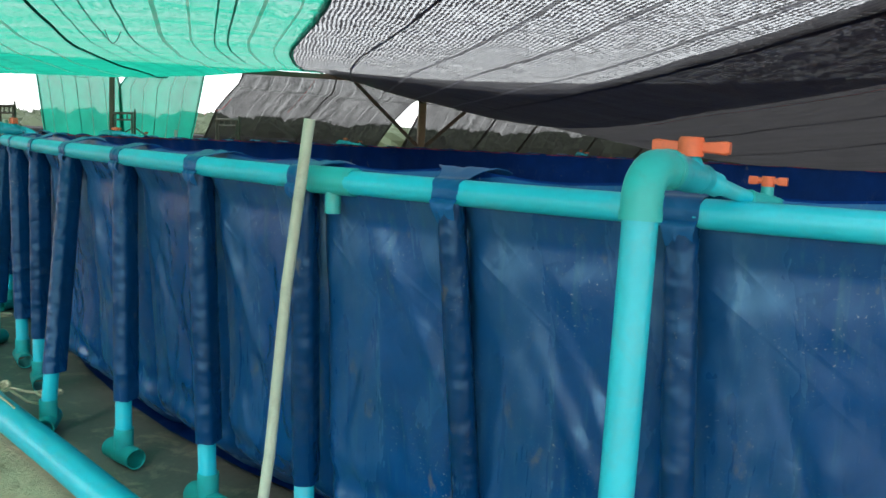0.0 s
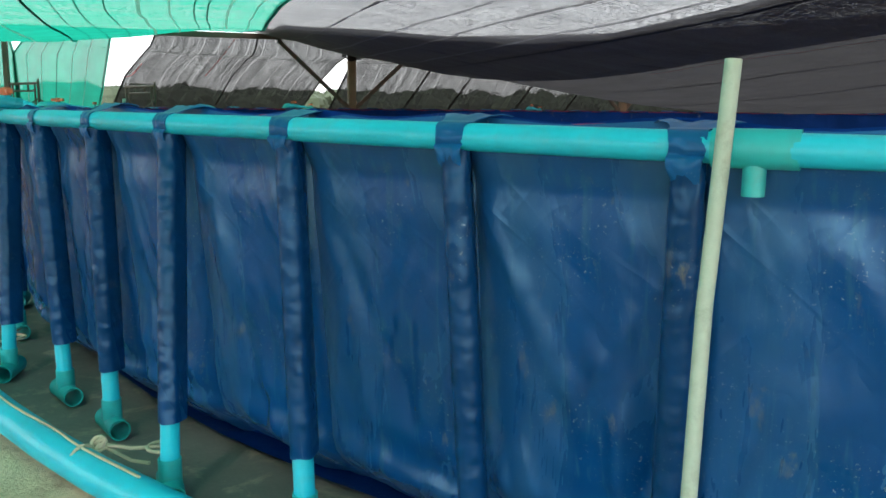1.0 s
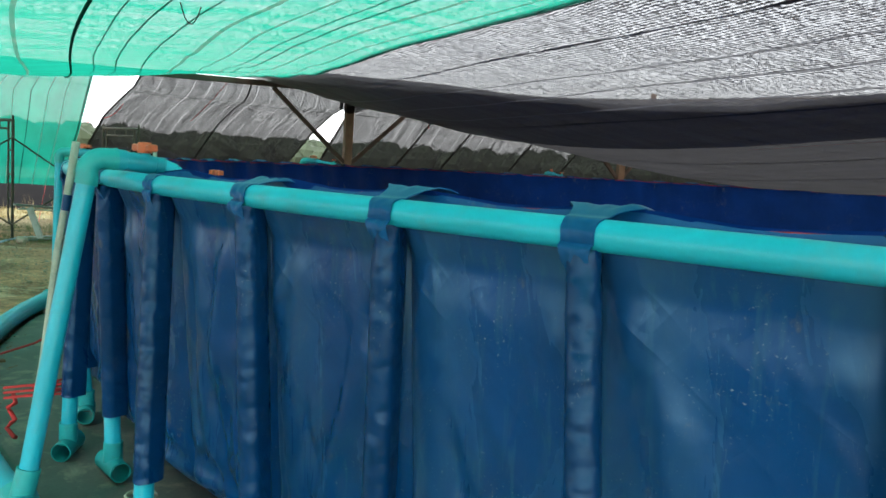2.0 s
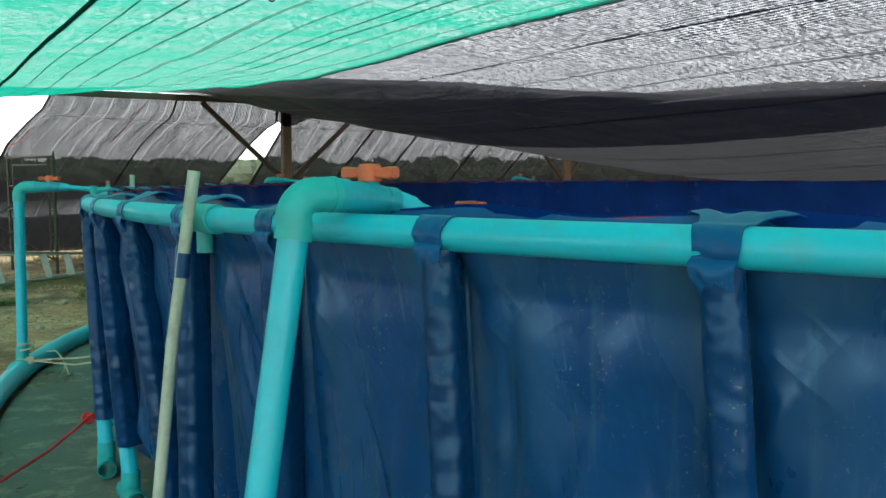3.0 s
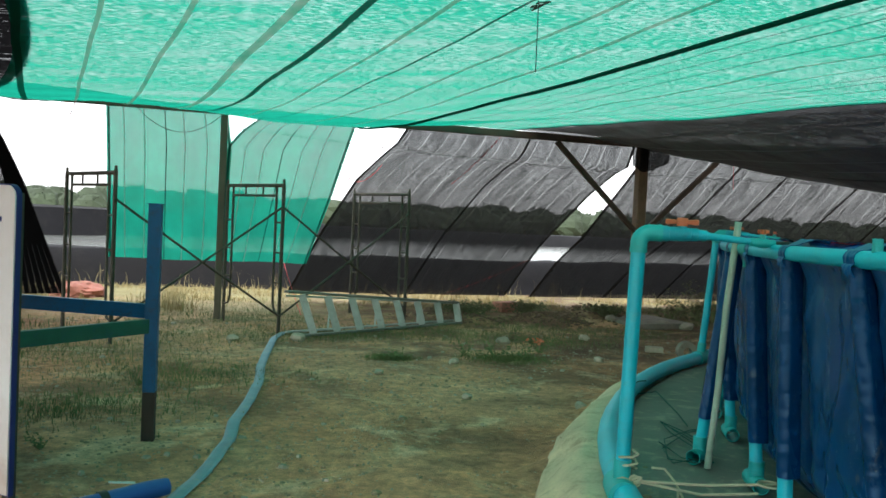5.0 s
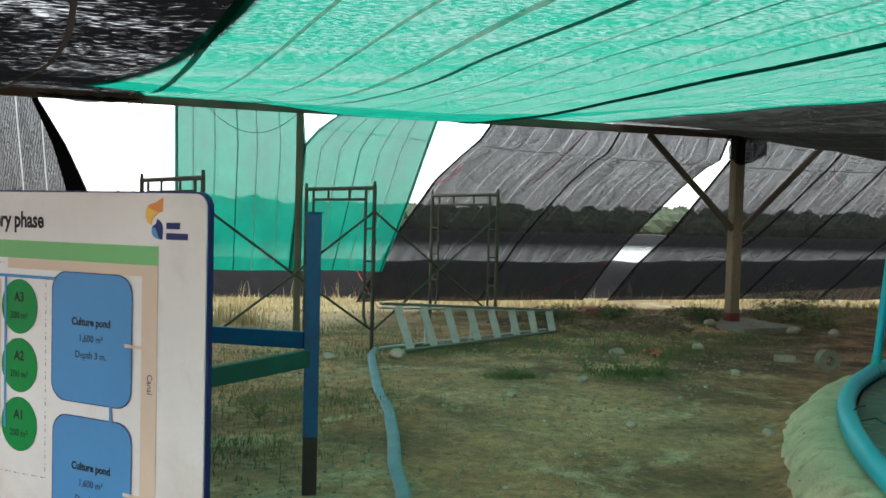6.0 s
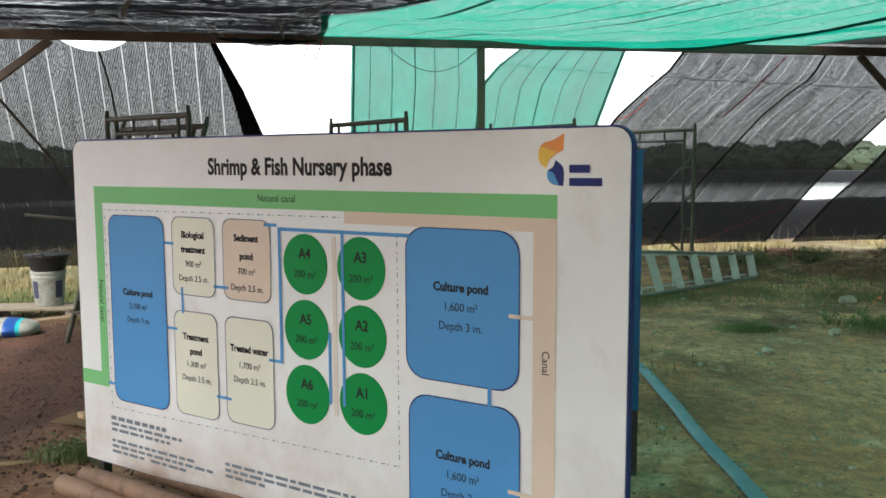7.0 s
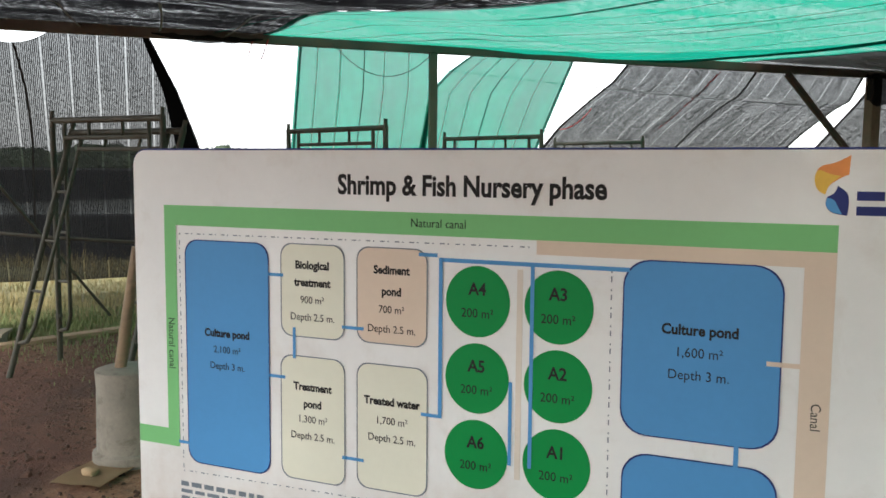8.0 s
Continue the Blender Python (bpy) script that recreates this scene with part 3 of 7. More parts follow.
# pond behind the shed: black lined bank, water, far bank
BANK = [(-40, 19.2), (-14, 20.2), (-6, 20.75), (0, 20.85), (5, 22.6), (16, 28.3), (40, 40)]


def bank_at(u, v):
    x = -40 + 80 * u
    y = lerp_table(BANK, x)
    prof = [(-0.25, -0.12), (0.0, -0.02), (0.22, 0.38), (0.45, 0.58), (0.8, 0.6), (1.3, 0.4), (2.4, 0.05)]
    k = v * (len(prof) - 1)
    i = min(int(k), len(prof) - 2)
    dy = prof[i][0] + (prof[i + 1][0] - prof[i][0]) * (k - i)
    dz = prof[i][1] + (prof[i + 1][1] - prof[i][1]) * (k - i)
    return (x, y + dy + 0.08 * wob(x, v, 0, 0.9), dz + 0.05 * wob(x, v * 2, 4, 1.3) * (dz > 0.05))


bm = bm_new()
grid(bm, 160, 12, bank_at)
tagged(link(bm, "pond_bank", M_LINERBLACK), "low earth bank covered with black pond liner", "pond bank", kind="structure")
bm = bm_new()
vs = [bm.verts.new(p) for p in ((-70, 21.0, 0.12), (-6, 22.6, 0.12), (1, 22.9, 0.12), (17, 30.5, 0.12), (75, 60, 0.12), (75, 64, 0.12), (-70, 55, 0.12))]
bm.faces.new(vs)
tagged(link(bm, "water", M_WATER, smooth=False), "pale grey still pond water", "water", kind="structure")


def far_bank_at(u, v):
    x = -90 + 190 * u
    prof = [(0, 0.05), (1.2, 0.75), (2.4, 0.8), (4, 0.02)]
    dy, dz = prof[int(round(v * 3))]
    return (x, (54 + 0.06 * x if x > -2 else max(31, 56 + 1.3 * x)) + dy, dz * (1 if x > -2 else 1.6) + 0.06 * wob(x, v, 0, 0.4))


bm = bm_new()
grid(bm, 120, 3, far_bank_at)
tagged(link(bm, "far_pond_bank", M_LINERBLACK), "far bank of the pond in black liner", "pond bank", kind="structure")


def woods():
    """A belt of far trees: trunks and ragged crowns of many small leaf clumps, in one mesh."""
    rnd = random.Random(11)
    verts, faces = [], []
    for k in range(760):
        x = rnd.uniform(-150, 190)
        y = rnd.uniform(105, 165) + 0.06 * x
        h = rnd.choice((3.2, 3.5, 3.8, 4.1, 3.6, 4.7)) * rnd.uniform(0.85, 1.15) * y / 135
        w = h * rnd.uniform(0.45, 0.8)
        core, o = len(verts), Vector((x, y, h * 0.42))
        for q in range(7):
            for e in range(9):
                th, ph = math.pi * q / 6, 2 * math.pi * e / 9
                d = Vector((math.sin(th) * math.cos(ph), math.sin(th) * math.sin(ph) * 0.6, math.cos(th)))
                verts.append(o + Vector((d.x * w * 0.9, d.y * w * 0.9, d.z * h * 0.44)) * (1 + 0.45 * noise.noise(d * 2.1 + Vector((k, 0, 0)))))
        faces += [(core + q * 9 + e, core + q * 9 + (e + 1) % 9, core + (q + 1) * 9 + (e + 1) % 9, core + (q + 1) * 9 + e) for q in range(6) for e in range(9)]
        for c in range(105):
            u, v = rnd.random(), rnd.random() ** 0.7
            ang, rad = rnd.uniform(0, 6.283), w * (0.35 + 0.65 * rnd.random()) * (0.5 + math.sin(math.pi * min(1, v * 0.9 + 0.1)) * 0.6)
            p = Vector((x + 0.9 * rad * math.cos(ang), y + rad * math.sin(ang) * 0.6, h * (0.05 + 0.84 * v)))
            s = rnd.uniform(0.14, 0.3) * h / 4.5
            b = len(verts)
            for q in range(4):
                t = Vector((rnd.uniform(-1, 1), rnd.uniform(-0.6, 0.6), rnd.uniform(-0.8, 0.8))) * s
                verts.append(p + t)
            faces += [(b, b + 1, b + 2), (b, b + 2, b + 3), (b + 1, b + 2, b + 3)]
    me = bpy.data.meshes.new("far_woods")
    me.from_pydata(verts, [], faces)
    me.materials.append(M_FOREST)
    tagged(new("far_woods", me), "belt of low dark green trees beyond the ponds", "trees", kind="stuff")


woods()

# ---- the shade house: posts, beam, braces ----
def timber(name, label, category, pts, size, material, group=""):
    """A squared bar from the first to the last point."""
    a, b = Vector(pts[0]), Vector(pts[1])
    bm = bm_new()
    d = b - a
    q = d.to_track_quat("Z", "Y").to_matrix().to_4x4()
    n = max(2, int(d.length / 0.5))
    w, h = size
    prev = None
    for i in range(n + 1):
        o = a + d * i / n
        j = Vector((0.004 * wob(i, 1, a.x), 0.004 * wob(i, 2, a.y), 0)) if 0 < i < n else Vector()
        c = [bm.verts.new(o + q.to_3x3() @ (Vector((x * w / 2, y * h / 2, 0)) + j)) for x, y in ((-1, -0.85), (-0.85, -1), (0.85, -1), (1, -0.85), (1, 0.85), (0.85, 1), (-0.85, 1), (-1, 0.85))]
        if prev:
            for k in range(8):
                bm.faces.new((prev[k], prev[(k + 1) % 8], c[(k + 1) % 8], c[k]))
        else:
            bm.faces.new(list(reversed(c)))
        prev = c
    bm.faces.new(prev)
    return tagged(link(bm, name, material, smooth=False), label, category, group)


EAVE = [(8.0, 0.0), (9.5, 0.1), (13.0, 0.34), (20.0, 1.03), (24.0, 1.3)]      # the eave climbs past the middle of the tank


def eave(a):
    return BEAM_Z + lerp_table(EAVE, a)


for k0, k1 in ((-16, 8.0), (8.0, 13.0), (13.0, 20.0), (20.0, 24.0)):
    timber("roof_beam", "brown painted steel roof beam carrying the shade nets", "beam", (shed(k0, 0, eave(k0) - 0.03), shed(k1, 0, eave(k1) - 0.03)), (0.07, 0.10), M_BEAM)
timber("steel_post", "brown-green steel post under the roof beam", "post", (shed(0, 0, -0.12), shed(0, 0, BEAM_Z - 0.08)), (0.085, 0.085), M_POST_GREEN)
for k in (-12.0, -6.0):
    timber("steel_post", "brown-green steel post under the roof beam", "post", (shed(k, 0, -0.12), shed(k, 0, BEAM_Z - 0.08)), (0.085, 0.085), M_POST_GREEN)
for k, lean in ((6.07, 0.0), (12.1, 0.1), (18.1, 0.0)):
    last_post = timber("timber_post", "brown timber post with a red-stained foot", "post", (shed(k, 0.02, 0.06), shed(k + lean, 0.0, eave(k) - 0.08)), (0.15, 0.15), M_WOOD, "timber posts")
    bm = bm_new()
    box(bm, (-0.079, -0.079, -0.02), (0.079, 0.079, 0.1), Matrix.Translation(shed(k, 0.02, 0.05)) @ pose(0, 0, 0, 0, 0, 7), bevel=0.006)
    part("red_foot", bm, M_REDPAINT, last_post, "red-painted foot")
    for s in (-1, 1):
        timber("diagonal_brace", "brown timber diagonal brace between post and beam", "brace", (shed(k + s * 0.07, -0.03, 1.32), shed(k + s * 1.42, -0.03, eave(k + s * 1.42) - 0.09)), (0.06, 0.075), M_BEAM, "diagonal braces")
timber("diagonal_brace", "brown timber diagonal brace between post and beam", "brace", (shed(-5.9, -0.03, 1.5), shed(-4.5, -0.03, BEAM_Z - 0.09)), (0.06, 0.075), M_BEAM, "diagonal braces")
timber("post_stub", "short dark post end standing above the eave", "post", (shed(13.3, 0.6, 2.9), shed(13.3, 0.6, 3.22)), (0.1, 0.1), M_WOOD)
# slab under the timber post
bm = bm_new()
box(bm, (-0.52, -0.75, -0.12), (0.48, 0.3, 0.035), bevel=0.02)
ob = tagged(link(bm, "concrete_slab", M_CONC), "rough concrete slab at the timber post's foot", "slab")
ob.matrix_world = Matrix.Translation(shed(6.1, 0.0, 0.0)) @ pose(0, 0, 0, 0, 0, 14)

# ---- roof nets ----
# how the nets hang: their height over the shed's two axes, pulled tight at the beam, slack over the yard, deepest over the tank
ROOF_A = (-5, -1.5, 0.5, 2.2, 3.6, 5, 7, 9.5, 13, 20)
ROOF_B = (-19, -15.5, -12.5, -10, -8, -6, -4.2, -2.4, -1.0, 0.1)
ROOF_Z = ((2.64, 2.41, 2.19, 2.0, 1.89, 1.9, 2.18, 2.49, 2.6, 2.68), (2.57, 2.34, 2.13, 1.99, 1.92, 1.93, 2.18, 2.45, 2.57, 2.68),
          (2.53, 2.32, 2.13, 2.04, 2.02, 2.04, 2.12, 2.28, 2.51, 2.68), (2.49, 2.31, 2.15, 2.09, 2.13, 2.2, 2.26, 2.39, 2.58, 2.69),
          (2.45, 2.26, 2.1, 2.06, 2.11, 2.25, 2.4, 2.55, 2.64, 2.7), (2.42, 2.17, 1.96, 1.92, 1.94, 2.0, 2.1, 2.28, 2.51, 2.68),
          (2.4, 2.08, 1.8, 1.67, 1.63, 1.66, 1.79, 2.08, 2.44, 2.69), (2.43, 2.05, 1.7, 1.47, 1.34, 1.31, 1.55, 2.03, 2.47, 2.8),
          (2.49, 2.11, 1.75, 1.5, 1.37, 1.37, 1.63, 2.12, 2.6, 3.02), (2.61, 2.38, 2.15, 1.98, 1.9, 1.93, 2.2, 2.75, 3.2, 3.72))


@functools.lru_cache(maxsize=None)
def spline_weights(nodes, x):
    """Weights of the nodes for a smooth curve through them at x."""
    n, x = len(nodes), min(nodes[-1], max(nodes[0], x))
    i = min(max(k for k in range(n) if nodes[k] <= x), n - 2)
    h = nodes[i + 1] - nodes[i]
    q = (x - nodes[i]) / h
    w = np.zeros(n)
    w[i] += 2 * q ** 3 - 3 * q * q + 1
    w[i + 1] += 3 * q * q - 2 * q ** 3
    for k, f in ((i, (q ** 3 - 2 * q * q + q) * h), (i + 1, (q ** 3 - q * q) * h)):
        lo, hi = max(k - 1, 0), min(k + 1, n - 1)
        w[hi] += f / (nodes[hi] - nodes[lo])
        w[lo] -= f / (nodes[hi] - nodes[lo])
    return w


EDGE_L = [(-21, 0.2), (-12, -0.72), (-8, -1.08), (-7, -1.27), (-6, -1.68), (-5, -1.92), (-1.4, -1.8), (0.2, -1.8)]
EDGE_R = [(-21, 3.6), (-12.6, 3.36), (-11.3, 3.27), (-10.3, 3.21), (-9.4, 3.25), (-8, 3.38), (-7, 3.5), (-5, 3.75), (-2.6, 3.9), (0.2, 4.0)]
EDGE_S = [(-21, 6.9), (-13, 6.6), (-11, 6.6), (-9, 6.75), (-7, 6.8), (0.2, 6.7)]


def soft_table(table, b):
    return sum(lerp_table(table, b + d) for d in (-0.4, -0.2, 0, 0.2, 0.4)) / 5


def edge_left(b):
    return soft_table(EDGE_L, b)


def edge_right(b):
    return soft_table(EDGE_R, b)


def strip_edge(b):
    return soft_table(EDGE_S, b)


def lap_edge(b):
    return min(strip_edge(b) - 1.1, lerp_table([(-11, 5.6), (-9.5, 5.2), (-8, 4.0), (-7, 3.7), (0.2, 4.2)], b))


def roof_z(a, b):
    z = float(spline_weights(ROOF_A, round(a, 3)) @ ROOF_H @ spline_weights(ROOF_B, round(b, 3)))
    return z + (0.02 * wob(a, b * 0.35, 2, 2.2) + 0.006 * wob(a * 2.5, b * 0.8, 6, 2.2)) * min(1, max(0, -b * 0.5 + 0.05))


ROOF_H = np.array(ROOF_Z)


# unseen south end of the roof, B0, is placed to shade the walls
B0, B1 = -19.6, 0.12


def net_roof(name, label, material, left, right, nu, drop=0.0):
    def span(u, v):
        b = B0 + (B1 - B0) * v
        return left(b) + (right(b) - left(b)) * u, b

    def at(u, v):
        a, b = span(u, v)
        return shed(a, b, roof_z(a, b) - drop)
    bm = bm_new()
    grid(bm, nu, 130, at, lambda u, v: span(u, v))
    return tagged(link(bm, name, material), label, "shade net")


def roof_line(parent, name, frac, width, material, left, right, drop, b0=B0, b1=B1, label=""):
    """A woven seam along a roof net, a narrow strip just under it."""
    def at(u, v):
        b = b0 + (b1 - b0) * v
        a = left(b) + (right(b) - left(b)) * frac + width * (u - 0.5) + 0.02 * wob(b, frac * 9, 0, 0.6) + 0.006 * wob(b, frac * 9, 4, 2.5)
        return shed(a, b, roof_z(a, b) - drop)
    bm = bm_new()
    grid(bm, 1, 110, at)
    return part(name, bm, material, parent, label)


green_roof = net_roof("green_roof_net", "sagging translucent green shade net roof strip", M_GREEN, edge_left, edge_right, 34)
# woven seams: share of the strip's breadth, width, tone
SEAMS = ((0.005, 0.03, M_SEAM_DARK), (0.06, 0.016, M_SEAM_GREY), (0.12, 0.02, M_SEAM_GREY), (0.19, 0.036, M_SEAM_GREY), (0.235, 0.03, M_SEAM_DARK), (0.29, 0.02, M_SEAM_GREY), (0.34, 0.012, M_SEAM_DARK), (0.405, 0.022, M_SEAM_GREY), (0.475, 0.026, M_SEAM_GREY), (0.595, 0.01, M_SEAM_DARK), (0.635, 0.012, M_SEAM_DARK), (0.685, 0.013, M_SEAM_DARK), (0.745, 0.03, M_SEAM_GREY), (0.80, 0.016, M_SEAM_GREY), (0.845, 0.012, M_SEAM_DARK), (0.87, 0.015, M_SEAM_DARK), (0.91, 0.022, M_SEAM_GREY), (0.96, 0.014, M_SEAM_GREY), (0.995, 0.016, M_SEAM_DARK))
def lay_left(b):
    return -1.1 - 0.15 * (b + 8)


for f, w, m in SEAMS:
    roof_line(green_roof, "seam", f, w, m, lay_left, edge_right, 0.006)
left_roof = net_roof("black_roof_net", "sagging black woven shade net roof strip", M_BLACK_DENSE, lambda b: -5.3, lambda b: edge_left(b) + 0.06, 40, -0.006)
right_roof = net_roof("black_roof_net", "sagging black woven shade net roof strip beside the green net", M_BLACK, lambda b: edge_right(b) - 0.04, strip_edge, 34, -0.01)
for f, w, m in ((0.15, 0.02, M_SEAM_MID), (0.3, 0.03, M_SEAM_LILAC), (0.42, 0.03, M_SEAM_LILAC), (0.56, 0.036, M_SEAM_LILAC), (0.67, 0.04, M_SEAM_BLACK), (0.8, 0.009, M_SEAM_MID), (0.9, 0.01, M_SEAM_MID)):
    roof_line(right_roof, "seam", f, w, m, edge_right, strip_edge, 0.012)
roof_line(right_roof, "red_edge_string", 0.998, 0.01, M_ROPE_RED, edge_right, strip_edge, 0.02, -14.5, -9.5, "red edge string")
far_roof = net_roof("black_roof_net", "deeply sagging black woven shade net roof strip over the tank", M_BLACK_FAR, lap_edge, lambda b: 24.0, 60, -0.045)
for f in (0.05, 0.11, 0.17, 0.24, 0.31, 0.4):
    roof_line(far_roof, "seam", f, 0.025, M_SEAM_BLACK, strip_edge, lambda b: 24.0, -0.03)
for f in (0.1, 0.3, 0.52, 0.72, 0.9):
    roof_line(left_roof, "seam", f, 0.018, M_SEAM_MID, lambda b: -5.3, edge_left, 0.03)

# ---- curtain nets hung from the beam, pulled outwards at the foot ----
def curtain(name, label, material, left, right, slope, nu, nv, fold, low=0.1, straight=False, sag=()):
    """left, right: tables of (height, place along the beam) for the two edges;
    sag: the stretch of beam, and the depth, where the top edge has come loose and hangs down."""
    zt = BEAM_Z - 0.04

    def at(u, v):
        z = zt + (low - zt) * v
        a = lerp_table(left, z) + (lerp_table(right, z) - lerp_table(left, z)) * u
        z += (eave(a) - BEAM_Z) * (z - low) / (zt - low)
        if sag and sag[0] < a < sag[1]:
            z -= sag[2] * math.sin(math.pi * (a - sag[0]) / (sag[1] - sag[0])) ** 0.8 * (1 - v) ** 4
        out = slope * (BEAM_Z - min(z, BEAM_Z)) + 0.06 + fold * wob(a * 2.2, z * 0.4, slope) * min(1, v * 3 + 0.2)
        return shed(a, out, z + 0.03 * wob(a, 7, 1, 1.5) * (v > 0.97))

    def uv(u, v):
        z = zt + (low - zt) * v
        if straight:
            a = (lerp_table(right, z) - lerp_table(left, z)) * u
        else:
            a = (lerp_table(right, zt) - lerp_table(left, zt)) * u      # threads run along the edges
        return (a, z * math.hypot(1, slope))
    bm = bm_new()
    grid(bm, nu, nv, at, uv)
    ob = tagged(link(bm, name, material), label, "shade net")
    return ob, at


def curtain_line(parent, at, f, width, material, drift=0.0):
    bm = bm_new()

    def strip(u, v):
        p = Vector(at(min(1, max(0, f + drift * v)), v))
        return p + Vector((SHED_U.x, SHED_U.y, 0)) * width * (u - 0.5) - Vector((SHED_V.x, SHED_V.y, 0)) * 0.008
    grid(bm, 1, 24, strip)
    part("seam", bm, material, parent)


for left, right, lines in (([(0.64, -1.42), (2.62, -1.43)], [(0.64, 0.12), (2.2, 0.12), (2.62, 0.05)], (0.14, 0.3, 0.47, 0.62, 0.8)),
                           ([(0.64, 0.0), (2.2, 0.06), (2.42, 0.24), (2.62, 0.5)], [(0.64, 1.27), (1.6, 1.52), (2.62, 1.74)], (0.15, 0.3, 0.46, 0.62, 0.78))):
    gc, gat = curtain("green_curtain_net", "pale green shade net curtain hung from the beam", M_GREEN_SIDE, left, right, 0.5, 20, 20, 0.05, 0.64)
    for f in lines:
        curtain_line(gc, gat, f, 0.014, M_SEAM_DARK if f in (0.46, 0.47) else M_SEAM_GREY)
    for f in (0.02, 0.98):
        curtain_line(gc, gat, f, 0.026, M_SEAM_DARK)
lc, lat = curtain("black_curtain_net", "black shade net curtain with pale stripes hung from the beam", M_BLACK_RIB, [(0.1, -6.4), (2.6, -6.4)], [(0.1, -1.95), (1.6, -2.4), (2.1, -2.6), (2.62, -2.88)], 0.5, 90, 30, 0.05, 0.1, True, (-4.47, -3.74, 0.13))
curtain_line(lc, lat, 0.663, 0.022, M_SEAM_BLACK, -0.145)
for drift in (0.0, -0.02, -0.04, -0.06, -0.08, -0.1):
    curtain_line(lc, lat, 0.99, 0.06, M_BLACK_DENSE, drift)
rc, rat = curtain("black_curtain_net", "black shade net curtain drawn aside, tied with red string", M_BLACK_SIDE, [(0.1, 1.17), (0.3, 1.25), (1.1, 1.53), (1.9, 1.9), (2.25, 2.2), (2.4, 2.35), (2.62, 2.45)], [(0.1, 4.9), (0.66, 5.05), (1.1, 5.2), (1.85, 5.62), (2.2, 5.9), (2.3, 6.05), (2.62, 6.0)], 0.9, 44, 24, 0.05)
for f in (0.004, 0.52, 0.996):
    curtain_line(rc, rat, f, 0.035, M_SEAM_BLACK)
fc, fat = curtain("black_curtain_net", "black shade net curtain with pale stripes behind the tank", M_BLACK_SIDE, [(0.1, 5.38), (0.72, 5.57), (1.18, 5.85), (2.28, 6.2), (2.62, 6.25)], [(0.1, 22.0), (2.62, 22.0)], 0.9, 70, 20, 0.05)
for f in (0.002, 0.115, 0.18, 0.28, 0.36):
    curtain_line(fc, fat, f, 0.05, M_SEAM_BLACK, -0.03)
# ---- the round tank ----
tank = thing("fish_tank", "large round dark blue tarpaulin fish tank in a turquoise pipe frame", "tank", m=Matrix.Translation((TC.x, TC.y, 0)))


def onto(ob, a, r=0.0, z=0.0, spin=0.0):
    """Set a part that was built with x along the rim, y outwards, at the angle a of the tank."""
    ob.matrix_local = pose(0, 0, 0, 0, 0, a - 90) @ Matrix.Translation((0, r, z)) @ pose(0, 0, 0, 0, 0, spin)
    return ob


POSTS, STEP, FIRST = 80, 4.5, -125.15
# unevenness of the posts: angle off the even spacing, and the foot's offset along the rim and outwards
OFF = {0: -0.19, 1: -0.08, 2: -0.15, 3: -0.46, 4: -0.83, 5: -0.58, 6: -0.68, 7: -0.62, 8: -0.57, 9: 0.02, 10: 0.03, 11: 0.25, 12: 0.12, 13: 0.32, 14: 0.35}
FOOT = {0: (-0.072, -0.082), 1: (0.014, -0.058), 2: (-0.067, -0.01), 3: (-0.064, 0.018), 4: (-0.142, 0.124), 5: (-0.007, -0.005), 6: (-0.073, -0.016), 7: (-0.13, 0.069), 8: (0.071, -0.058), 9: (-0.088, 0.045), 10: (-0.151, -0.076), 11: (-0.022, -0.066), 12: (-0.134, -0.028), 13: (-0.069, -0.058)}


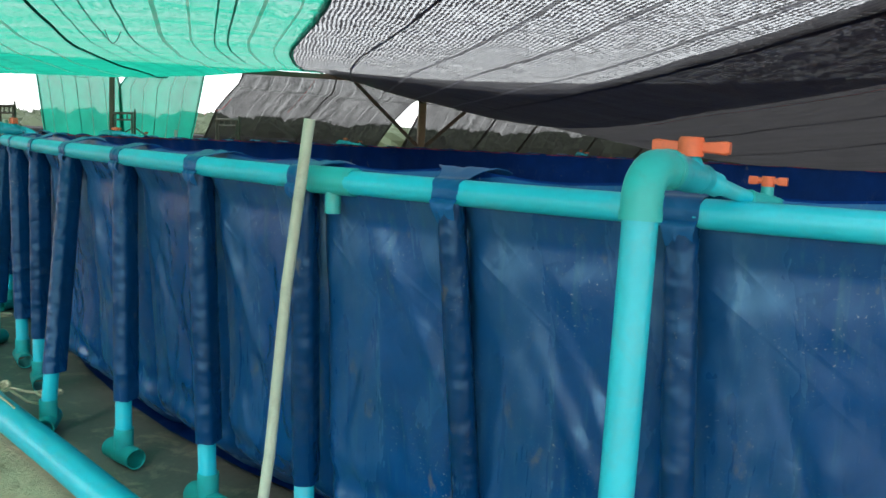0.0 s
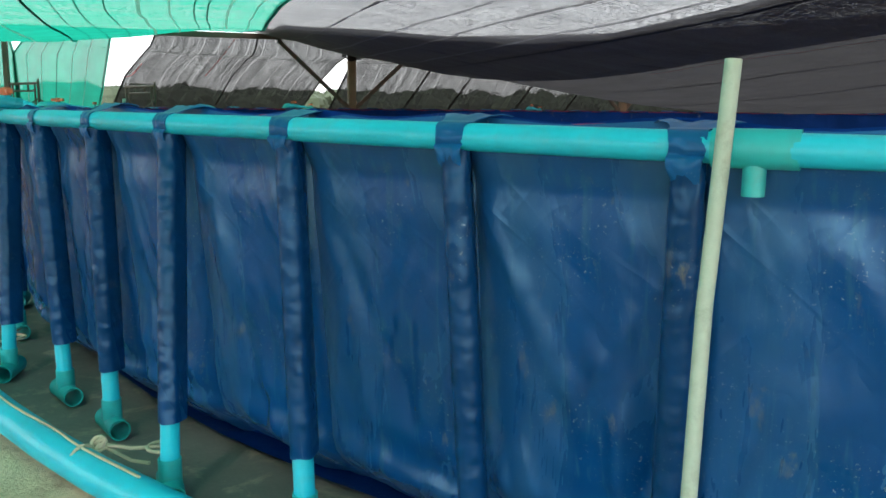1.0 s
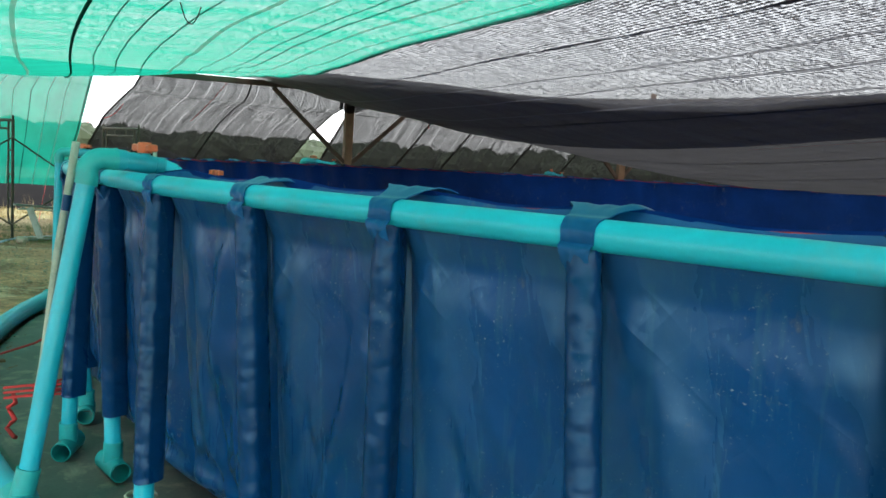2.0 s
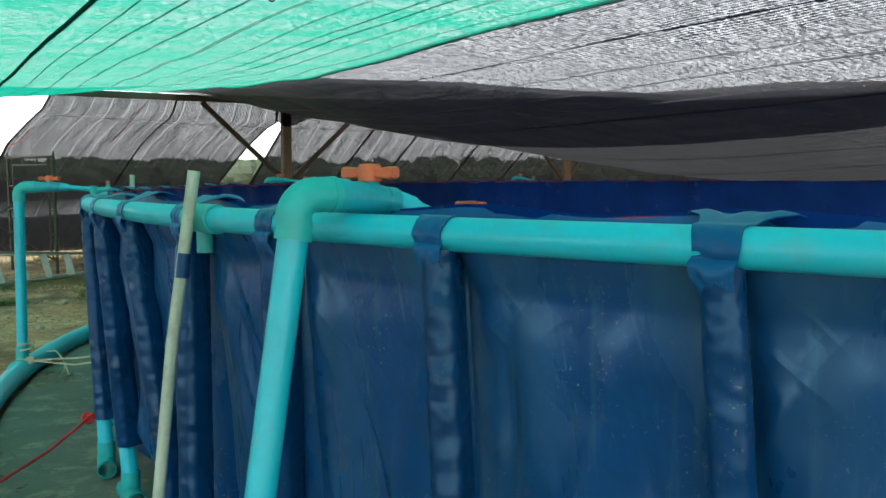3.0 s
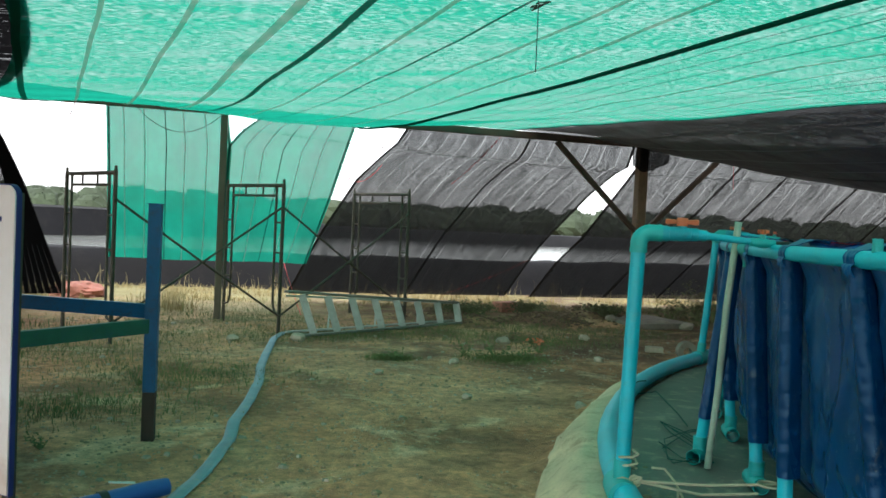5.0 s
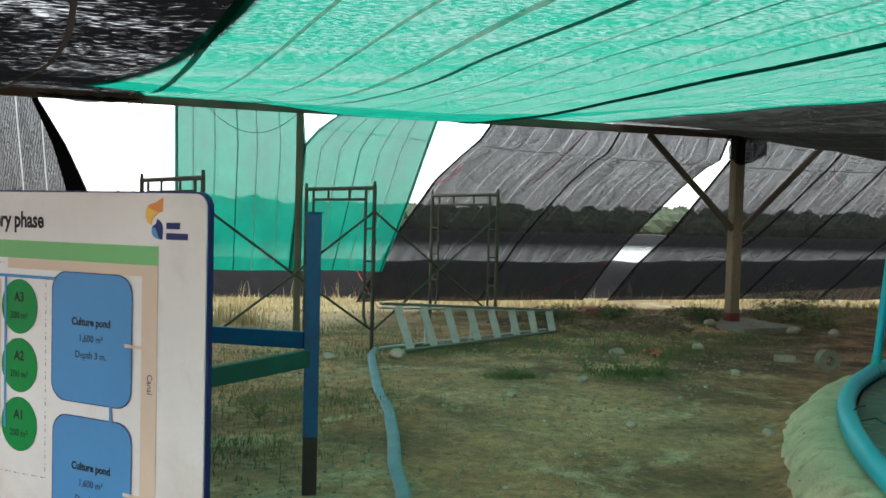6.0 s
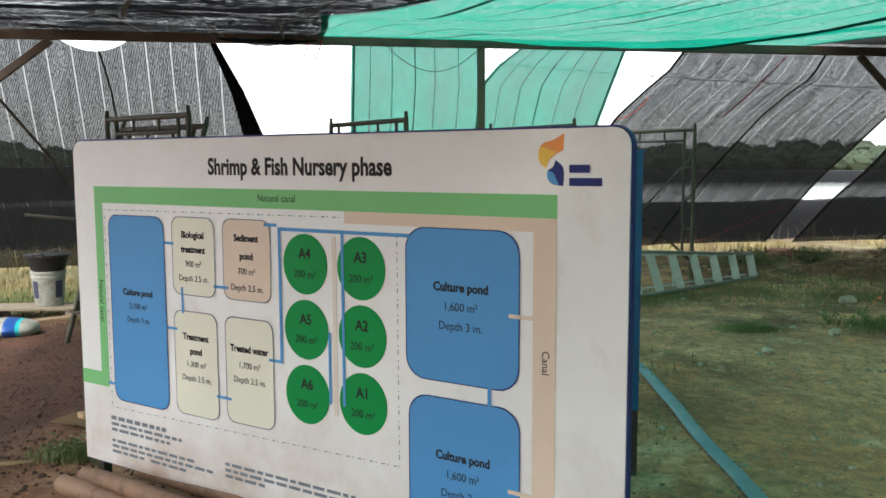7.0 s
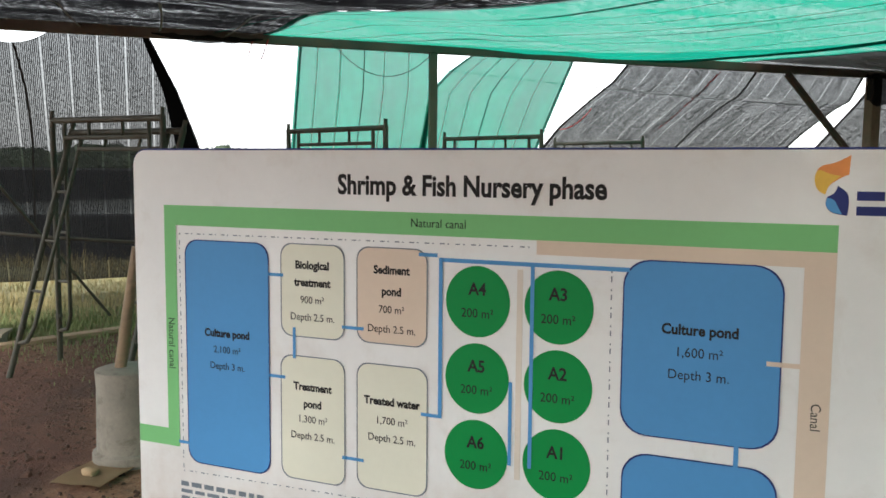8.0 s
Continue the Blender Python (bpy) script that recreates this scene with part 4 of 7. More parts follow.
def wall_mesh(seed):
    """One bay of the tarpaulin wall between two posts: hung slack, creased, tucked in at the foot."""
    rnd = random.Random(seed)
    half = TR * math.radians(STEP) / 2 * 0.99
    folds = [(rnd.uniform(-1, 1), rnd.uniform(0.2, 1.0), rnd.uniform(-2.4, 2.4), rnd.uniform(0.008, 0.026), rnd.uniform(-0.009, 0.012)) for _ in range(22)]
    creases = [(rnd.uniform(-1, 1), rnd.uniform(0.45, 1.2), rnd.uniform(-1.6, 1.6), rnd.uniform(0.022, 0.05), rnd.uniform(-0.006, 0.008), rnd.uniform(0.05, 0.16)) for _ in range(20)]

    def at(u, v):
        x = half * (2 * u - 1)
        w = min(1.0, v / 0.86)
        z = 1.268 + (0.37 - 1.268) * w
        lean = 0.03 * min(1, v * 14) + 0.1 * (1.268 - z) / 1.1
        y = -0.012 - lean + 0.014 * math.cos(math.pi * (u - 0.5)) * math.sin(math.pi * w)
        soft = min(1, v * 5)
        for fx, fz, k, fw, h in folds:
            d = ((x / half - fx) - k * (z - fz)) / (fw * 7)
            y += soft * h * math.exp(-d * d) * math.exp(-((z - fz) / 0.3) ** 2)
        for fx, fz, k, fw, h, ln in creases:          # short sharp wrinkles
            d = abs((x / half - fx) - k * (z - fz)) / fw
            if d < 3:
                y += soft * h * math.exp(-d) * math.exp(-((z - fz) / ln) ** 2)
        y += soft * (0.013 * wob(x * 3, z * 2.0, seed) + 0.008 * wob(x * 9, z * 5, seed) + 0.003 * wob(x * 24, z * 14, seed))
        y += 0.009 * math.exp(-((z - 1.1 - 0.02 * wob(x * 2, seed, 9)) / 0.06) ** 2) * (0.7 + 0.5 * wob(x * 1.6, seed, 4))      # a slack roll under the rim
        y += 0.016 * math.exp(-((z - 0.52 - 0.04 * wob(x * 3, seed, 1)) / 0.08) ** 2) * (0.6 + 0.7 * wob(x * 2.0, seed, 8))
        if w > 0.8:
            y += 0.014 * math.sin((w - 0.8) * 34 + x * 7 + seed) * (w - 0.8) * 5
        if v > 0.86:                              # the bottom curls in under the tank
            k = (v - 0.86) / 0.14
            y -= 0.34 * k
            z = 0.37 - 0.2 * math.sin(k * math.pi / 2) + 0.012 * wob(x * 7, k * 2, seed)
        edge = abs(2 * u - 1) ** 8
        flat = -0.05 - lean - 0.34 * max(0, v - 0.86) / 0.14
        return (x, y * (1 - edge) + flat * edge, z)
    bm = bm_new()
    grid(bm, 52, 80, at)
    me = bpy.data.meshes.new("wall_panel")
    bm.to_mesh(me)
    bm.free()
    me.shade_smooth()
    me.materials.append(M_TARP)
    return me


def sleeve_mesh(seed, foot):
    """The pocket sewn round a post: nearly smooth below, gathered into puckers under the rim, with its welded strip along the wall."""
    rows, seg = 170, 32

    def at(u, v):
        z = 1.268 + (0.42 - 1.268) * v
        a = 2 * math.pi * u
        c, sn = math.cos(a), math.sin(a)
        top = max(0.0, 1 - v * 1.7)
        side = max(0.0, -0.8 * c + 0.35 * sn) ** 1.3      # the stitched edge, where the cloth is gathered
        patch = max(0.0, 0.3 + wob(seed * 3.1, z * 4.1, 7))
        crease = max(0.0, 1 - 5 * abs(wob(z * 21 + 1.3 * c, c * 0.9 + sn * 0.5, seed)))
        dent = 0.007 * side * patch * min(1.0, 0.2 + top) * crease
        crush = 0.004 * top ** 3 * (1 - 2.2 * abs(wob(c * 0.9 + seed, z * 22 + sn * 1.6, seed)))
        r = 0.0325 + 0.0018 * (1 - top) + crush - dent + 0.0012 * wob(c * 1.5, z * 6, seed + 3)
        k = 1 - (z - GROUND_T - 0.1) / (RIM_Z - 0.02 - GROUND_T - 0.1)
        neck = 1 - 0.08 * math.exp(-((v - 0.06) / 0.04) ** 2)
        x, y = foot[0] * k + r * c * neck, foot[1] * k + r * sn * neck
        if sn < 0:                      # the two layers close behind the post and run back to the wall
            deep = 0.05 + 0.03 * min(1, v * 12) + 0.1 * (1.268 - z) / 1.1 + foot[1] * k
            y = foot[1] * k - min(0.058, max(0.04, deep)) * (-sn) ** 2.6 - 0.4 * r * (-sn) * (1 + sn)
        return (x, y, z + 0.006 * wob(c, seed, 2) * (v > 0.99))
    bm = bm_new()
    grid(bm, seg, rows, at)
    bmesh.ops.remove_doubles(bm, verts=bm.verts, dist=1e-5)
    bmesh.ops.recalc_face_normals(bm, faces=bm.faces)
    me = bpy.data.meshes.new("sleeve")
    bm.to_mesh(me)
    bm.free()
    me.shade_smooth()
    me.materials.append(M_SLEEVE)
    return me


def strap_mesh(seed, flap):
    """The sleeve's upper end looped over the rim pipe: gathered below it, opening into a flap on the inner side."""
    rnd = random.Random(seed)
    prof = [(0.016, -0.085, 0.02, 0.6), (0.026, -0.066, 0.026, 0.5), (0.034, -0.048, 0.03, 0.3), (0.0365, -0.034, 0.032, 0.1), (0.0362, -0.022, 0.034, 0.0)]
    for k in range(13):
        t = radians(-28 + 130 * k / 12)
        prof.append((0.033 * math.cos(t), 0.033 * math.sin(t), 0.034 + 0.007 * (k / 12) ** 2, 0.0))
    if flap:
        lift = rnd.uniform(0.004, 0.02)
        wide = rnd.uniform(0.07, 0.1)
        prof += [(-0.03, 0.037 + lift * 0.3, 0.047, 0), (-0.052, 0.04 + lift * 0.6, 0.057, 0), (-0.075, 0.041 + lift, wide * 0.85, 0), (-0.1, 0.036 + lift, wide, 0), (-0.118, 0.028 + lift, wide * 1.05, 0)]
    else:
        prof += [(-0.024, 0.026, 0.04, 0), (-0.034, 0.006, 0.04, 0), (-0.036, -0.03, 0.04, 0)]
    n, rows = 12, 44
    bm = bm_new()

    def at(u, v):
        k = v * (len(prof) - 1)
        i = min(int(k), len(prof) - 2)
        y, z, w, wrap = (prof[i][c] + (prof[i + 1][c] - prof[i][c]) * (k - i) for c in range(4))
        s = 2 * u - 1
        gather = math.exp(-((z + 0.042) / 0.02) ** 2) * (y > 0)
        y -= 0.018 * wrap * s * s
        y += 0.003 * wob(s * 2, v * 9, seed) + 0.007 * gather * wob(s * 3.2, z * 40, seed + 2)
        tail = max(0, v - 0.82) / 0.18
        return (s * w + 0.006 * wob(v * 4, seed, 0) + 0.004 * gather * wob(z * 60, s, seed), y, z + (0.02 * tail * s * wob(seed, 4) + 0.016 * tail * wob(s * 2.2, seed, 7) if flap else 0))
    grid(bm, n, rows, at)
    bmesh.ops.recalc_face_normals(bm, faces=bm.faces)
    bmesh.ops.solidify(bm, geom=bm.faces[:], thickness=0.0022)
    bmesh.ops.recalc_face_normals(bm, faces=bm.faces)
    me = bpy.data.meshes.new("strap")
    bm.to_mesh(me)
    bm.free()
    me.shade_smooth()
    me.set_sharp_from_angle(angle=radians(60))
    me.materials.append(M_STRAP)
    return me


def foot_mesh():
    """A pipe tee lying on the ground under a post, its open ends showing."""
    bm = bm_new()
    tube(bm, [(-0.085, 0, 0.041), (0.09, 0, 0.041)], 0.0375, 18, wall=0.0045)
    tube(bm, [(0, 0, 0.05), (0, 0, 0.135)], 0.0345, 16, wall=0.004)
    me = bpy.data.meshes.new("foot_tee")
    bmesh.ops.recalc_face_normals(bm, faces=bm.faces)
    bm.to_mesh(me)
    bm.free()
    me.shade_smooth()
    me.set_sharp_from_angle(angle=radians(40))
    me.materials.append(M_FIT)
    return me


def post_mesh(foot):
    bm = bm_new()
    b, t = Vector((foot[0], foot[1], GROUND_T + 0.1)), Vector((0, 0, RIM_Z - 0.02))
    tube(bm, [b, b.lerp(t, 0.32), b.lerp(t, 0.38), t], [0.029, 0.029, 0.019, 0.019], 14)
    me = bpy.data.meshes.new("post")
    bm.to_mesh(me)
    bm.free()
    me.shade_smooth()
    me.materials.append(M_PVC)
    return me


walls = [wall_mesh(s) for s in range(9)]
straps = [strap_mesh(s, s != 2) for s in range(6)]
KINDS = sorted(set(FOOT.values()))
post_meshes = {s: post_mesh(s) for s in KINDS}
sleeves = {s: [sleeve_mesh(k * 7 + 1 + KINDS.index(s), s) for k in range(2)] for s in KINDS}
foot_tee = foot_mesh()


def post_angle(k):
    return FIRST - STEP * k + OFF.get(k, 0.0)


for k in range(-4, POSTS - 4):
    a = post_angle(k)
    foot = FOOT.get(k, KINDS[(k * 5) % len(KINDS)])
    p = onto(new("post", post_meshes[foot]), a, rim_r(a), rim_dz(a))
    p.parent = tank
    s = new("sleeve", sleeves[foot][k % 2])
    s.parent = p
    f = new("foot_tee", foot_tee)
    f.parent = p
    f.matrix_local = Matrix.Translation((foot[0], foot[1], GROUND_T + 0.008 - rim_dz(a))) @ pose(0, 0, 0, 0, 0, ((k * 37 % 23) - 11) * 0.6 - (25 if foot[1] > 0.03 else 0))
    st = new("strap", straps[2 if k in (7, 12, 13) else (0, 1, 3, 4, 5)[k % 5]])
    st.parent = p
    st.matrix_local = Matrix.Translation((0, 0, RIM_Z))
    b = post_angle(k + 1) if k + 1 < POSTS - 4 else post_angle(-4) - 360
    pa, pb = polar(a, rim_r(a), rim_dz(a)) - polar(0, 0), polar(b, rim_r(b), rim_dz(b)) - polar(0, 0)
    w = new("wall_panel", walls[(k * 4) % 9])
    w.parent = tank
    chord = pb - pa
    w.matrix_local = Matrix.Translation((pa + pb) / 2) @ pose(0, 0, 0, 0, 0, math.degrees(math.atan2(chord.y, chord.x))) @ Matrix.Diagonal((chord.length / (TR * math.radians(STEP)) * 1.012, 1, 1, 1))

# rim pipe in lengths joined by couplings
COUPLERS = [-128.7, -164.7, 162.0, 126.0, 90.0, 54.0, 18.0, -18.0, -54.0, -92.0]
for i, a in enumerate(COUPLERS):
    b = COUPLERS[(i + 1) % len(COUPLERS)]
    span = (a - b) % 360
    bm = bm_new()
    tube(bm, [polar(a - span * t / 60, rim_r(a - span * t / 60), RIM_Z + rim_dz(a - span * t / 60)) - Vector((TC.x, TC.y, 0)) for t in range(61)], 0.0303, 20, cap=False)
    part("rim_pipe", bm, M_PVC, tank)
    bm = bm_new()
    tube(bm, [(-0.075, 0, 0), (0.075, 0, 0)], 0.0362, 20)
    tube(bm, [(0.0, 0, -0.02), (0.0, 0, -0.085)], 0.021, 14, wall=0.003)
    c = part("coupling_tee", bm, M_FIT, tank, "blue-green pipe tee coupling")
    onto(c, a, rim_r(a), RIM_Z + rim_dz(a))

# inner liner, its red rope, the floor
bm = bm_new()


def liner_at(u, v):
    a = 360 * u
    z = 1.338 + (0.2 - 1.338) * v
    r = rim_r(a) - 0.092 - 0.24 * v + 0.012 * math.sin(radians(a) * 80) * (1 - v) + 0.02 * wob(u * 190, v * 3, 2)
    return polar(a, r, z + rim_dz(a) * (1 - v) + 0.008 * math.sin(radians(a) * 80 + 1) * (v < 0.01)) - Vector((TC.x, TC.y, 0))


grid(bm, 480, 10, liner_at)
part("inner_liner", bm, M_LINER, tank, "bright dark-blue inner liner")
bm = bm_new()
vs = [bm.verts.new(polar(k * 5, 6.25, 0.21) - Vector((TC.x, TC.y, 0))) for k in range(72)]
bm.faces.new(vs)
part("tank_floor", bm, M_LINER, tank)
bm = bm_new()
tube(bm, [polar(k * 2.25, rim_r(k * 2.25) - 0.104 + 0.004 * math.sin(k), rim_dz(k * 2.25) + 1.325 + 0.005 * math.cos(k * math.pi)) - Vector((TC.x, TC.y, 0)) for k in range(160)], 0.0045, 6, closed=True)
part("liner_rope", bm, M_ROPE_RED, tank, "thin red rope")
# folded hem standing behind the rim pipe
bm = bm_new()
grid(bm, 480, 2, lambda u, v: polar(360 * u, rim_r(360 * u) - 0.085 + 0.012 * v + 0.008 * wob(u * 190, v, 6), rim_dz(360 * u) + 1.332 - 0.1 * v + 0.007 * math.sin(radians(360 * u) * 80 + 1) * (1 - v)) - Vector((TC.x, TC.y, 0)))
part("hem", bm, M_STRAP, tank, "teal-blue folded liner hem")
# short stub on the rim
bm = bm_new()
tube(bm, [(0, 0, 0.02), (0, 0, 0.07)], 0.017, 12, wall=0.003)
part("pipe_stub", bm, M_FIT, tank).matrix_local = pose(0, 0, 0, 0, 0, 173.2 - 90) @ Matrix.Translation((0, TR, RIM_Z + rim_dz(173.2)))


# writing on the tank wall
def lettering(text, size, material, parent, name="writing", align="LEFT", shear=0.0, lift=0.0015, squeeze=1.0, fat=0.0):
    cu = bpy.data.curves.new(name, "FONT")
    cu.body, cu.size, cu.align_x, cu.align_y = text, size, align, "CENTER"
    cu.shear, cu.resolution_u, cu.extrude = shear, 3, lift / 2
    cu.offset = fat
    tmp = new("tmp", cu)
    me = bpy.data.meshes.new_from_object(tmp.evaluated_get(bpy.context.evaluated_depsgraph_get()))
    bpy.data.objects.remove(tmp)
    bpy.data.curves.remove(cu)
    me.materials.clear()
    me.materials.append(material)
    if squeeze != 1.0:
        me.transform(Matrix.Diagonal((squeeze, 1, 1, 1)))
    ob = new(name, me)
    ob.parent = parent
    return ob


for text, size, a, z, sq in (("RD-000-00429", 0.05, -176.55, 1.168, 0.9), ("ใบที่ 6.", 0.052, -176.4, 1.065, 0.95)):
    w = lettering(text, size, M_CHALK if z > 1.1 else M_CHALK_WORN, tank, align="CENTER", squeeze=sq)
    w.matrix_local = pose(0, 0, 0, 0, 0, a - 90) @ Matrix.Translation((0, TR - 0.022, z)) @ pose(0, 0, 0, 90, 0, 180)

# ---- supply ring and standpipes ----
ring = thing("supply_pipe", "thick turquoise plastic supply pipe laid round the tank", "pipe")
bm = bm_new()
tube(bm, [polar(a, lerp_table(RING_R, a) + 0.01 * wob(a * 0.1, 0, 4), lerp_table(RING_Z, a)) for a in range(-180, 180, 3)], 0.056, 20, closed=True)
part("ring_pipe", bm, M_PVC, ring)


def standpipe(a, top_r, end_r, top_z, label, near=False, side=0.0, twist=0.0, droop=0.0, bore=0.0305, bend=0.0):
    """A riser from the supply ring over the rim: tee, elbow, ball valve with its handle, reducer, outlet."""
    br, bz = lerp_table(RING_R, a), lerp_table(RING_Z, a)
    t = thing("standpipe", label, "pipe", "standpipes round the tank", m=Matrix.Translation((TC.x, TC.y, 0)) @ pose(0, 0, 0, 0, 0, a - 90) @ Matrix.Translation((0, top_r, 0)) @ pose(0, 0, 0, 0, 0, twist) @ Matrix.Translation((0, -top_r, 0)))
    base, top = Vector((side, br, bz)), Vector((0, top_r, top_z))
    bm = bm_new()
    tube(bm, [base + Vector((-0.1, 0, 0)), base + Vector((0.1, 0, 0))], 0.064, 18)
    tube(bm, [base + Vector((0, 0, 0.03)), base + (top - base) * 0.13], 0.037, 16)
    part("base_tee", bm, M_FIT, t)
    d = (top - base).normalized()
    bm = bm_new()
    tube(bm, [base + d * 0.1, top + d * 0.01], bore, 18)
    part("riser", bm, M_PVC, t)
    # elbow: from the riser's line over to the tank
    c = top + Vector((0, -0.06, 0))
    bm = bm_new()
    pts = [top - d * 0.005, top + d * 0.022] + [c + Vector((0, 0.012 + 0.048 * math.cos(radians(q)), 0.028 + 0.048 * math.sin(radians(q)))) for q in range(10, 91, 8)] + [c + Vector((0, 0.012, 0.076)), c + Vector((0, -0.03, 0.076))]
    tube(bm, pts, bore + 0.0045, 24)
    for p, q in ((top - d * 0.008, top + d * 0.008), (c + Vector((0, -0.018, 0.076)), c + Vector((0, -0.032, 0.076)))):      # raised socket lips
        tube(bm, [p, q], bore + 0.0058, 24)
    part("elbow", bm, M_FIT, t, "blue-green pipe elbow")
    hz = top.z + 0.076
    y0 = c.y - 0.03
    slope = 0.11 if near else 0.0

    def arm(y, up=0.0):      # the valve tips a little towards the water
        return Vector((0, y, hz + up - slope * (y0 - y)))
    bm = bm_new()
    tube(bm, [arm(y0 + 0.01), arm(y0 - 0.03), arm(y0 - 0.031), arm(y0 - 0.05), arm(y0 - 0.10), arm(y0 - 0.118), arm(y0 - 0.119), arm(y0 - 0.15)], [0.029, 0.032, 0.029, 0.031, 0.03, 0.028, 0.026, 0.025], 20)
    for y, r in ((y0 - 0.014, 0.033), (y0 - 0.134, 0.0275)):      # union nuts
        tube(bm, [arm(y + 0.014), arm(y + 0.012), arm(y - 0.012), arm(y - 0.014)], [r - 0.002, r, r, r - 0.002], 16)
    tube(bm, [arm(y0 - 0.085, 0.02), arm(y0 - 0.085, 0.036)], [0.024, 0.017], 16)
    v = part("ball_valve", bm, M_VALVE, t, "turquoise ball valve body")
    bm = bm_new()
    for q in (-1, 1):      # two flared, ribbed wings
        wing = [(q * 0.016, 0.0085, 0.004, 0.021), (q * 0.04, 0.0105, 0.002, 0.023), (q * 0.06, 0.014, 0.0, 0.025), (q * 0.067, 0.012, 0.003, 0.023)]
        rings = [[bm.verts.new((x, sy * w, z)) for sy, z in ((-1, lo + 0.003), (-0.7, lo), (0.7, lo), (1, lo + 0.003), (1, hi - 0.003), (0.7, hi), (-0.7, hi), (-1, hi - 0.003))] for x, w, lo, hi in wing]
        for r0, r1 in zip(rings, rings[1:]):
            for e in range(8):
                bm.faces.new((r0[e], r0[(e + 1) % 8], r1[(e + 1) % 8], r1[e]))
        bm.faces.new(rings[0])
        bm.faces.new(rings[-1])
    tube(bm, [(0, 0, -0.004), (0, 0, 0.024), (0, 0, 0.030), (0, 0, 0.0305)], [0.023, 0.023, 0.020, 0.012], 18)
    h = part("valve_handle", bm, M_HANDLE, v, "orange valve handle")
    h.matrix_local = Matrix.Translation(arm(y0 - 0.085, 0.038)) @ pose(0, 0, 0, 0, 0, 12 if near else 70)
    y1, y2 = y0 - 0.15, end_r
    ze = hz - 0.022 - droop

    def tail(y):      # the outlet sags and swings aside past the valve
        k = (y1 - y) / (y1 - y2 + 0.04)
        return Vector((bend * k, y, arm(y1).z + (ze - arm(y1).z) * min(k, 1)))
    bm = bm_new()
    tube(bm, [tail(y1 + 0.01), tail(y1 - 0.035), tail(y1 - 0.036), tail(y1 - 0.05), tail(y2)], [0.0235, 0.0225, 0.020, 0.0155, 0.0135], 16)
    part("reducer", bm, M_PVC, t)
    bm = bm_new()
    tube(bm, [tail(y2 + 0.012), tail(y2 + 0.01), tail(y2 - 0.012), tail(y2 - 0.025), tail(y2 - 0.055), tail(y2 - 0.065), tail(y2 - 0.09)], [0.0145, 0.0175, 0.0175, 0.0205, 0.0205, 0.0165, 0.0145], 16)
    stem = tail(y2 - 0.04)
    tube(bm, [stem, stem + Vector((0, 0, 0.04))], [0.0135, 0.0115], 12)
    v2 = part("small_valve", bm, M_FIT, t)
    bm = bm_new()
    box(bm, (-0.034, -0.007, 0.002), (0.034, 0.007, 0.014), bevel=0.004)
    for q in (-1, 1):
        box(bm, (q * 0.027 - 0.009, -0.009, 0.0), (q * 0.027 + 0.009, 0.009, 0.016), bevel=0.003)
    tube(bm, [(0, 0, -0.003), (0, 0, 0.017)], 0.0125, 12)
    h = part("valve_handle", bm, M_HANDLE, v2, "small orange valve handle")
    h.matrix_local = Matrix.Translation(stem + Vector((0, 0, 0.04))) @ pose(0, 0, 0, 0, 0, 10)
    bm = bm_new()
    tube(bm, [tail(y2 - 0.085), tail(y2 - 0.14), tail(y2 - 0.2) - Vector((0, 0, 0.015))], [0.0115, 0.0125, 0.0115], 10)
    part("nozzle", bm, M_BLACKPL, t, "black hose tail")
    return t


LAB = "turquoise plastic standpipe with an orange-handled valve over the rim"
standpipe(-120.7, 6.96, 6.59, 1.288, LAB, True, -0.02, -13, 0.041, 0.0296, -0.06)
standpipe(-159.4, 6.685, 6.33, 1.282, LAB, True, -0.02, -4.0, 0.053, 0.0292, -0.055)
standpipe(165.9, 7.13, 6.663, 1.253, LAB, False, 0.0)
for a in (131.3, 95.7, 60.0, 24.0, -12.0, -48.0, -85.0):
    standpipe(a, 7.08, 6.62, 1.27, LAB)


outlet = thing("outlet_pipe", "thin turquoise outlet pipe with a black hose barb over the rim", "pipe")
bm = bm_new()
tube(bm, [(1.62, 0.85, 1.34), (1.7, 1.05, 1.332), (1.79, 1.3, 1.326), (1.845, 1.5, 1.322)], 0.0125, 12)
part("pipe", bm, M_FIT, outlet)
bm = bm_new()
tube(bm, [(1.843, 1.495, 1.322)] + [(1.845 - 0.002 * k, 1.5 + 0.013 * k, 1.322) for k in range(8)], [0.011] + [0.013 if k % 2 else 0.0095 for k in range(8)], 10)
part("hose_barb", bm, M_BLACKPL, outlet, "black ribbed hose barb")


# poles leaning on the tank
def pole(top, foot, radius, label, band=False):
    t = thing("leaning_pole", label, "pole", "poles leaning on the tank")
    bm = bm_new()
    tube(bm, [foot, foot + (top - foot) * 0.3 + Vector((0.006, 0.004, 0)), foot + (top - foot) * 0.65 + Vector((-0.005, 0.003, 0)), top], radius, 14, wall=0.004)
    part("pole_shaft", bm, M_POLE, t)
    if band:
        bm = bm_new()
        d = (top - foot).normalized()
        tube(bm, [top - d * 0.2, top - d * 0.26], radius + 0.002, 14)
        part("tape_band", bm, M_SLEEVE, t, "dark tape band")
    return t


pole(polar(-129.05, 6.615, 1.434), polar(-129.26, 6.759, 0.2), 0.0148, "pale green weathered plastic pole leaning on the tank rim")
pole(polar(-164.32, 6.605, 1.406), polar(-164.86, 6.757, 0.2), 0.0148, "pale weathered pole with dark tape band leaning on the rim", True)
pole(polar(161.2, 6.602, 1.40), polar(160.75, 6.673, 0.19), 0.0165, "thin pale metal pole leaning on the tank rim")


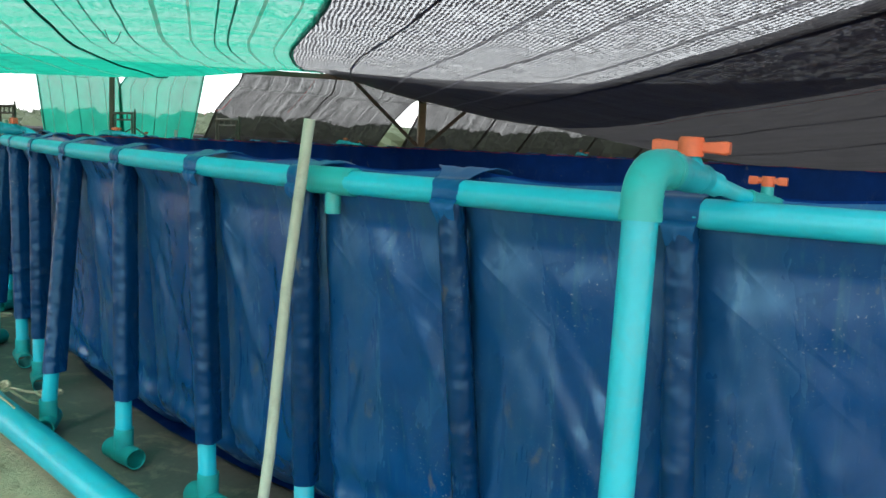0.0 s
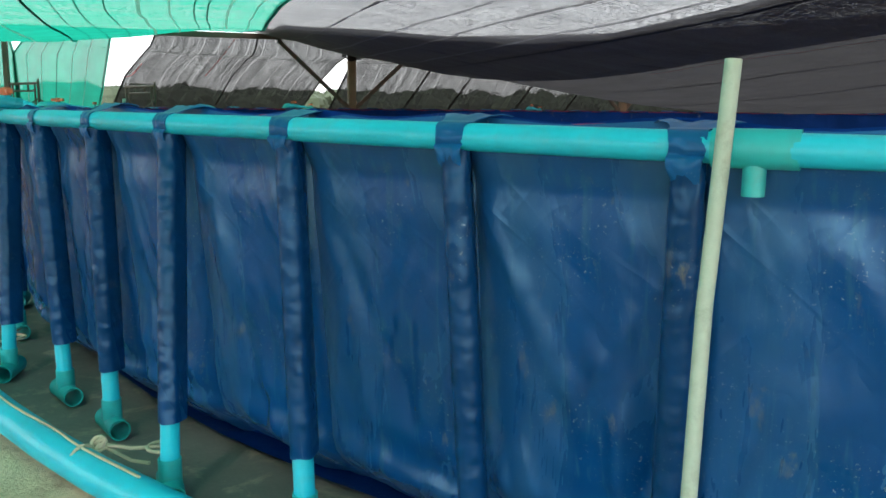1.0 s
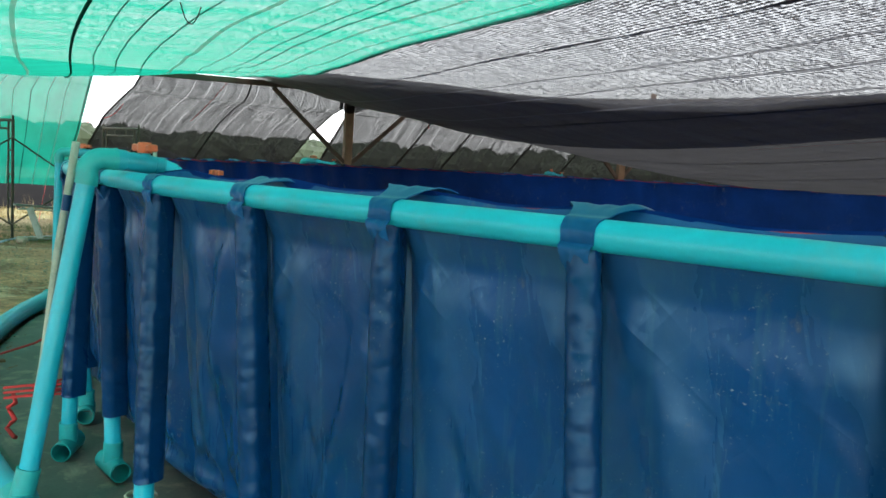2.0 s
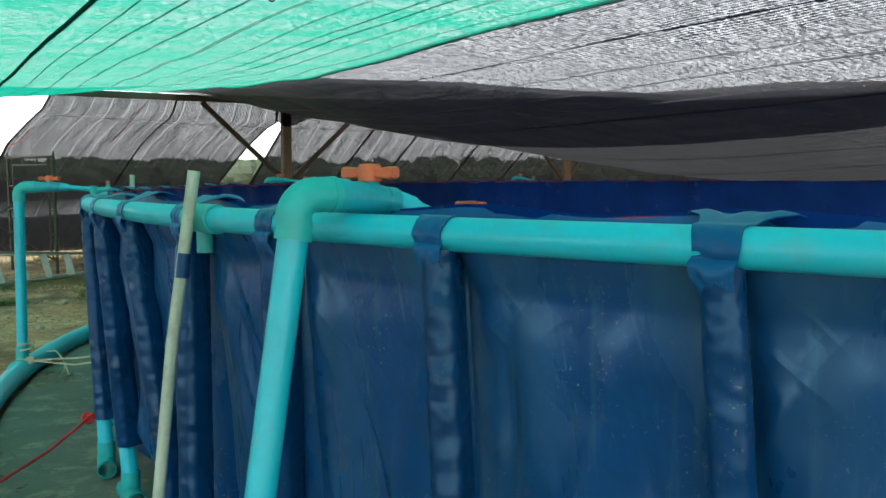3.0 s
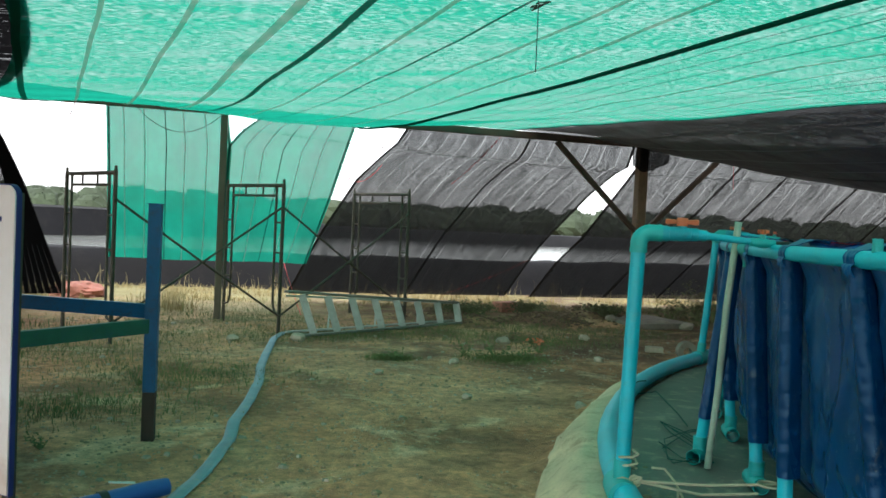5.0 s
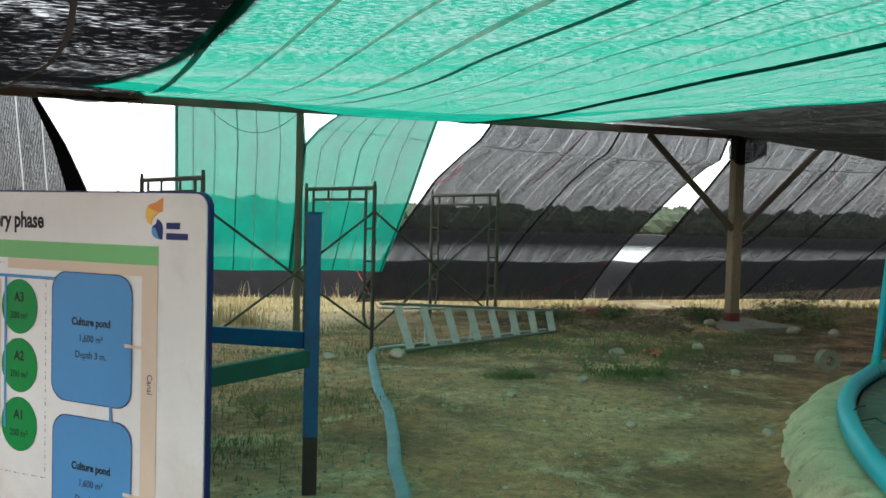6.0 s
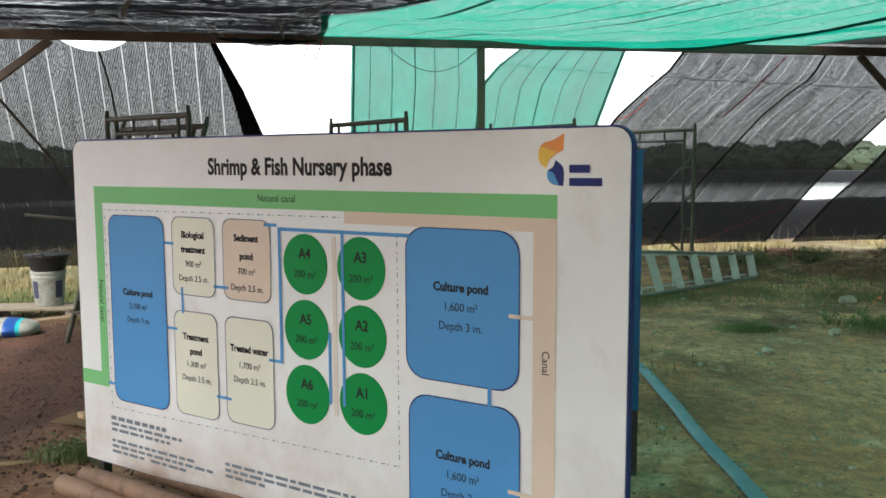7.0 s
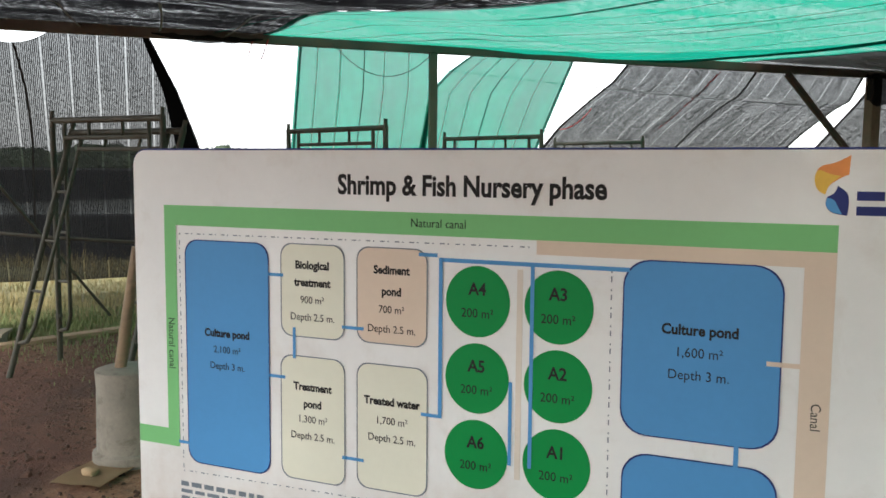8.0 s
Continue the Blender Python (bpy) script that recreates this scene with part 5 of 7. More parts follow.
# ropes
def rope(pts, radius, material, label, knots=()):
    t = thing("rope", label, "rope")
    bm = bm_new()
    tube(bm, pts, radius, 7)
    part("cord", bm, material, t)
    for p in knots:
        bm = bm_new()
        for q in range(3):
            tube(bm, [Vector(p) + Vector((0.022 * math.cos(w + q), 0.016 * math.sin(w), 0.018 * math.sin(w * 1.0 + q * 2))) for w in (0.7 * i for i in range(9))], radius, 6, closed=True)
        part("knot", bm, material, t)
    return t


def loop_round(center, radius, axis_a, axis_b, turns=1.0, n=14):
    return [Vector(center) + Vector(axis_a) * radius * math.cos(6.283 * turns * k / n) + Vector(axis_b) * radius * math.sin(6.283 * turns * k / n) for k in range(n + 1)]


def tie(post_a, ring_a, z, material, label, r_cord=0.006):
    """A rope from a post's foot round the supply ring."""
    pp, rp = polar(post_a, TR, z), polar(ring_a, lerp_table(RING_R, ring_a), lerp_table(RING_Z, ring_a))
    out = polar(ring_a, 1, 0) - polar(ring_a, 0, 0)
    kn = rp - out * 0.05 + Vector((0, 0, 0.055))
    pts = loop_round(pp, 0.045, (1, 0, 0), (0, 1, 0), 1.0) + [pp.lerp(kn, 0.5) - Vector((0, 0, 0.01)), kn] + loop_round(rp, 0.064, -out * 0.7 + Vector((0, 0, 0)), (0, 0, 1), 0.9)[1:] + [kn]
    rope(pts, r_cord, material, label, (kn,))
    tail = rope([kn, kn + out * 0.02 + Vector((0.01, 0, -0.02)), kn + out * 0.03 + Vector((0.03, -0.02, -0.06))], r_cord, material, "frayed tail of a pale rope")
    rope([pp + Vector((0, 0, -0.04)) + out * 0.045, pp.lerp(kn, 0.5) - Vector((0, 0, 0.05)), kn], r_cord, material, label)


tie(-143.6, -144.7, 0.31, M_ROPE, "pale rope tying the supply pipe to a tank post")
tie(-157.4, -157.6, 0.32, M_ROPE, "pale rope tying the supply pipe to a tank post")
tie(166.8, 166.2, 0.33, M_ROPE, "pale rope tying the standpipe to a tank post")
tail_at = polar(165.6, 7.02, 0.33)
rope([tail_at + Vector(v) for v in ((0, 0, 0), (0.05, -0.02, 0.0), (0.09, -0.05, -0.05), (0.11, -0.09, -0.11), (0.12, -0.12, -0.135), (0.09, -0.15, -0.14), (0.07, -0.13, -0.138), (0.09, -0.08, -0.12), (0.1, -0.05, -0.07))], 0.0055, M_ROPE, "pale rope end looped beside the standpipe")
rope([polar(165.9, 7.13, 0.33 + 0.006 * k) + Vector((0.045 * math.cos(k * 1.1), 0.045 * math.sin(k * 1.1), 0)) for k in range(13)], 0.0055, M_ROPE, "pale rope wound round the standpipe's foot")
rope([polar(-179.2, 6.53, 0.38) + Vector(v) for v in ((0.05, 0, 0), (0, 0.05, 0.006), (-0.05, 0, 0.0), (0, -0.05, 0.004), (0.05, 0, 0.01), (0, 0.05, 0.014), (-0.05, 0, 0.01))] + [polar(-178, 6.75, 0.30), polar(-174, 7.05, 0.29)], 0.006, M_ROPE_RED, "red rope tied round a tank post", (polar(-179.4, 6.6, 0.37),))
rope([polar(-165.6, 6.62, z) + Vector(v) for z in (0.41, 0.43, 0.45) for v in ((0.05, 0, 0), (0, 0.05, 0.004), (-0.05, 0, 0.0), (-0.14, -0.02, -0.004), (-0.2, -0.06, 0), (-0.14, -0.06, 0.006), (0, -0.05, 0.01))], 0.0055, M_ROPE_RED, "red rope wound round a tank post and the pole", (polar(-166.2, 6.7, 0.42),))
rope([polar(-166.0, 6.8, 0.4) + Vector((0.02 * math.sin(k * 1.9), 0.03 * math.cos(k * 2.3), -0.022 * k)) for k in range(9)], 0.009, M_ROPE_RED, "loose red rope end hanging at the tank's foot")
rope([polar(a, lerp_table(RING_R, a) + 0.012 * wob(a, 3, 1, 0.4), lerp_table(RING_Z, a) + 0.06) for a in np.arange(-142, -156.5, -0.7)], 0.0045, M_ROPE, "pale cord lying along the supply pipe")
stake = thing("stake", "short grey plastic stake standing beside the supply pipe", "stake")
bm = bm_new()
tube(bm, [(-1.2, 3.43, 0.02), (-1.215, 3.44, 0.29)], 0.021, 14, wall=0.004)
part("stake_tube", bm, M_POLE, stake)
rope([polar(147, 7.1, 0.3) + Vector(v) for v in ((0.06, 0.02, 0), (0, 0.0, 0.0), (-0.07, -0.03, -0.03), (-0.07, -0.03, -0.09))] + [polar(146, 7.0, 0.22), polar(150, 6.8, 0.19), polar(153, 6.72, 0.19)], 0.004, M_ROPE_GREEN, "dark green cord tied round the supply pipe")
rope([polar(157 + 6 * math.sin(k * 0.9) * 0.6, 6.75 + 0.13 * math.cos(k * 1.3), 0.192 + 0.01 * (k % 3)) for k in range(22)], 0.003, M_ROPE_GREEN, "tangle of dark green cord at the tank's foot")
# ---- the notice board ----
BX, BY, BW, BTOP, BBOT = -6.554, 10.16, 2.41, 1.405, 0.06
board = thing("notice_board", "large white printed sign board showing a fish pond plan", "sign board", m=pose(BX, BY, 0, 0, 0, -34.97))


def plate(name, lo, hi, layer, material, parent, radius=0.0, label="", outline=None):
    """A flat printed patch on the board's face; lo and hi in metres along the board and up. layer: which lies over which."""
    bm = bm_new()
    y0, y1 = -0.0008 * layer - 0.0004, -0.0008 * layer - 0.0014
    pts = []
    r = radius
    if r:
        for cx, cz, a0 in ((hi[0] - r, hi[1] - r, 0), (lo[0] + r, hi[1] - r, 90), (lo[0] + r, lo[1] + r, 180), (hi[0] - r, lo[1] + r, 270)):
            pts += [(cx + r * math.cos(radians(a0 + q)), cz + r * math.sin(radians(a0 + q))) for q in range(0, 91, 15)]
    else:
        pts = [(hi[0], hi[1]), (lo[0], hi[1]), (lo[0], lo[1]), (hi[0], lo[1])]
    f = bm.faces.new([bm.verts.new((x, y1, z)) for x, z in pts])
    g = bmesh.ops.extrude_face_region(bm, geom=[f])
    bmesh.ops.translate(bm, verts=[v for v in g["geom"] if isinstance(v, bmesh.types.BMVert)], vec=(0, y0 - y1 + 0.0, 0))
    ob = part(name, bm, material, parent, label, smooth=False)
    if outline:
        bm = bm_new()
        w = 0.0035
        n = len(pts)
        cx, cz = (lo[0] + hi[0]) / 2, (lo[1] + hi[1]) / 2

        def off(p, s):
            return (p[0] + s * (1 if p[0] > cx else -1), p[1] + s * (1 if p[1] > cz else -1))
        inn = [bm.verts.new((*[off(p, -w / 2)[0]], y1 - 0.0006, off(p, -w / 2)[1])) for p in pts]
        out = [bm.verts.new((*[off(p, w / 2)[0]], y1 - 0.0006, off(p, w / 2)[1])) for p in pts]
        for k in range(n):
            bm.faces.new((inn[k], inn[(k + 1) % n], out[(k + 1) % n], out[k]))
        part("outline", bm, outline, ob, smooth=False)
    return ob


def words(text, x, z, size, parent, material=None, squeeze=0.92, turn=0.0, bold=0.0, align="CENTER", y=-0.0038):
    w = lettering(text, size, material or P_INK, parent, "lettering", align, lift=0.0006, squeeze=squeeze, fat=bold)
    w.matrix_local = Matrix.Translation((x, y, z)) @ pose(0, 0, 0, 90, 0, 0) @ pose(0, 0, 0, 0, 0, turn)
    return w


# panel with rounded upper corners, vinyl face, blue edge trim, back frame
def rounded(lo, hi, r, y0, y1):
    bm = bm_new()
    pts = [(lo[0], lo[1]), (hi[0], lo[1])]
    for cx, a0 in ((hi[0] - r, 0), (lo[0] + r, 90)):
        pts += [(cx + r * math.cos(radians(a0 + q)), hi[1] - r + r * math.sin(radians(a0 + q))) for q in range(0, 91, 15)]
    f = bm.faces.new([bm.verts.new((x, y0, z)) for x, z in pts])
    g = bmesh.ops.extrude_face_region(bm, geom=[f])
    bmesh.ops.translate(bm, verts=[v for v in g["geom"] if isinstance(v, bmesh.types.BMVert)], vec=(0, y1 - y0, 0))
    return bm


part("face", rounded((0, BBOT), (BW, BTOP), 0.05, 0.0, 0.006), M_BOARD, board, "white printed vinyl face", False)
part("edge_trim", rounded((-0.006, BBOT - 0.006), (BW + 0.006, BTOP + 0.006), 0.055, 0.0065, 0.03), P_NAVY, board, "dark blue edge trim", False)
bm = bm_new()
for x in (0.05, 0.8, 1.6, BW - 0.05):
    box(bm, (x - 0.02, 0.031, -0.07), (x + 0.02, 0.07, BTOP - 0.03))
for z in (0.2, 0.8, 1.3):
    box(bm, (0.071, 0.035, z - 0.02), (BW - 0.071, 0.066, z + 0.02))
part("back_frame", bm, M_SCAF, board, "steel back frame", False)

plate("canal_band", (0.13, 1.155), (2.2, 1.222), 1, P_GREEN, board)
plate("canal_band", (0.13, 0.405), (0.178, 1.155), 1, P_GREEN, board)
plate("canal_band", (0.003, 0.39), (0.178, 0.45), 2, P_GREEN, board)
plate("canal_band", (1.44, 1.115), (2.2, 1.155), 1, P_BEIGE, board)
plate("canal_band", (2.128, 0.07), (2.2, 1.115), 1, P_BEIGE, board)
plate("canal_band", (1.385, 0.46), (1.402, 1.07), 1, P_BEIGE_PALE, board)
words("Natural canal", 1.14, 1.19, 0.036, board, y=-0.0026)
words("Natural canal", 0.152, 0.75, 0.036, board, turn=-90, y=-0.0026)
words("Canal", 2.168, 0.74, 0.034, board, turn=-90, y=-0.0026)
words("Shrimp & Fish Nursery phase", 1.218, 1.298, 0.083, board, squeeze=0.845, bold=0.0026, y=-0.0006)


def pond(lo, hi, material, lines, radius, outline, zs, sizes):
    p = plate("pond_shape", lo, hi, 2, material, board, radius, outline=outline)
    for text, z, s in zip(lines, zs, sizes):
        words(text, (lo[0] + hi[0]) / 2, z, s * (0.92 if text[0].isalpha() and not text.startswith("Depth") else 0.95), p, bold=0.0013 if text[0].isalpha() and not text.startswith("Depth") else 0.0)
    return p


pond((0.217, 0.345), (0.549, 1.108), P_BLUE, ("Culture pond", "2,100 m²", "Depth 3 m."), 0.05, P_NAVY, (0.80, 0.745, 0.69), (0.039, 0.035, 0.035))
pond((0.597, 0.817), (0.827, 1.112), P_CREAM, ("Biological", "treatment", "900 m²", "Depth 2.5 m."), 0.04, P_GREY, (1.045, 0.99, 0.935, 0.88), (0.038, 0.038, 0.035, 0.035))
pond((0.872, 0.82), (1.107, 1.113), P_BEIGE, ("Sediment", "pond", "700 m²", "Depth 2.5 m."), 0.04, P_GREY, (1.045, 0.98, 0.925, 0.865), (0.038, 0.038, 0.035, 0.035))
pond((0.594, 0.35), (0.828, 0.754), P_CREAM, ("Treatment", "pond", "1,300 m²", "Depth 2.5 m."), 0.04, P_GREY, (0.655, 0.60, 0.55, 0.495), (0.038, 0.038, 0.035, 0.035))
pond((0.872, 0.36), (1.11, 0.755), P_CREAM, ("Treated water", "1,700 m²", "Depth 2.5 m."), 0.04, P_GREY, (0.64, 0.58, 0.525), (0.038, 0.035, 0.035))
pond((1.685, 0.64), (2.084, 1.114), P_BLUE, ("Culture pond", "1,600 m²", "Depth 3 m."), 0.07, P_NAVY, (0.935, 0.875, 0.815), (0.042, 0.039, 0.039))
pond((1.694, 0.10), (2.088, 0.588), P_BLUE, ("Culture pond", "1,600 m²", "Depth 3 m."), 0.07, P_NAVY, (0.405, 0.345, 0.285), (0.042, 0.039, 0.039))
for name, x, z in (("A4", 1.266, 0.97), ("A3", 1.506, 0.97), ("A5", 1.266, 0.744), ("A2", 1.508, 0.746), ("A6", 1.266, 0.517), ("A1", 1.508, 0.52)):
    bm = bm_new()
    f = bm.faces.new([bm.verts.new((x + 0.0985 * math.cos(radians(q)), -0.0028, z + 0.104 * math.sin(radians(q)))) for q in range(0, 360, 9)])
    g = bmesh.ops.extrude_face_region(bm, geom=[f])
    bmesh.ops.translate(bm, verts=[v for v in g["geom"] if isinstance(v, bmesh.types.BMVert)], vec=(0, 0.0012, 0))
    d = part("pond_disc", bm, P_DISC, board, smooth=False)
    words(name, x, z + 0.035, 0.05, d, bold=0.0011)
    words("200 m²", x, z - 0.035, 0.038, d)
for lo, hi in (((0.545, 1.005), (0.605, 1.015)), ((0.545, 0.675), (0.61, 0.685)), ((0.819, 0.855), (0.895, 0.865)), ((0.64, 0.745), (0.65, 0.845)), ((0.819, 0.44), (0.895, 0.45)), ((1.09, 0.612), (1.155, 0.622)), ((1.145, 0.612), (1.157, 1.092)), ((1.145, 1.08), (1.70, 1.092)), ((1.425, 0.5), (1.436, 1.085)), ((1.365, 0.5), (1.375, 0.745)), ((1.98, 0.58), (1.992, 0.645)), ((1.08, 1.093), (1.14, 1.104)), ((0.176, 0.405), (0.222, 0.415))):
    plate("pipe_line", lo, hi, 4, P_BLUE, board)
for z in (0.86, 0.33):
    plate("pipe_line", (2.05, z), (2.13, z + 0.012), 4, P_BEIGE, board)


def dashes(x0, z0, x1, z1):
    n = int(math.hypot(x1 - x0, z1 - z0) / 0.024)
    bm = bm_new()
    d = Vector((x1 - x0, 0, z1 - z0)) / n
    s = d.cross(Vector((0, 1, 0))).normalized() * 0.0017
    for k in range(n):
        a = Vector((x0, -0.0045, z0)) + d * k
        b = a + d * (0.62 if k % 2 else 0.2)
        bm.faces.new([bm.verts.new(p) for p in (a - s, b - s, b + s, a + s)])
    part("dash_line", bm, P_GREY, board, smooth=False)


dashes(0.195, 1.128, 1.44, 1.135)
dashes(0.195, 1.128, 0.195, 0.31)
dashes(0.195, 0.31, 1.655, 0.335)
dashes(1.655, 0.335, 1.652, 1.1)
# small print as plain bars
for x, z, w, h in ((0.18, 0.262, 0.34, 0.016), (0.18, 0.236, 0.43, 0.012), (0.18, 0.212, 0.36, 0.012), (0.18, 0.165, 0.50, 0.011), (0.18, 0.142, 0.60, 0.011), (0.18, 0.119, 0.2, 0.011), (0.42, 0.119, 0.21, 0.011), (0.85, 0.19, 0.62, 0.011), (0.85, 0.167, 0.54, 0.011), (0.85, 0.144, 0.2, 0.011)):
    rnd = random.Random(int(z * 1000))
    q = x
    bm = bm_new()
    while q < x + w:
        ww = rnd.uniform(0.02, 0.06)
        box(bm, (q, -0.0022, z - h / 2), (min(q + ww, x + w), -0.0012, z + h / 2))
        q += ww + 0.012
    part("small_print", bm, P_GREY, board, smooth=False)
# emblem: two leaf shapes and plain bars
def leaf(points, material, layer):
    """A flat shape with softly rounded outline; points marked True stay sharp."""
    for _ in range(3):
        out = []
        for k, (x, z, sharp) in enumerate(points):
            px, pz, _s = points[k - 1]
            nx, nz, _s = points[(k + 1) % len(points)]
            if sharp:
                out.append((x, z, True))
            else:
                out += [(x * 0.75 + px * 0.25, z * 0.75 + pz * 0.25, False), (x * 0.75 + nx * 0.25, z * 0.75 + nz * 0.25, False)]
        points = out
    bm = bm_new()
    y = -0.0012 * layer
    f = bm.faces.new([bm.verts.new((x, y, z)) for x, z, _s in points])
    g = bmesh.ops.extrude_face_region(bm, geom=[f])
    bmesh.ops.translate(bm, verts=[v for v in g["geom"] if isinstance(v, bmesh.types.BMVert)], vec=(0, 0.0008, 0))
    part("emblem", bm, material, board, smooth=False)


leaf([(2.219, 1.392, True), (2.217, 1.345, True), (2.2, 1.338, False), (2.172, 1.318, False), (2.166, 1.296, True), (2.148, 1.305, False), (2.139, 1.332, False), (2.148, 1.366, False), (2.185, 1.372, False)], P_ORANGE, 1)
leaf([(2.2, 1.342, True), (2.172, 1.32, False), (2.166, 1.296, True), (2.148, 1.305, False), (2.139, 1.332, False), (2.146, 1.36, False), (2.176, 1.345, False)], P_YELLOW, 2)
leaf([(2.17, 1.29, True), (2.188, 1.3, False), (2.193, 1.318, True), (2.217, 1.302, False), (2.22, 1.275, False), (2.217, 1.246, True), (2.182, 1.25, False), (2.166, 1.27, False)], P_NAVY, 1)
leaf([(2.17, 1.288, True), (2.167, 1.268, False), (2.184, 1.252, False), (2.205, 1.249, True), (2.196, 1.266, False), (2.186, 1.286, False)], P_BLUE, 2)
plate("emblem_bar", (2.236, 1.283), (2.296, 1.305), 2, P_NAVY, board)
plate("emblem_bar", (2.236, 1.247), (2.332, 1.269), 2, P_NAVY, board)

# ---- blue steel rack behind the board ----
rack = thing("steel_rack", "blue and green painted steel rack standing behind the sign board", "rack")
P0, P1 = Vector((-4.21, 10.14, 0)), Vector((-4.98, 9.22, 0))
Q0, Q1 = Vector((-5.4, 10.66, 0)), Vector((-5.75, 9.98, 0))


def bar(name, a, b, w, h, material, parent, label=""):
    d = Vector(b) - Vector(a)
    m = Matrix.Translation(a) @ d.to_track_quat("X", "Z").to_matrix().to_4x4()
    bm = bm_new()
    box(bm, (0, -w / 2, -h / 2), (d.length, w / 2, h / 2), m, bevel=0.004)
    return part(name, bm, material, parent, label, smooth=False)


for p in (P0, P1, Q0, Q1):
    leg = bar("leg", p + Vector((0, 0, 0.24)), p + Vector((0, 0, 1.36)), 0.075, 0.075, M_RACK, rack)
    bar("rusted_foot", p + Vector((0, 0, -0.09)), p + Vector((0, 0, 0.24)), 0.073, 0.073, M_RUST, leg, "rusted dark foot")
    bar("cap_plate", p + Vector((-0.05, 0, 1.362)), p + Vector((0.05, 0, 1.362)), 0.09, 0.004, M_RACK, leg)
bar("rail", P0.lerp(Q0, 0.03) + Vector((0, 0, 0.72)), P0.lerp(Q0, 0.97) + Vector((0, 0, 0.72)), 0.04, 0.085, M_RACK, rack)
bar("rail", P0 + (P1 - P0) * 0.03 + Vector((0, 0, 0.635)), P1 + (P0 - P1) * 0.03 + Vector((0, 0, 0.635)), 0.04, 0.085, M_RACK_GREEN, rack, "green flaking painted rail")


# ---- scaffold frames ----
def scaffold():
    """A walk-through scaffold frame built from its right foot along +x: legs, top tube, inner ladder tubes with rungs and stubs."""
    t = thing("scaffold_frame", "weathered olive steel scaffold frame standing on the grass", "scaffold", "scaffold frames")
    W, H = 1.3, 1.75
    for x in (0, W):
        bm = bm_new()
        tube(bm, [(x, 0, 0), (x, 0, H)], 0.0215, 10)
        tube(bm, [(x, 0, H), (x, 0, H + 0.05)], 0.016, 8)
        for z in (0.35, 0.75, 1.15):
            tube(bm, [(x - 0.03, 0, z), (x + 0.03, 0, z)], 0.013, 8)
        part("leg", bm, M_SCAF, t)
    bm = bm_new()
    tube(bm, [(0, 0, H - 0.02), (W, 0, H - 0.02)], 0.0215, 10)
    part("top_tube", bm, M_SCAF, t)
    bm = bm_new()
    tube(bm, [(0.15, 0, H - 0.14), (W - 0.15, 0, H - 0.14)], 0.015, 8)
    for x in (0.45, W - 0.45):
        tube(bm, [(x, 0, H - 0.14), (x, 0, H - 0.02)], 0.012, 8)
    part("second_tube", bm, M_SCAF, t)
    for s in (0, 1):
        x0, x1 = (0.0, 0.15) if s == 0 else (W, W - 0.15)
        bm = bm_new()
        tube(bm, [(x1, 0, H - 0.03), (x1, 0, 0.36), (x1 + (x0 - x1) * 0.3, 0, 0.26), (x0, 0, 0.24)], 0.015, 8)
        for z in (0.6, 0.95, 1.3):
            tube(bm, [(x0, 0, z), (x1, 0, z)], 0.011, 6)
        part("inner_tube", bm, M_SCAF, t)
    return t


FRAMES = [((-3.53, 14.84), (-4.28, 15.99)), ((-1.90, 16.11), (-2.59, 17.30)), ((-5.17, 13.80), (-5.95, 14.96)), ((-6.75, 12.85), (-7.55, 13.51))]
first = scaffold()


def frame_pose(f, tilt=0.0):
    (x0, y0), (x1, y1) = f
    return pose(x0, y0, height(x0, y0) - 0.01, 0, 0, math.degrees(math.atan2(y1 - y0, x1 - x0))) @ pose(0, 0, 0, tilt, 0, 0)


first.matrix_world = frame_pose(FRAMES[0])
for f in FRAMES[1:3]:
    copy_thing(first, frame_pose(f))
for ob in (copy_thing(first, frame_pose(FRAMES[3])), tagged(copy_thing(first, frame_pose(((-6.97, 12.39), (-7.77, 13.05)), 18.5)), "weathered steel scaffold frame leaning against another frame")):
    ob.scale.x = 0.81      # the narrower pair


def brace(a, b):
    t = thing("cross_brace", "thin rusted steel cross brace between scaffold frames", "brace", "scaffold braces")
    bm = bm_new()
    tube(bm, [a, (Vector(a) + Vector(b)) / 2 + Vector((0, 0, -0.01)), b], 0.0125, 8)
    part("brace_tube", bm, M_SCAF, t)


def leg_at(i, end, z):
    x, y = FRAMES[i][end]
    return Vector((x, y, z))


for i, j in ((0, 1), (2, 0)):
    for end in (0,):
        off = Vector((0.0, -0.036 if end == 0 else 0.036, 0))
        brace(leg_at(i, end, 1.42) + off, leg_at(j, end, 0.16) + off)
        brace(leg_at(i, end, 0.16) + off * 1.6, leg_at(j, end, 1.42) + off * 1.6)

brace((-8.45, 13.2, 2.05), (-7.4, 14.58, 0.1))
brace((-8.3, 13.64, 0.9), (-6.9, 13.6, 0.79))

# ---- step ladder lying on its side ----
ladder = thing("step_ladder", "aluminium step ladder lying on its side on the grass", "ladder")
L0, L1 = Vector((-3.30, 14.56, -0.045)), Vector((-1.10, 16.22, -0.045))
lx = (L1 - L0).normalized()
ly = Vector((-lx.y, lx.x, 0))


def lad(s, w, z):
    return L0 + lx * s + ly * w + Vector((0, 0, z))


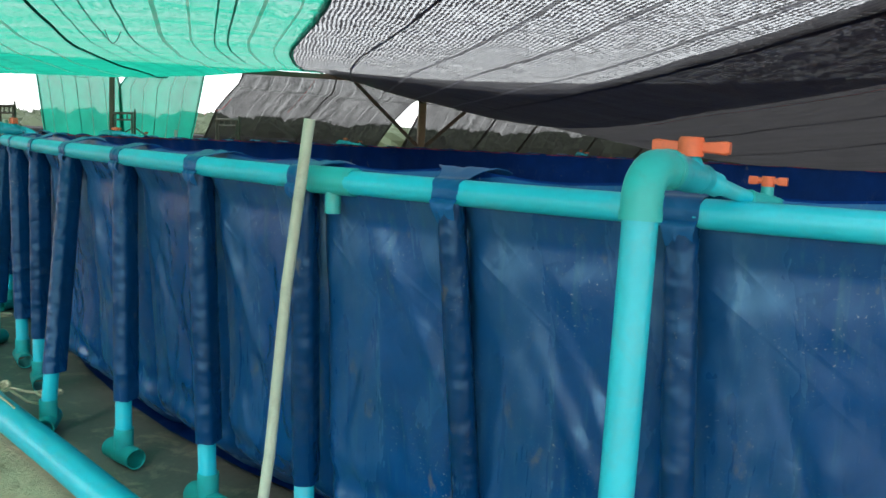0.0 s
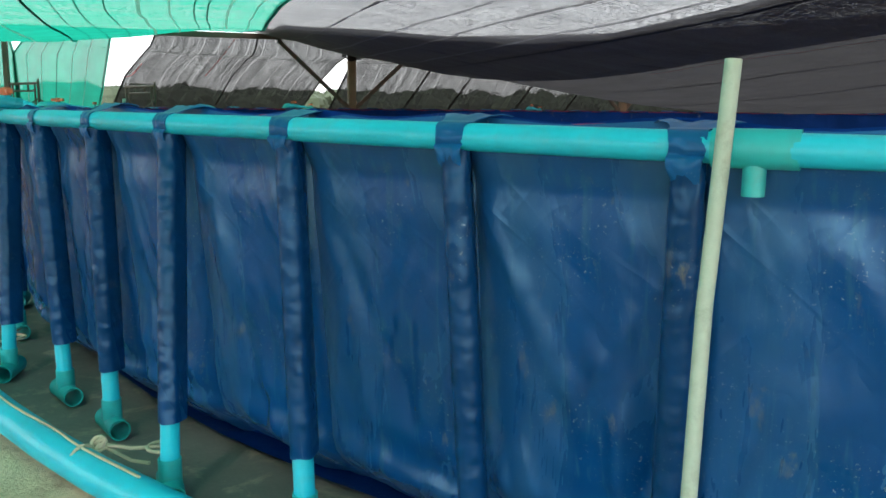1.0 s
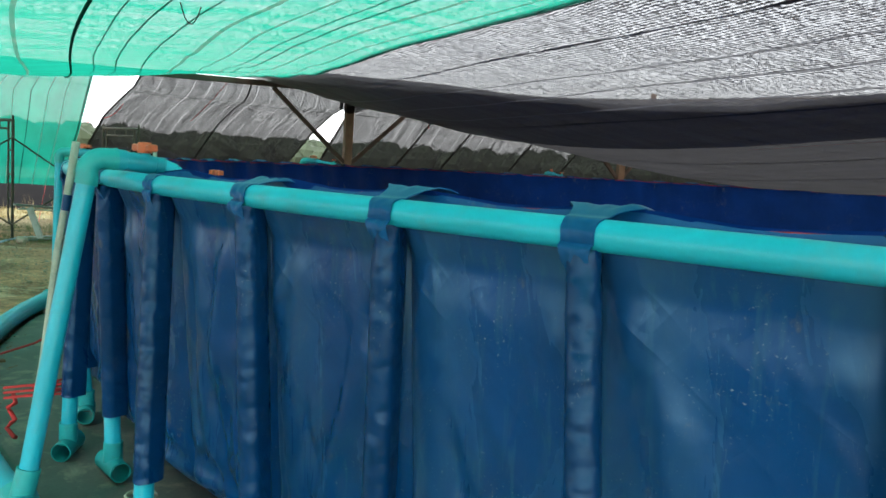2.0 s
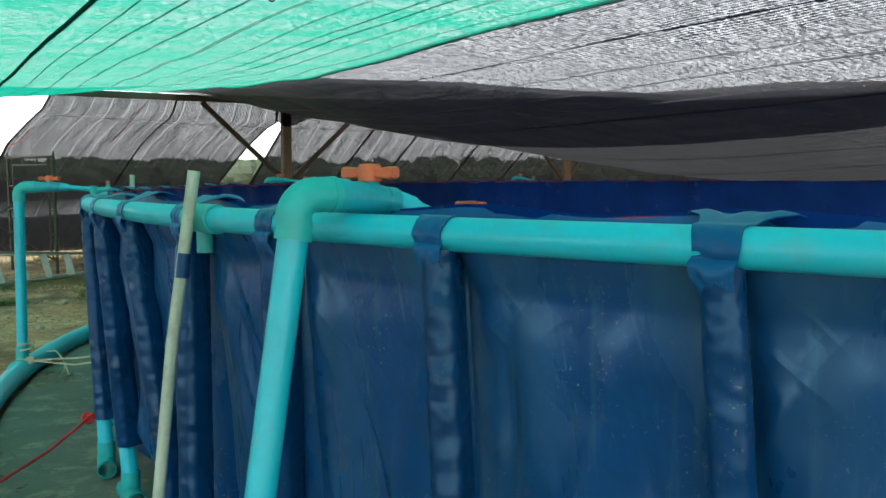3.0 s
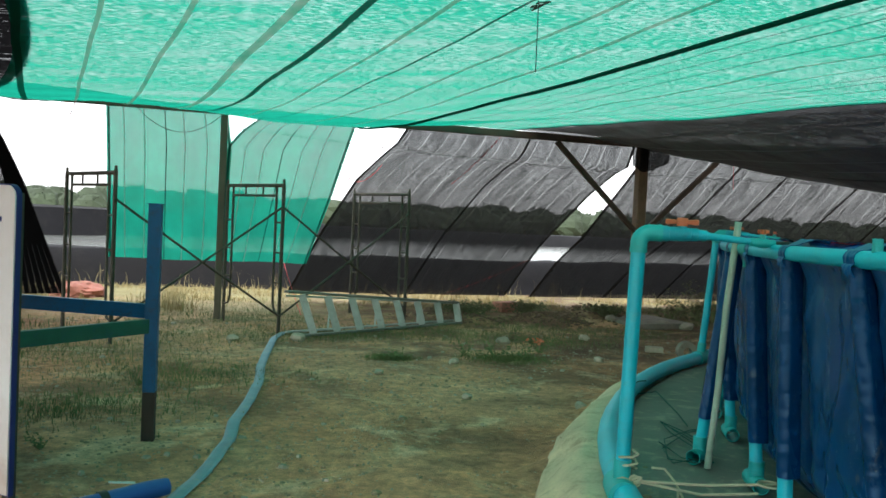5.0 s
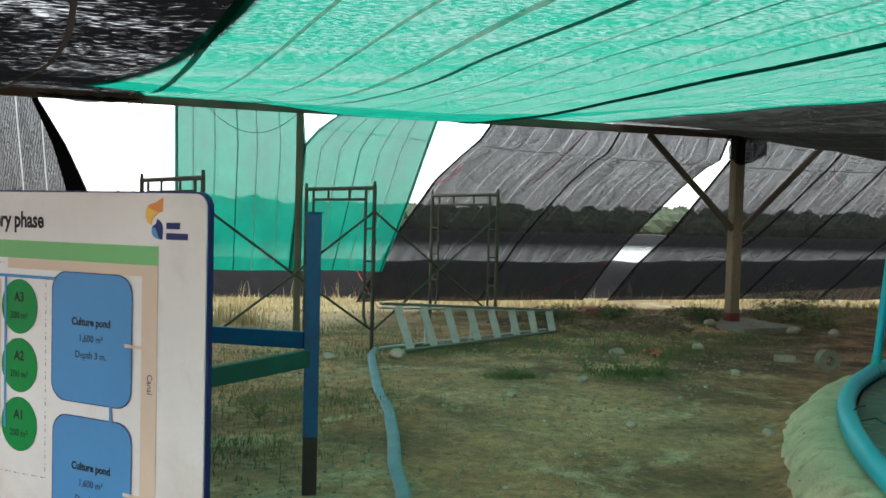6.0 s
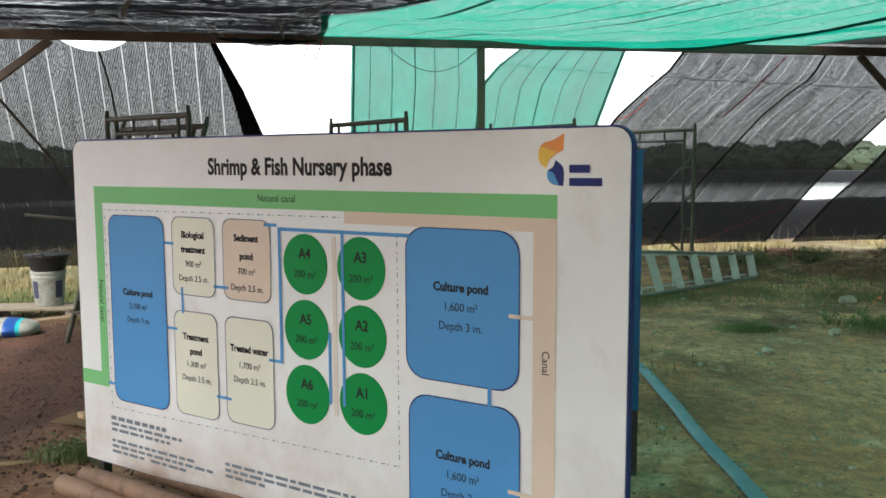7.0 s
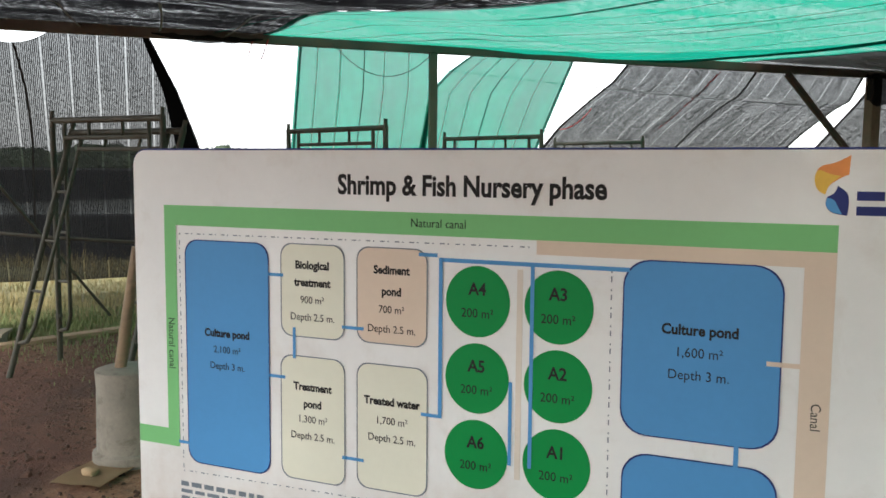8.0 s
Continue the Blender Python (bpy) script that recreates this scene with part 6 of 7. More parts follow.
LL = (L1 - L0).length
bar("rail", lad(0, 0, 0.015), lad(LL, 0, 0.015), 0.07, 0.028, M_ALU_SHADED, ladder, "grey side rail with its shade in the colour")
bar("rail", lad(-0.12, 0.1, 0.515), lad(LL - 0.03, 0.05, 0.285), 0.075, 0.03, M_ALU_SHADED, ladder, "grey side rail with its shade in the colour")
bar("back_rail", lad(0, 0.24, 0.03), lad(LL, 0.14, 0.03), 0.04, 0.022, M_ALU, ladder)
bar("back_rail", lad(0.05, 0.32, 0.44), lad(LL, 0.17, 0.27), 0.04, 0.022, M_ALU, ladder)
for k in range(8):
    s = 0.12 + k * (LL - 0.16) / 7
    f = s / LL
    bar("step", lad(s + 0.10 * (1 - f), 0.0, 0.03), lad(s - 0.02, 0.1 - 0.05 * f, 0.485 - 0.215 * f), 0.05, 0.085, M_ALU, ladder)
    if k % 2:
        bar("strut", lad(s - 0.06, 0.01, 0.05), lad(s + 0.02, 0.09, 0.3), 0.02, 0.006, M_ALU, ladder)

# ---- hose and pipe ends on the yard ----
HOSE = [(-3.47, 14.9), (-3.504, 14.75), (-3.566, 14.4), (-3.61, 13.6), (-3.64, 12.6), (-3.635, 11.9), (-3.67, 11.2), (-3.735, 10.55), (-3.735, 10.1), (-3.78, 9.7), (-3.835, 9.34), (-3.92, 8.95), (-4.04, 8.63), (-4.3, 8.3)]
bm = bm_new()


def hose_at(u, v):
    k = v * (len(HOSE) - 1)
    i = min(int(k), len(HOSE) - 2)
    p = Vector(HOSE[i]).lerp(Vector(HOSE[i + 1]), k - i)
    d = (Vector(HOSE[i + 1]) - Vector(HOSE[i])).normalized()
    s = math.cos(2 * math.pi * u)
    lift = 0.009 + 0.009 * math.sin(2 * math.pi * u) * (1 + 0.3 * wob(v * 40, 1))
    w = 0.04 + 0.003 * wob(v * 30, 3)
    q = p + Vector((-d.y, d.x)) * (w * s + 0.008 * wob(v * 12, 8))
    return (q.x, q.y, height(q.x, q.y) + 0.004 + lift)


grid(bm, 12, 120, hose_at)
tagged(link(bm, "layflat_hose", M_HOSE), "pale blue flat water hose lying across the yard", "hose")
cap = thing("hose_coupling", "blue plastic pipe end with black bands lying on the hose", "pipe fitting")
cz = 0.01
bm = bm_new()
tube(bm, [(-4.36, 8.70, cz), (-4.18, 8.83, cz + 0.005), (-4.02, 8.95, cz + 0.012), (-3.94, 9.01, cz + 0.015)], [0.042, 0.043, 0.046, 0.04], 14)
part("sleeve_tube", bm, M_BLUE, cap)
for s in (0.15, 0.45):
    p = Vector((-4.36, 8.70, cz)).lerp(Vector((-4.02, 8.95, cz + 0.012)), s)
    bm = bm_new()
    tube(bm, [p, p + Vector((0.03, 0.023, 0.001))], 0.0475, 14)
    part("rubber_band", bm, M_BLACKPL, cap)
elb = thing("pipe_offcut", "turquoise bent pipe offcut lying on the yard", "pipe")
bm = bm_new()
tube(bm, [(-4.5, 8.62, 0.0), (-4.38, 8.68, 0.0), (-4.30, 8.66, 0.0), (-4.2, 8.62, 0.0), (-3.98, 8.70, 0.0)], 0.036, 14, wall=0.004)
part("bent_pipe", bm, M_PVC, elb)
tag = thing("plastic_tag", "pale yellow plastic strip lying by the hose end", "litter")
bm = bm_new()
box(bm, (-0.06, -0.012, 0.0), (0.06, 0.012, 0.006), pose(-4.14, 8.98, 0.05, 0, 8, 20), bevel=0.002)
part("strip", bm, M_WHITEPL, tag)
# ---- growth and clutter ----
def blades(name, label, material, count, place, tall, seed, width=0.006):
    """Grass or weeds as many bent single blades in one mesh."""
    rnd = random.Random(seed)
    verts, faces = [], []
    for k in range(count):
        x, y, vigour = place(rnd)
        if x is None:
            continue
        h = tall * vigour * rnd.uniform(0.4, 1.25)
        a, bend = rnd.uniform(0, 6.283), rnd.uniform(0.15, 0.75) * h
        dx, dy = math.cos(a), math.sin(a)
        w = width * rnd.uniform(0.6, 1.5)
        z = height(x, y) - 0.005
        b = len(verts)
        verts += [(x - dy * w, y + dx * w, z), (x + dy * w, y - dx * w, z), (x + dx * bend * 0.4 - dy * w * 0.7, y + dy * bend * 0.4 + dx * w * 0.7, z + h * 0.65), (x + dx * bend * 0.4 + dy * w * 0.7, y + dy * bend * 0.4 - dx * w * 0.7, z + h * 0.65), (x + dx * bend, y + dy * bend, z + h)]
        faces += [(b, b + 1, b + 3, b + 2), (b + 2, b + 3, b + 4)]
    me = bpy.data.meshes.new(name)
    me.from_pydata(verts, [], faces)
    me.materials.append(material)
    tagged(new(name, me), label, "grass", kind="stuff")


TUFTS = [(-1.2, 13.3, 0.2), (-2.4, 13.25, 0.1), (-0.4, 14.6, 0.4), (-1.5, 15.2, 0.5), (-2.9, 14.9, 0.4), (-4.4, 14.6, 0.7), (-5.4, 13.2, 0.6), (0.8, 15.6, 0.6), (2.6, 17.0, 0.7), (-3.9, 16.2, 0.7), (-6.5, 13.7, 0.5), (-0.6, 16.0, 0.6), (-7.3, 14.8, 0.8), (-6.74, 10.5, 0.07), (-7.9, 14.7, 0.5), (-4.9, 11.0, 0.4), (-4.3, 12.2, 0.5), (3.4, 18.6, 0.6)]


def green_place(rnd):
    if rnd.random() < 0.7:
        x, y, s = rnd.choice(TUFTS)
        px, py = rnd.gauss(x, s * 1.1), rnd.gauss(y, s * 0.7)
        v = 1.0
    else:
        px, py = rnd.uniform(-9, 4), rnd.uniform(14.4, 19.0)
        v = 0.8
        if wob(px, py, 2, 1.3) < 0.12 - 0.12 * (py - 16):
            return None, None, 0
    if py < 16.9 and math.hypot(px - TC.x, py - TC.y) < 7.5:
        return None, None, 0
    return px, py, v


def straw_place(rnd):
    px, py = rnd.uniform(-14, 10), rnd.uniform(18.2, 20.7)
    if py > lerp_table(BANK, px) - 0.1 or wob(px, py, 7, 0.9) < -0.25:
        return None, None, 0
    return px, py, 0.5 + 0.9 * max(0, wob(px, py, 4, 0.6))


blades("grass", "short green weeds and grass round the scaffold", M_LEAF, 44000, green_place, 0.05, 3, 0.0028)
blades("grass", "dry straw-yellow grass along the pond bank", M_STRAW, 16000, straw_place, 0.16, 5)
def tuft_place(rnd):
    x, y = rnd.choice(((-5.35, 17.1), (-5.1, 17.3), (-4.9, 17.0), (-7.0, 17.8)))
    return rnd.gauss(x, 0.14), rnd.gauss(y, 0.14), 1.0


blades("grass", "tall tufts of dry straw beside the steel post", M_STRAW, 380, tuft_place, 0.3, 15, 0.004)
blades("grass", "dry and green grass behind the bucket", M_STRAW, 9000, lambda r: (r.uniform(-13, -7), r.uniform(14.9, 18.3), 1.0), 0.09, 31, 0.004)
blades("grass", "green weeds behind the bucket", M_LEAF, 5000, lambda r: (r.gauss(-8.6, 1.0), r.gauss(15.0, 0.35), 1.0), 0.09, 32, 0.004)
blades("grass", "thin tall seed stalks along the pond bank", M_STRAW, 260, lambda r: (r.uniform(-9, 8), r.uniform(18.8, 20.6), 1.0), 0.38, 8, 0.004)


def weed(x, y, size, seed):
    """A low weed: stems with many small leaves."""
    rnd = random.Random(seed)
    t = thing("weed_plant", "low green weed growing in the yard", "plant", "weeds", m=Matrix.Translation((x, y, height(x, y))))
    bm = bm_new()
    for s in range(9):
        a = rnd.uniform(0, 6.283)
        tip = Vector((math.cos(a) * size * rnd.uniform(0.4, 1), math.sin(a) * size * rnd.uniform(0.4, 1), size * rnd.uniform(0.35, 0.9)))
        for k in range(9):
            f = (k + 1) / 9
            p = tip * f
            d = Vector((rnd.uniform(-1, 1), rnd.uniform(-1, 1), rnd.uniform(0, 0.7))).normalized() * size * 0.2
            w = d.orthogonal().normalized() * size * 0.06
            bm.faces.new([bm.verts.new(q) for q in (p, p + d * 0.5 + w, p + d, p + d * 0.5 - w)])
    part("leaves", bm, M_LEAF, t, smooth=False)
    bm = bm_new()
    for s in range(4):
        a = s * 1.6
        tube(bm, [(0, 0, -0.01), (math.cos(a) * size * 0.4, math.sin(a) * size * 0.4, size * 0.5)], 0.003, 5)
    part("stems", bm, M_LEAF, t)


for k, (x, y, s) in enumerate(((-6.77, 10.5, 0.11), (-6.7, 10.55, 0.09), (-2.35, 13.2, 0.13), (-1.3, 13.35, 0.2), (-1.0, 13.2, 0.18), (-1.6, 13.5, 0.16), (-0.7, 13.8, 0.14), (-4.55, 11.8, 0.12), (-4.75, 9.9, 0.1), (0.9, 15.2, 0.2), (2.7, 16.6, 0.36), (3.1, 16.9, 0.4), (2.4, 17.2, 0.34))):
    weed(x, y, s, 40 + k)


def bush(x, y, wide, tall, seed, label):
    """A ragged shrub: many thin stems with small leaves along them."""
    rnd = random.Random(seed)
    t = thing("bush", label, "bush", m=Matrix.Translation((x, y, height(x, y))))
    verts, faces = [], []
    stems = bm_new()
    for k in range(46):
        a, out = rnd.uniform(0, 6.283), rnd.random() ** 0.6
        tip = Vector((math.cos(a) * wide * out, math.sin(a) * wide * 0.6 * out, tall * rnd.uniform(0.45, 1.0) * (1.1 - 0.5 * out)))
        if k < 16:
            tube(stems, [(tip.x * 0.15, tip.y * 0.15, -0.01), tip * 0.55 + Vector((0, 0, 0.03)), tip], [0.004, 0.003, 0.0015], 5)
        for q in range(16):
            p = tip * rnd.uniform(0.3, 1.05) + Vector((rnd.gauss(0, 0.04), rnd.gauss(0, 0.04), rnd.gauss(0, 0.03)))
            d = Vector((rnd.uniform(-1, 1), rnd.uniform(-1, 1), rnd.uniform(-0.4, 0.9))).normalized() * rnd.uniform(0.04, 0.09)
            w = d.orthogonal().normalized() * 0.012
            b = len(verts)
            verts += [p, p + d * 0.5 + w, p + d, p + d * 0.5 - w]
            faces.append((b, b + 1, b + 2, b + 3))
    me = bpy.data.meshes.new("leaves")
    me.from_pydata([tuple(v) for v in verts], [], faces)
    me.materials.append(M_BUSH)
    new("leaves", me).parent = t
    part("stems", stems, M_BUSH, t)


M_BUSH = surface("bush_leaf", (0.075, 0.085, 0.03), 0.75, vary=0.4, big=4, fine=30, bump=0)
bush(2.95, 17.55, 0.75, 0.62, 71, "ragged dark green bush on the bank's edge")
bush(0.25, 17.6, 0.4, 0.2, 72, "low dark weeds on the turned earth")
bush(-0.9, 16.9, 0.5, 0.2, 73, "low dark weeds on the turned earth")
bush(1.2, 16.9, 0.35, 0.16, 74, "low dark weeds on the turned earth")


def stones(name, label, count, place, size, material, seed):
    rnd = random.Random(seed)
    verts, faces = [], []
    for k in range(count):
        x, y = place(rnd)
        r = size * rnd.uniform(0.35, 1.0) ** 2.2
        if rnd.random() < 0.02:
            r *= 2.2
        b, z = len(verts), height(x, y)
        sq, a0 = rnd.uniform(0.45, 0.8), rnd.uniform(0, 6.283)
        ring = [(math.cos(a0 + q * 1.2566) * r * rnd.uniform(0.75, 1.25), math.sin(a0 + q * 1.2566) * r * rnd.uniform(0.75, 1.25)) for q in range(5)]
        verts += [(x + u * 0.95, y + w * 0.95, z - r * 0.1) for u, w in ring] + [(x + u * 0.7, y + w * 0.7, z + r * sq * rnd.uniform(0.6, 1)) for u, w in ring] + [(x, y, z + r * sq * 1.05)]
        for q in range(5):
            n = (q + 1) % 5
            faces += [(b + q, b + n, b + 5 + n, b + 5 + q), (b + 5 + q, b + 5 + n, b + 10)]
    me = bpy.data.meshes.new(name)
    me.from_pydata(verts, [], faces)
    me.materials.append(material)
    tagged(new(name, me), label, "gravel", kind="stuff")


def yard(rnd):
    while True:
        x, y = rnd.uniform(-7.5, 2.2), rnd.uniform(4.5, 16.0)
        r = math.hypot(x - TC.x, y - TC.y)
        if r > 7.3 and x > -5.9 - rnd.random() and (r > 8.4 or rnd.random() < 0.25):
            return x, y


def near_ring(rnd):
    a, r = rnd.uniform(-185, -100), rnd.triangular(6.82, 8.4, 6.88)
    p = polar(a, r)
    return p.x, p.y


def west(rnd):
    return rnd.uniform(-9.5, -5.8), rnd.uniform(9.4, 14.5)


def heap_place(rnd):
    hx, hy, hr, hh = rnd.choice(HEAPS)
    return rnd.gauss(hx, hr * 0.5), rnd.gauss(hy, hr * 0.45)


M_CLOD = surface("earth_clod", (0.25, 0.185, 0.115), 0.95, vary=0.35, big=1.2, fine=60, bump=0.4)
M_CLOD_DARK = surface("dark_clod", (0.12, 0.078, 0.048), 0.95, vary=0.35, big=1.2, fine=60, bump=0.4)
M_CLOD_RED = surface("red_earth_clod", (0.085, 0.042, 0.026), 0.95, vary=0.35, big=1.2, fine=60, bump=0.4)
M_CLOD_SPILL = surface("spilled_earth", (0.2, 0.105, 0.06), 0.95, vary=0.35, big=1.2, fine=60, bump=0.4)
M_PEBBLE = surface("pebble", (0.33, 0.265, 0.19), 0.85, vary=0.4, big=1.7, fine=80, bump=0.2)
stones("gravel", "grey-green loose gravel strewn over the yard", 14000, yard, 0.011, M_PEBBLE, 1)
stones("gravel", "brown gravel spilled between the supply pipe and the cloth", 1500, lambda r: tuple(polar(r.gauss(166, 2.2), r.uniform(6.86, 7.08))[:2]), 0.014, M_CLOD, 21)
stones("yard_stones", "pale stones half sunk in the yard", 420, yard, 0.03, M_STONE, 12)
stones("earth_clods", "brown crumbled earth over the yard", 6000, yard, 0.018, M_CLOD, 2)
stones("earth_clods", "red-brown crumbled earth beside the supply pipe", 9000, near_ring, 0.016, M_CLOD_SPILL, 4)
stones("earth_clods", "dark brown clods on the heaps of turned earth", 2200, heap_place, 0.035, M_CLOD_DARK, 7)
stones("earth_clods", "red-brown crumbled earth and leaf litter", 9000, west, 0.016, M_CLOD_RED, 6)


def rock(x, y, size, seed, label="pale rough stone lying in the yard", material=None, squash=0.6, name="stone", group="stones in the yard"):
    bm = bm_new()
    bmesh.ops.create_icosphere(bm, subdivisions=2, radius=1)
    for v in bm.verts:
        k = 1 + 0.35 * wob(v.co.x * 1.3, v.co.y * 1.3, v.co.z * 1.3 + seed)
        v.co = Vector((v.co.x * size * k, v.co.y * size * k * 0.8, (v.co.z * squash) * size * k))
    ob = tagged(link(bm, name, material or M_STONE), label, "stone", group)
    ob.matrix_world = pose(x, y, height(x, y) + size * squash * 0.6, 0, 0, seed * 37)
    return ob


for k, (x, y, s) in enumerate(((-0.95, 14.4, 0.09), (-1.8, 13.0, 0.06), (-2.6, 12.4, 0.05), (-0.2, 13.3, 0.06), (1.9, 16.3, 0.12), (2.2, 16.2, 0.1), (1.2, 16.6, 0.09), (2.6, 15.9, 0.1), (-3.3, 14.3, 0.1), (0.2, 14.9, 0.07), (-4.0, 14.2, 0.07), (-2.0, 11.4, 0.05), (-1.2, 11.0, 0.06), (-5.3, 11.2, 0.05))):
    rock(x, y, s, k)
# crumpled pinkish-red lump simplified to a block, brick and concrete disc
bm = bm_new()
box(bm, (-0.2, -0.13, 0), (0.2, 0.13, 0.16), bevel=0.02)
ob = tagged(link(bm, "red_lump", M_BRICK), "crumpled pinkish-red lump on the grass strip, built as a block", "block")
ob.matrix_world = pose(0.0, 18.0, -0.05, 0, 0, 24)
bm = bm_new()
box(bm, (-0.1, -0.05, 0), (0.1, 0.05, 0.065), bevel=0.006)
ob = tagged(link(bm, "brick", M_STONE), "pale brick lying in the yard", "brick")
ob.matrix_world = pose(0.72, 13.98, -0.045, 0, 0, -18)
bm = bm_new()
tube(bm, [(0, -0.06, 0.105), (0, 0.06, 0.105)], 0.105, 20, wall=0.06)
ob = tagged(link(bm, "concrete_disc", M_CONC), "round concrete spacer standing on edge", "concrete disc")
ob.matrix_world = pose(0.86, 13.46, -0.05, 0, 0, -12)
# crumpled red sheet on the verge
bm = bm_new()
bmesh.ops.create_icosphere(bm, subdivisions=4, radius=1)
for v in bm.verts:
    k = 1 + 0.45 * abs(wob(v.co.x * 1.9, v.co.y * 1.9, v.co.z * 1.9 + 5)) + 0.12 * wob(v.co.x * 6, v.co.y * 6, v.co.z * 6)
    v.co = Vector((v.co.x * 0.36 * k, v.co.y * 0.24 * k, max(-0.02, v.co.z * 0.16 * k + 0.05)))
ob = tagged(link(bm, "crumpled_sheet", M_SHEET), "crumpled faded red plastic sheet on the straw verge", "plastic sheet")
ob.matrix_world = pose(-6.6, 18.5, -0.05, 0, 0, 15)
# orange litter
bm = bm_new()
rnd = random.Random(9)
for k in range(14):
    p = Vector((rnd.gauss(0, 0.07), rnd.gauss(0, 0.05), rnd.uniform(0.01, 0.05)))
    d = Vector((rnd.uniform(-1, 1), rnd.uniform(-1, 1), rnd.uniform(-0.3, 0.6))) * 0.05
    w = d.orthogonal().normalized() * 0.018
    bm.faces.new([bm.verts.new(q) for q in (p, p + d + w, p + d * 1.5, p + d - w)])
ob = tagged(link(bm, "net_scrap", M_HANDLE, smooth=False), "crumpled orange net scrap on the ground", "litter")
ob.matrix_world = Matrix.Translation((-0.55, 14.35, -0.03))

# ---- things by the sign board ----
def log(a, b, r, seed, material, label):
    t = thing("log", label, "log", "poles on the ground")
    a, b = Vector(a), Vector(b)
    d = (b - a).normalized()
    bm = bm_new()
    pts = [a.lerp(b, k / 14) + Vector((0.012 * wob(k * 0.6, seed), 0.012 * wob(k * 0.6, seed + 5), 0.005 * wob(k, seed + 9))) for k in range(15)]
    tube(bm, pts, [r * (0.9 if k == 0 else 1) * (1 + 0.1 * wob(k * 1.3, seed, 3)) for k in range(15)], 14)
    for q in range(3):      # knots
        p = pts[3 + 4 * q]
        side = d.orthogonal().normalized()
        side.rotate(Matrix.Rotation(q * 2.1 + seed, 3, d))
        tube(bm, [p + side * r * 0.7, p + side * r * 1.12], [r * 0.4, r * 0.22], 8)
    part("wood", bm, material, t)
    bm = bm_new()
    tube(bm, [pts[0] - d * 0.003, pts[0] + d * 0.002], r * 0.72, 14)
    part("cut_end", bm, M_CARD, t, "pale sawn end")


for k, (x0, y0, x1, y1, z, r) in enumerate(((-6.56, 10.13, -5.05, 9.1, 0.04, 0.037), (-6.6, 10.0, -5.2, 8.98, 0.05, 0.042), (-6.29, 10.02, -4.95, 9.02, 0.1, 0.033), (-6.48, 9.78, -5.2, 8.86, 0.045, 0.038), (-6.42, 9.9, -5.1, 8.9, 0.115, 0.034), (-6.3, 9.66, -5.3, 8.8, 0.04, 0.032))):
    log((x0, y0, z - 0.05), (x1, y1, z - 0.05), r, k * 3, M_LOG, "peeled pinkish-brown log lying at the sign board's foot")
log((-6.71, 9.83, -0.012), (-6.0, 9.22, -0.01), 0.024, 25, M_CARD, "thin yellow wooden pole lying by the logs")
# bucket with a black bowl, on the end of a plank
# stained white plastic; the half shade it stands in also greys the base
M_GREYPL = surface("stained_shaded_plastic", (0.27, 0.27, 0.24), 0.6, vary=0.25, big=6, fine=50, dirt=(0.09, 0.07, 0.045), dirt_amount=0.9, bump=0.08)
M_PRINT = surface("dark_print", (0.03, 0.03, 0.06), 0.6, vary=0.2, bump=0)
M_PLANK = surface("grey_plank", (0.2, 0.165, 0.12), 0.8, vary=0.25, big=3, fine=(4, 60, 60), dirt=(0.08, 0.06, 0.04), dirt_amount=0.6, bump=0.3)
plank = thing("plank_bench", "low weathered plank on two short blocks", "bench", m=pose(-8.45, 14.12, -0.05))
bm = bm_new()
box(bm, (-0.42, -0.09, 0.085), (0.36, 0.2, 0.11), bevel=0.004)
part("plank", bm, M_PLANK, plank)
for x in (-0.34, 0.3):
    bm = bm_new()
    box(bm, (x - 0.03, -0.07, -0.02), (x + 0.03, 0.18, 0.085), bevel=0.004)
    part("block", bm, M_PLANK, plank)
BUC = (-8.37, 14.2, 0.061)
buc = thing("bucket", "stained white plastic bucket with dark faded print", "bucket", m=pose(*BUC, 0, 0, 28))
bm = bm_new()
tube(bm, [(0, 0, 0.0), (0, 0, 0.012), (0, 0, 0.25), (0, 0, 0.252), (0, 0, 0.262), (0, 0, 0.264), (0, 0, 0.29), (0, 0, 0.292), (0, 0, 0.31)], [0.112, 0.12, 0.138, 0.147, 0.147, 0.14, 0.141, 0.15, 0.15], 26)
part("pail", bm, M_GREYPL, buc)
for turn in (-62, 34):
    bm = bm_new()
    rings = [[bm.verts.new(((0.1265 + 0.0715 * (z - 0.09)) * math.sin(radians(turn + q)), -(0.1265 + 0.0715 * (z - 0.09)) * math.cos(radians(turn + q)), z)) for q in range(-16, 17, 4)] for z in (0.075, 0.13, 0.19, 0.225)]
    for lo, hi in zip(rings, rings[1:]):
        for e in range(8):
            bm.faces.new((lo[e], lo[e + 1], hi[e + 1], hi[e]))
    part("label_print", bm, M_PRINT, buc, "faded dark print")
bowl = thing("black_bowl", "black rubber bowl resting on the bucket", "bowl", m=pose(BUC[0], BUC[1], BUC[2] + 0.31))
bm = bm_new()
tube(bm, [(0, 0, 0.0), (0, 0, 0.012), (0, 0, 0.13), (0, 0, 0.134), (0, 0, 0.146)], [0.125, 0.14, 0.182, 0.196, 0.196], 26)
part("body", bm, M_BLACKPL, bowl)
for q in (-1, 1):
    bm = bm_new()
    tube(bm, [(-0.05, q * 0.18, 0.14), (-0.03, q * 0.2, 0.165), (0.03, q * 0.2, 0.165), (0.05, q * 0.18, 0.14)], 0.009, 8)
    part("handle", bm, M_BLACKPL, bowl)
sack = thing("feed_sack", "half-full white and blue sack lying on the soil", "sack", m=pose(-8.46, 13.36, -0.05, 0, 0, 8))


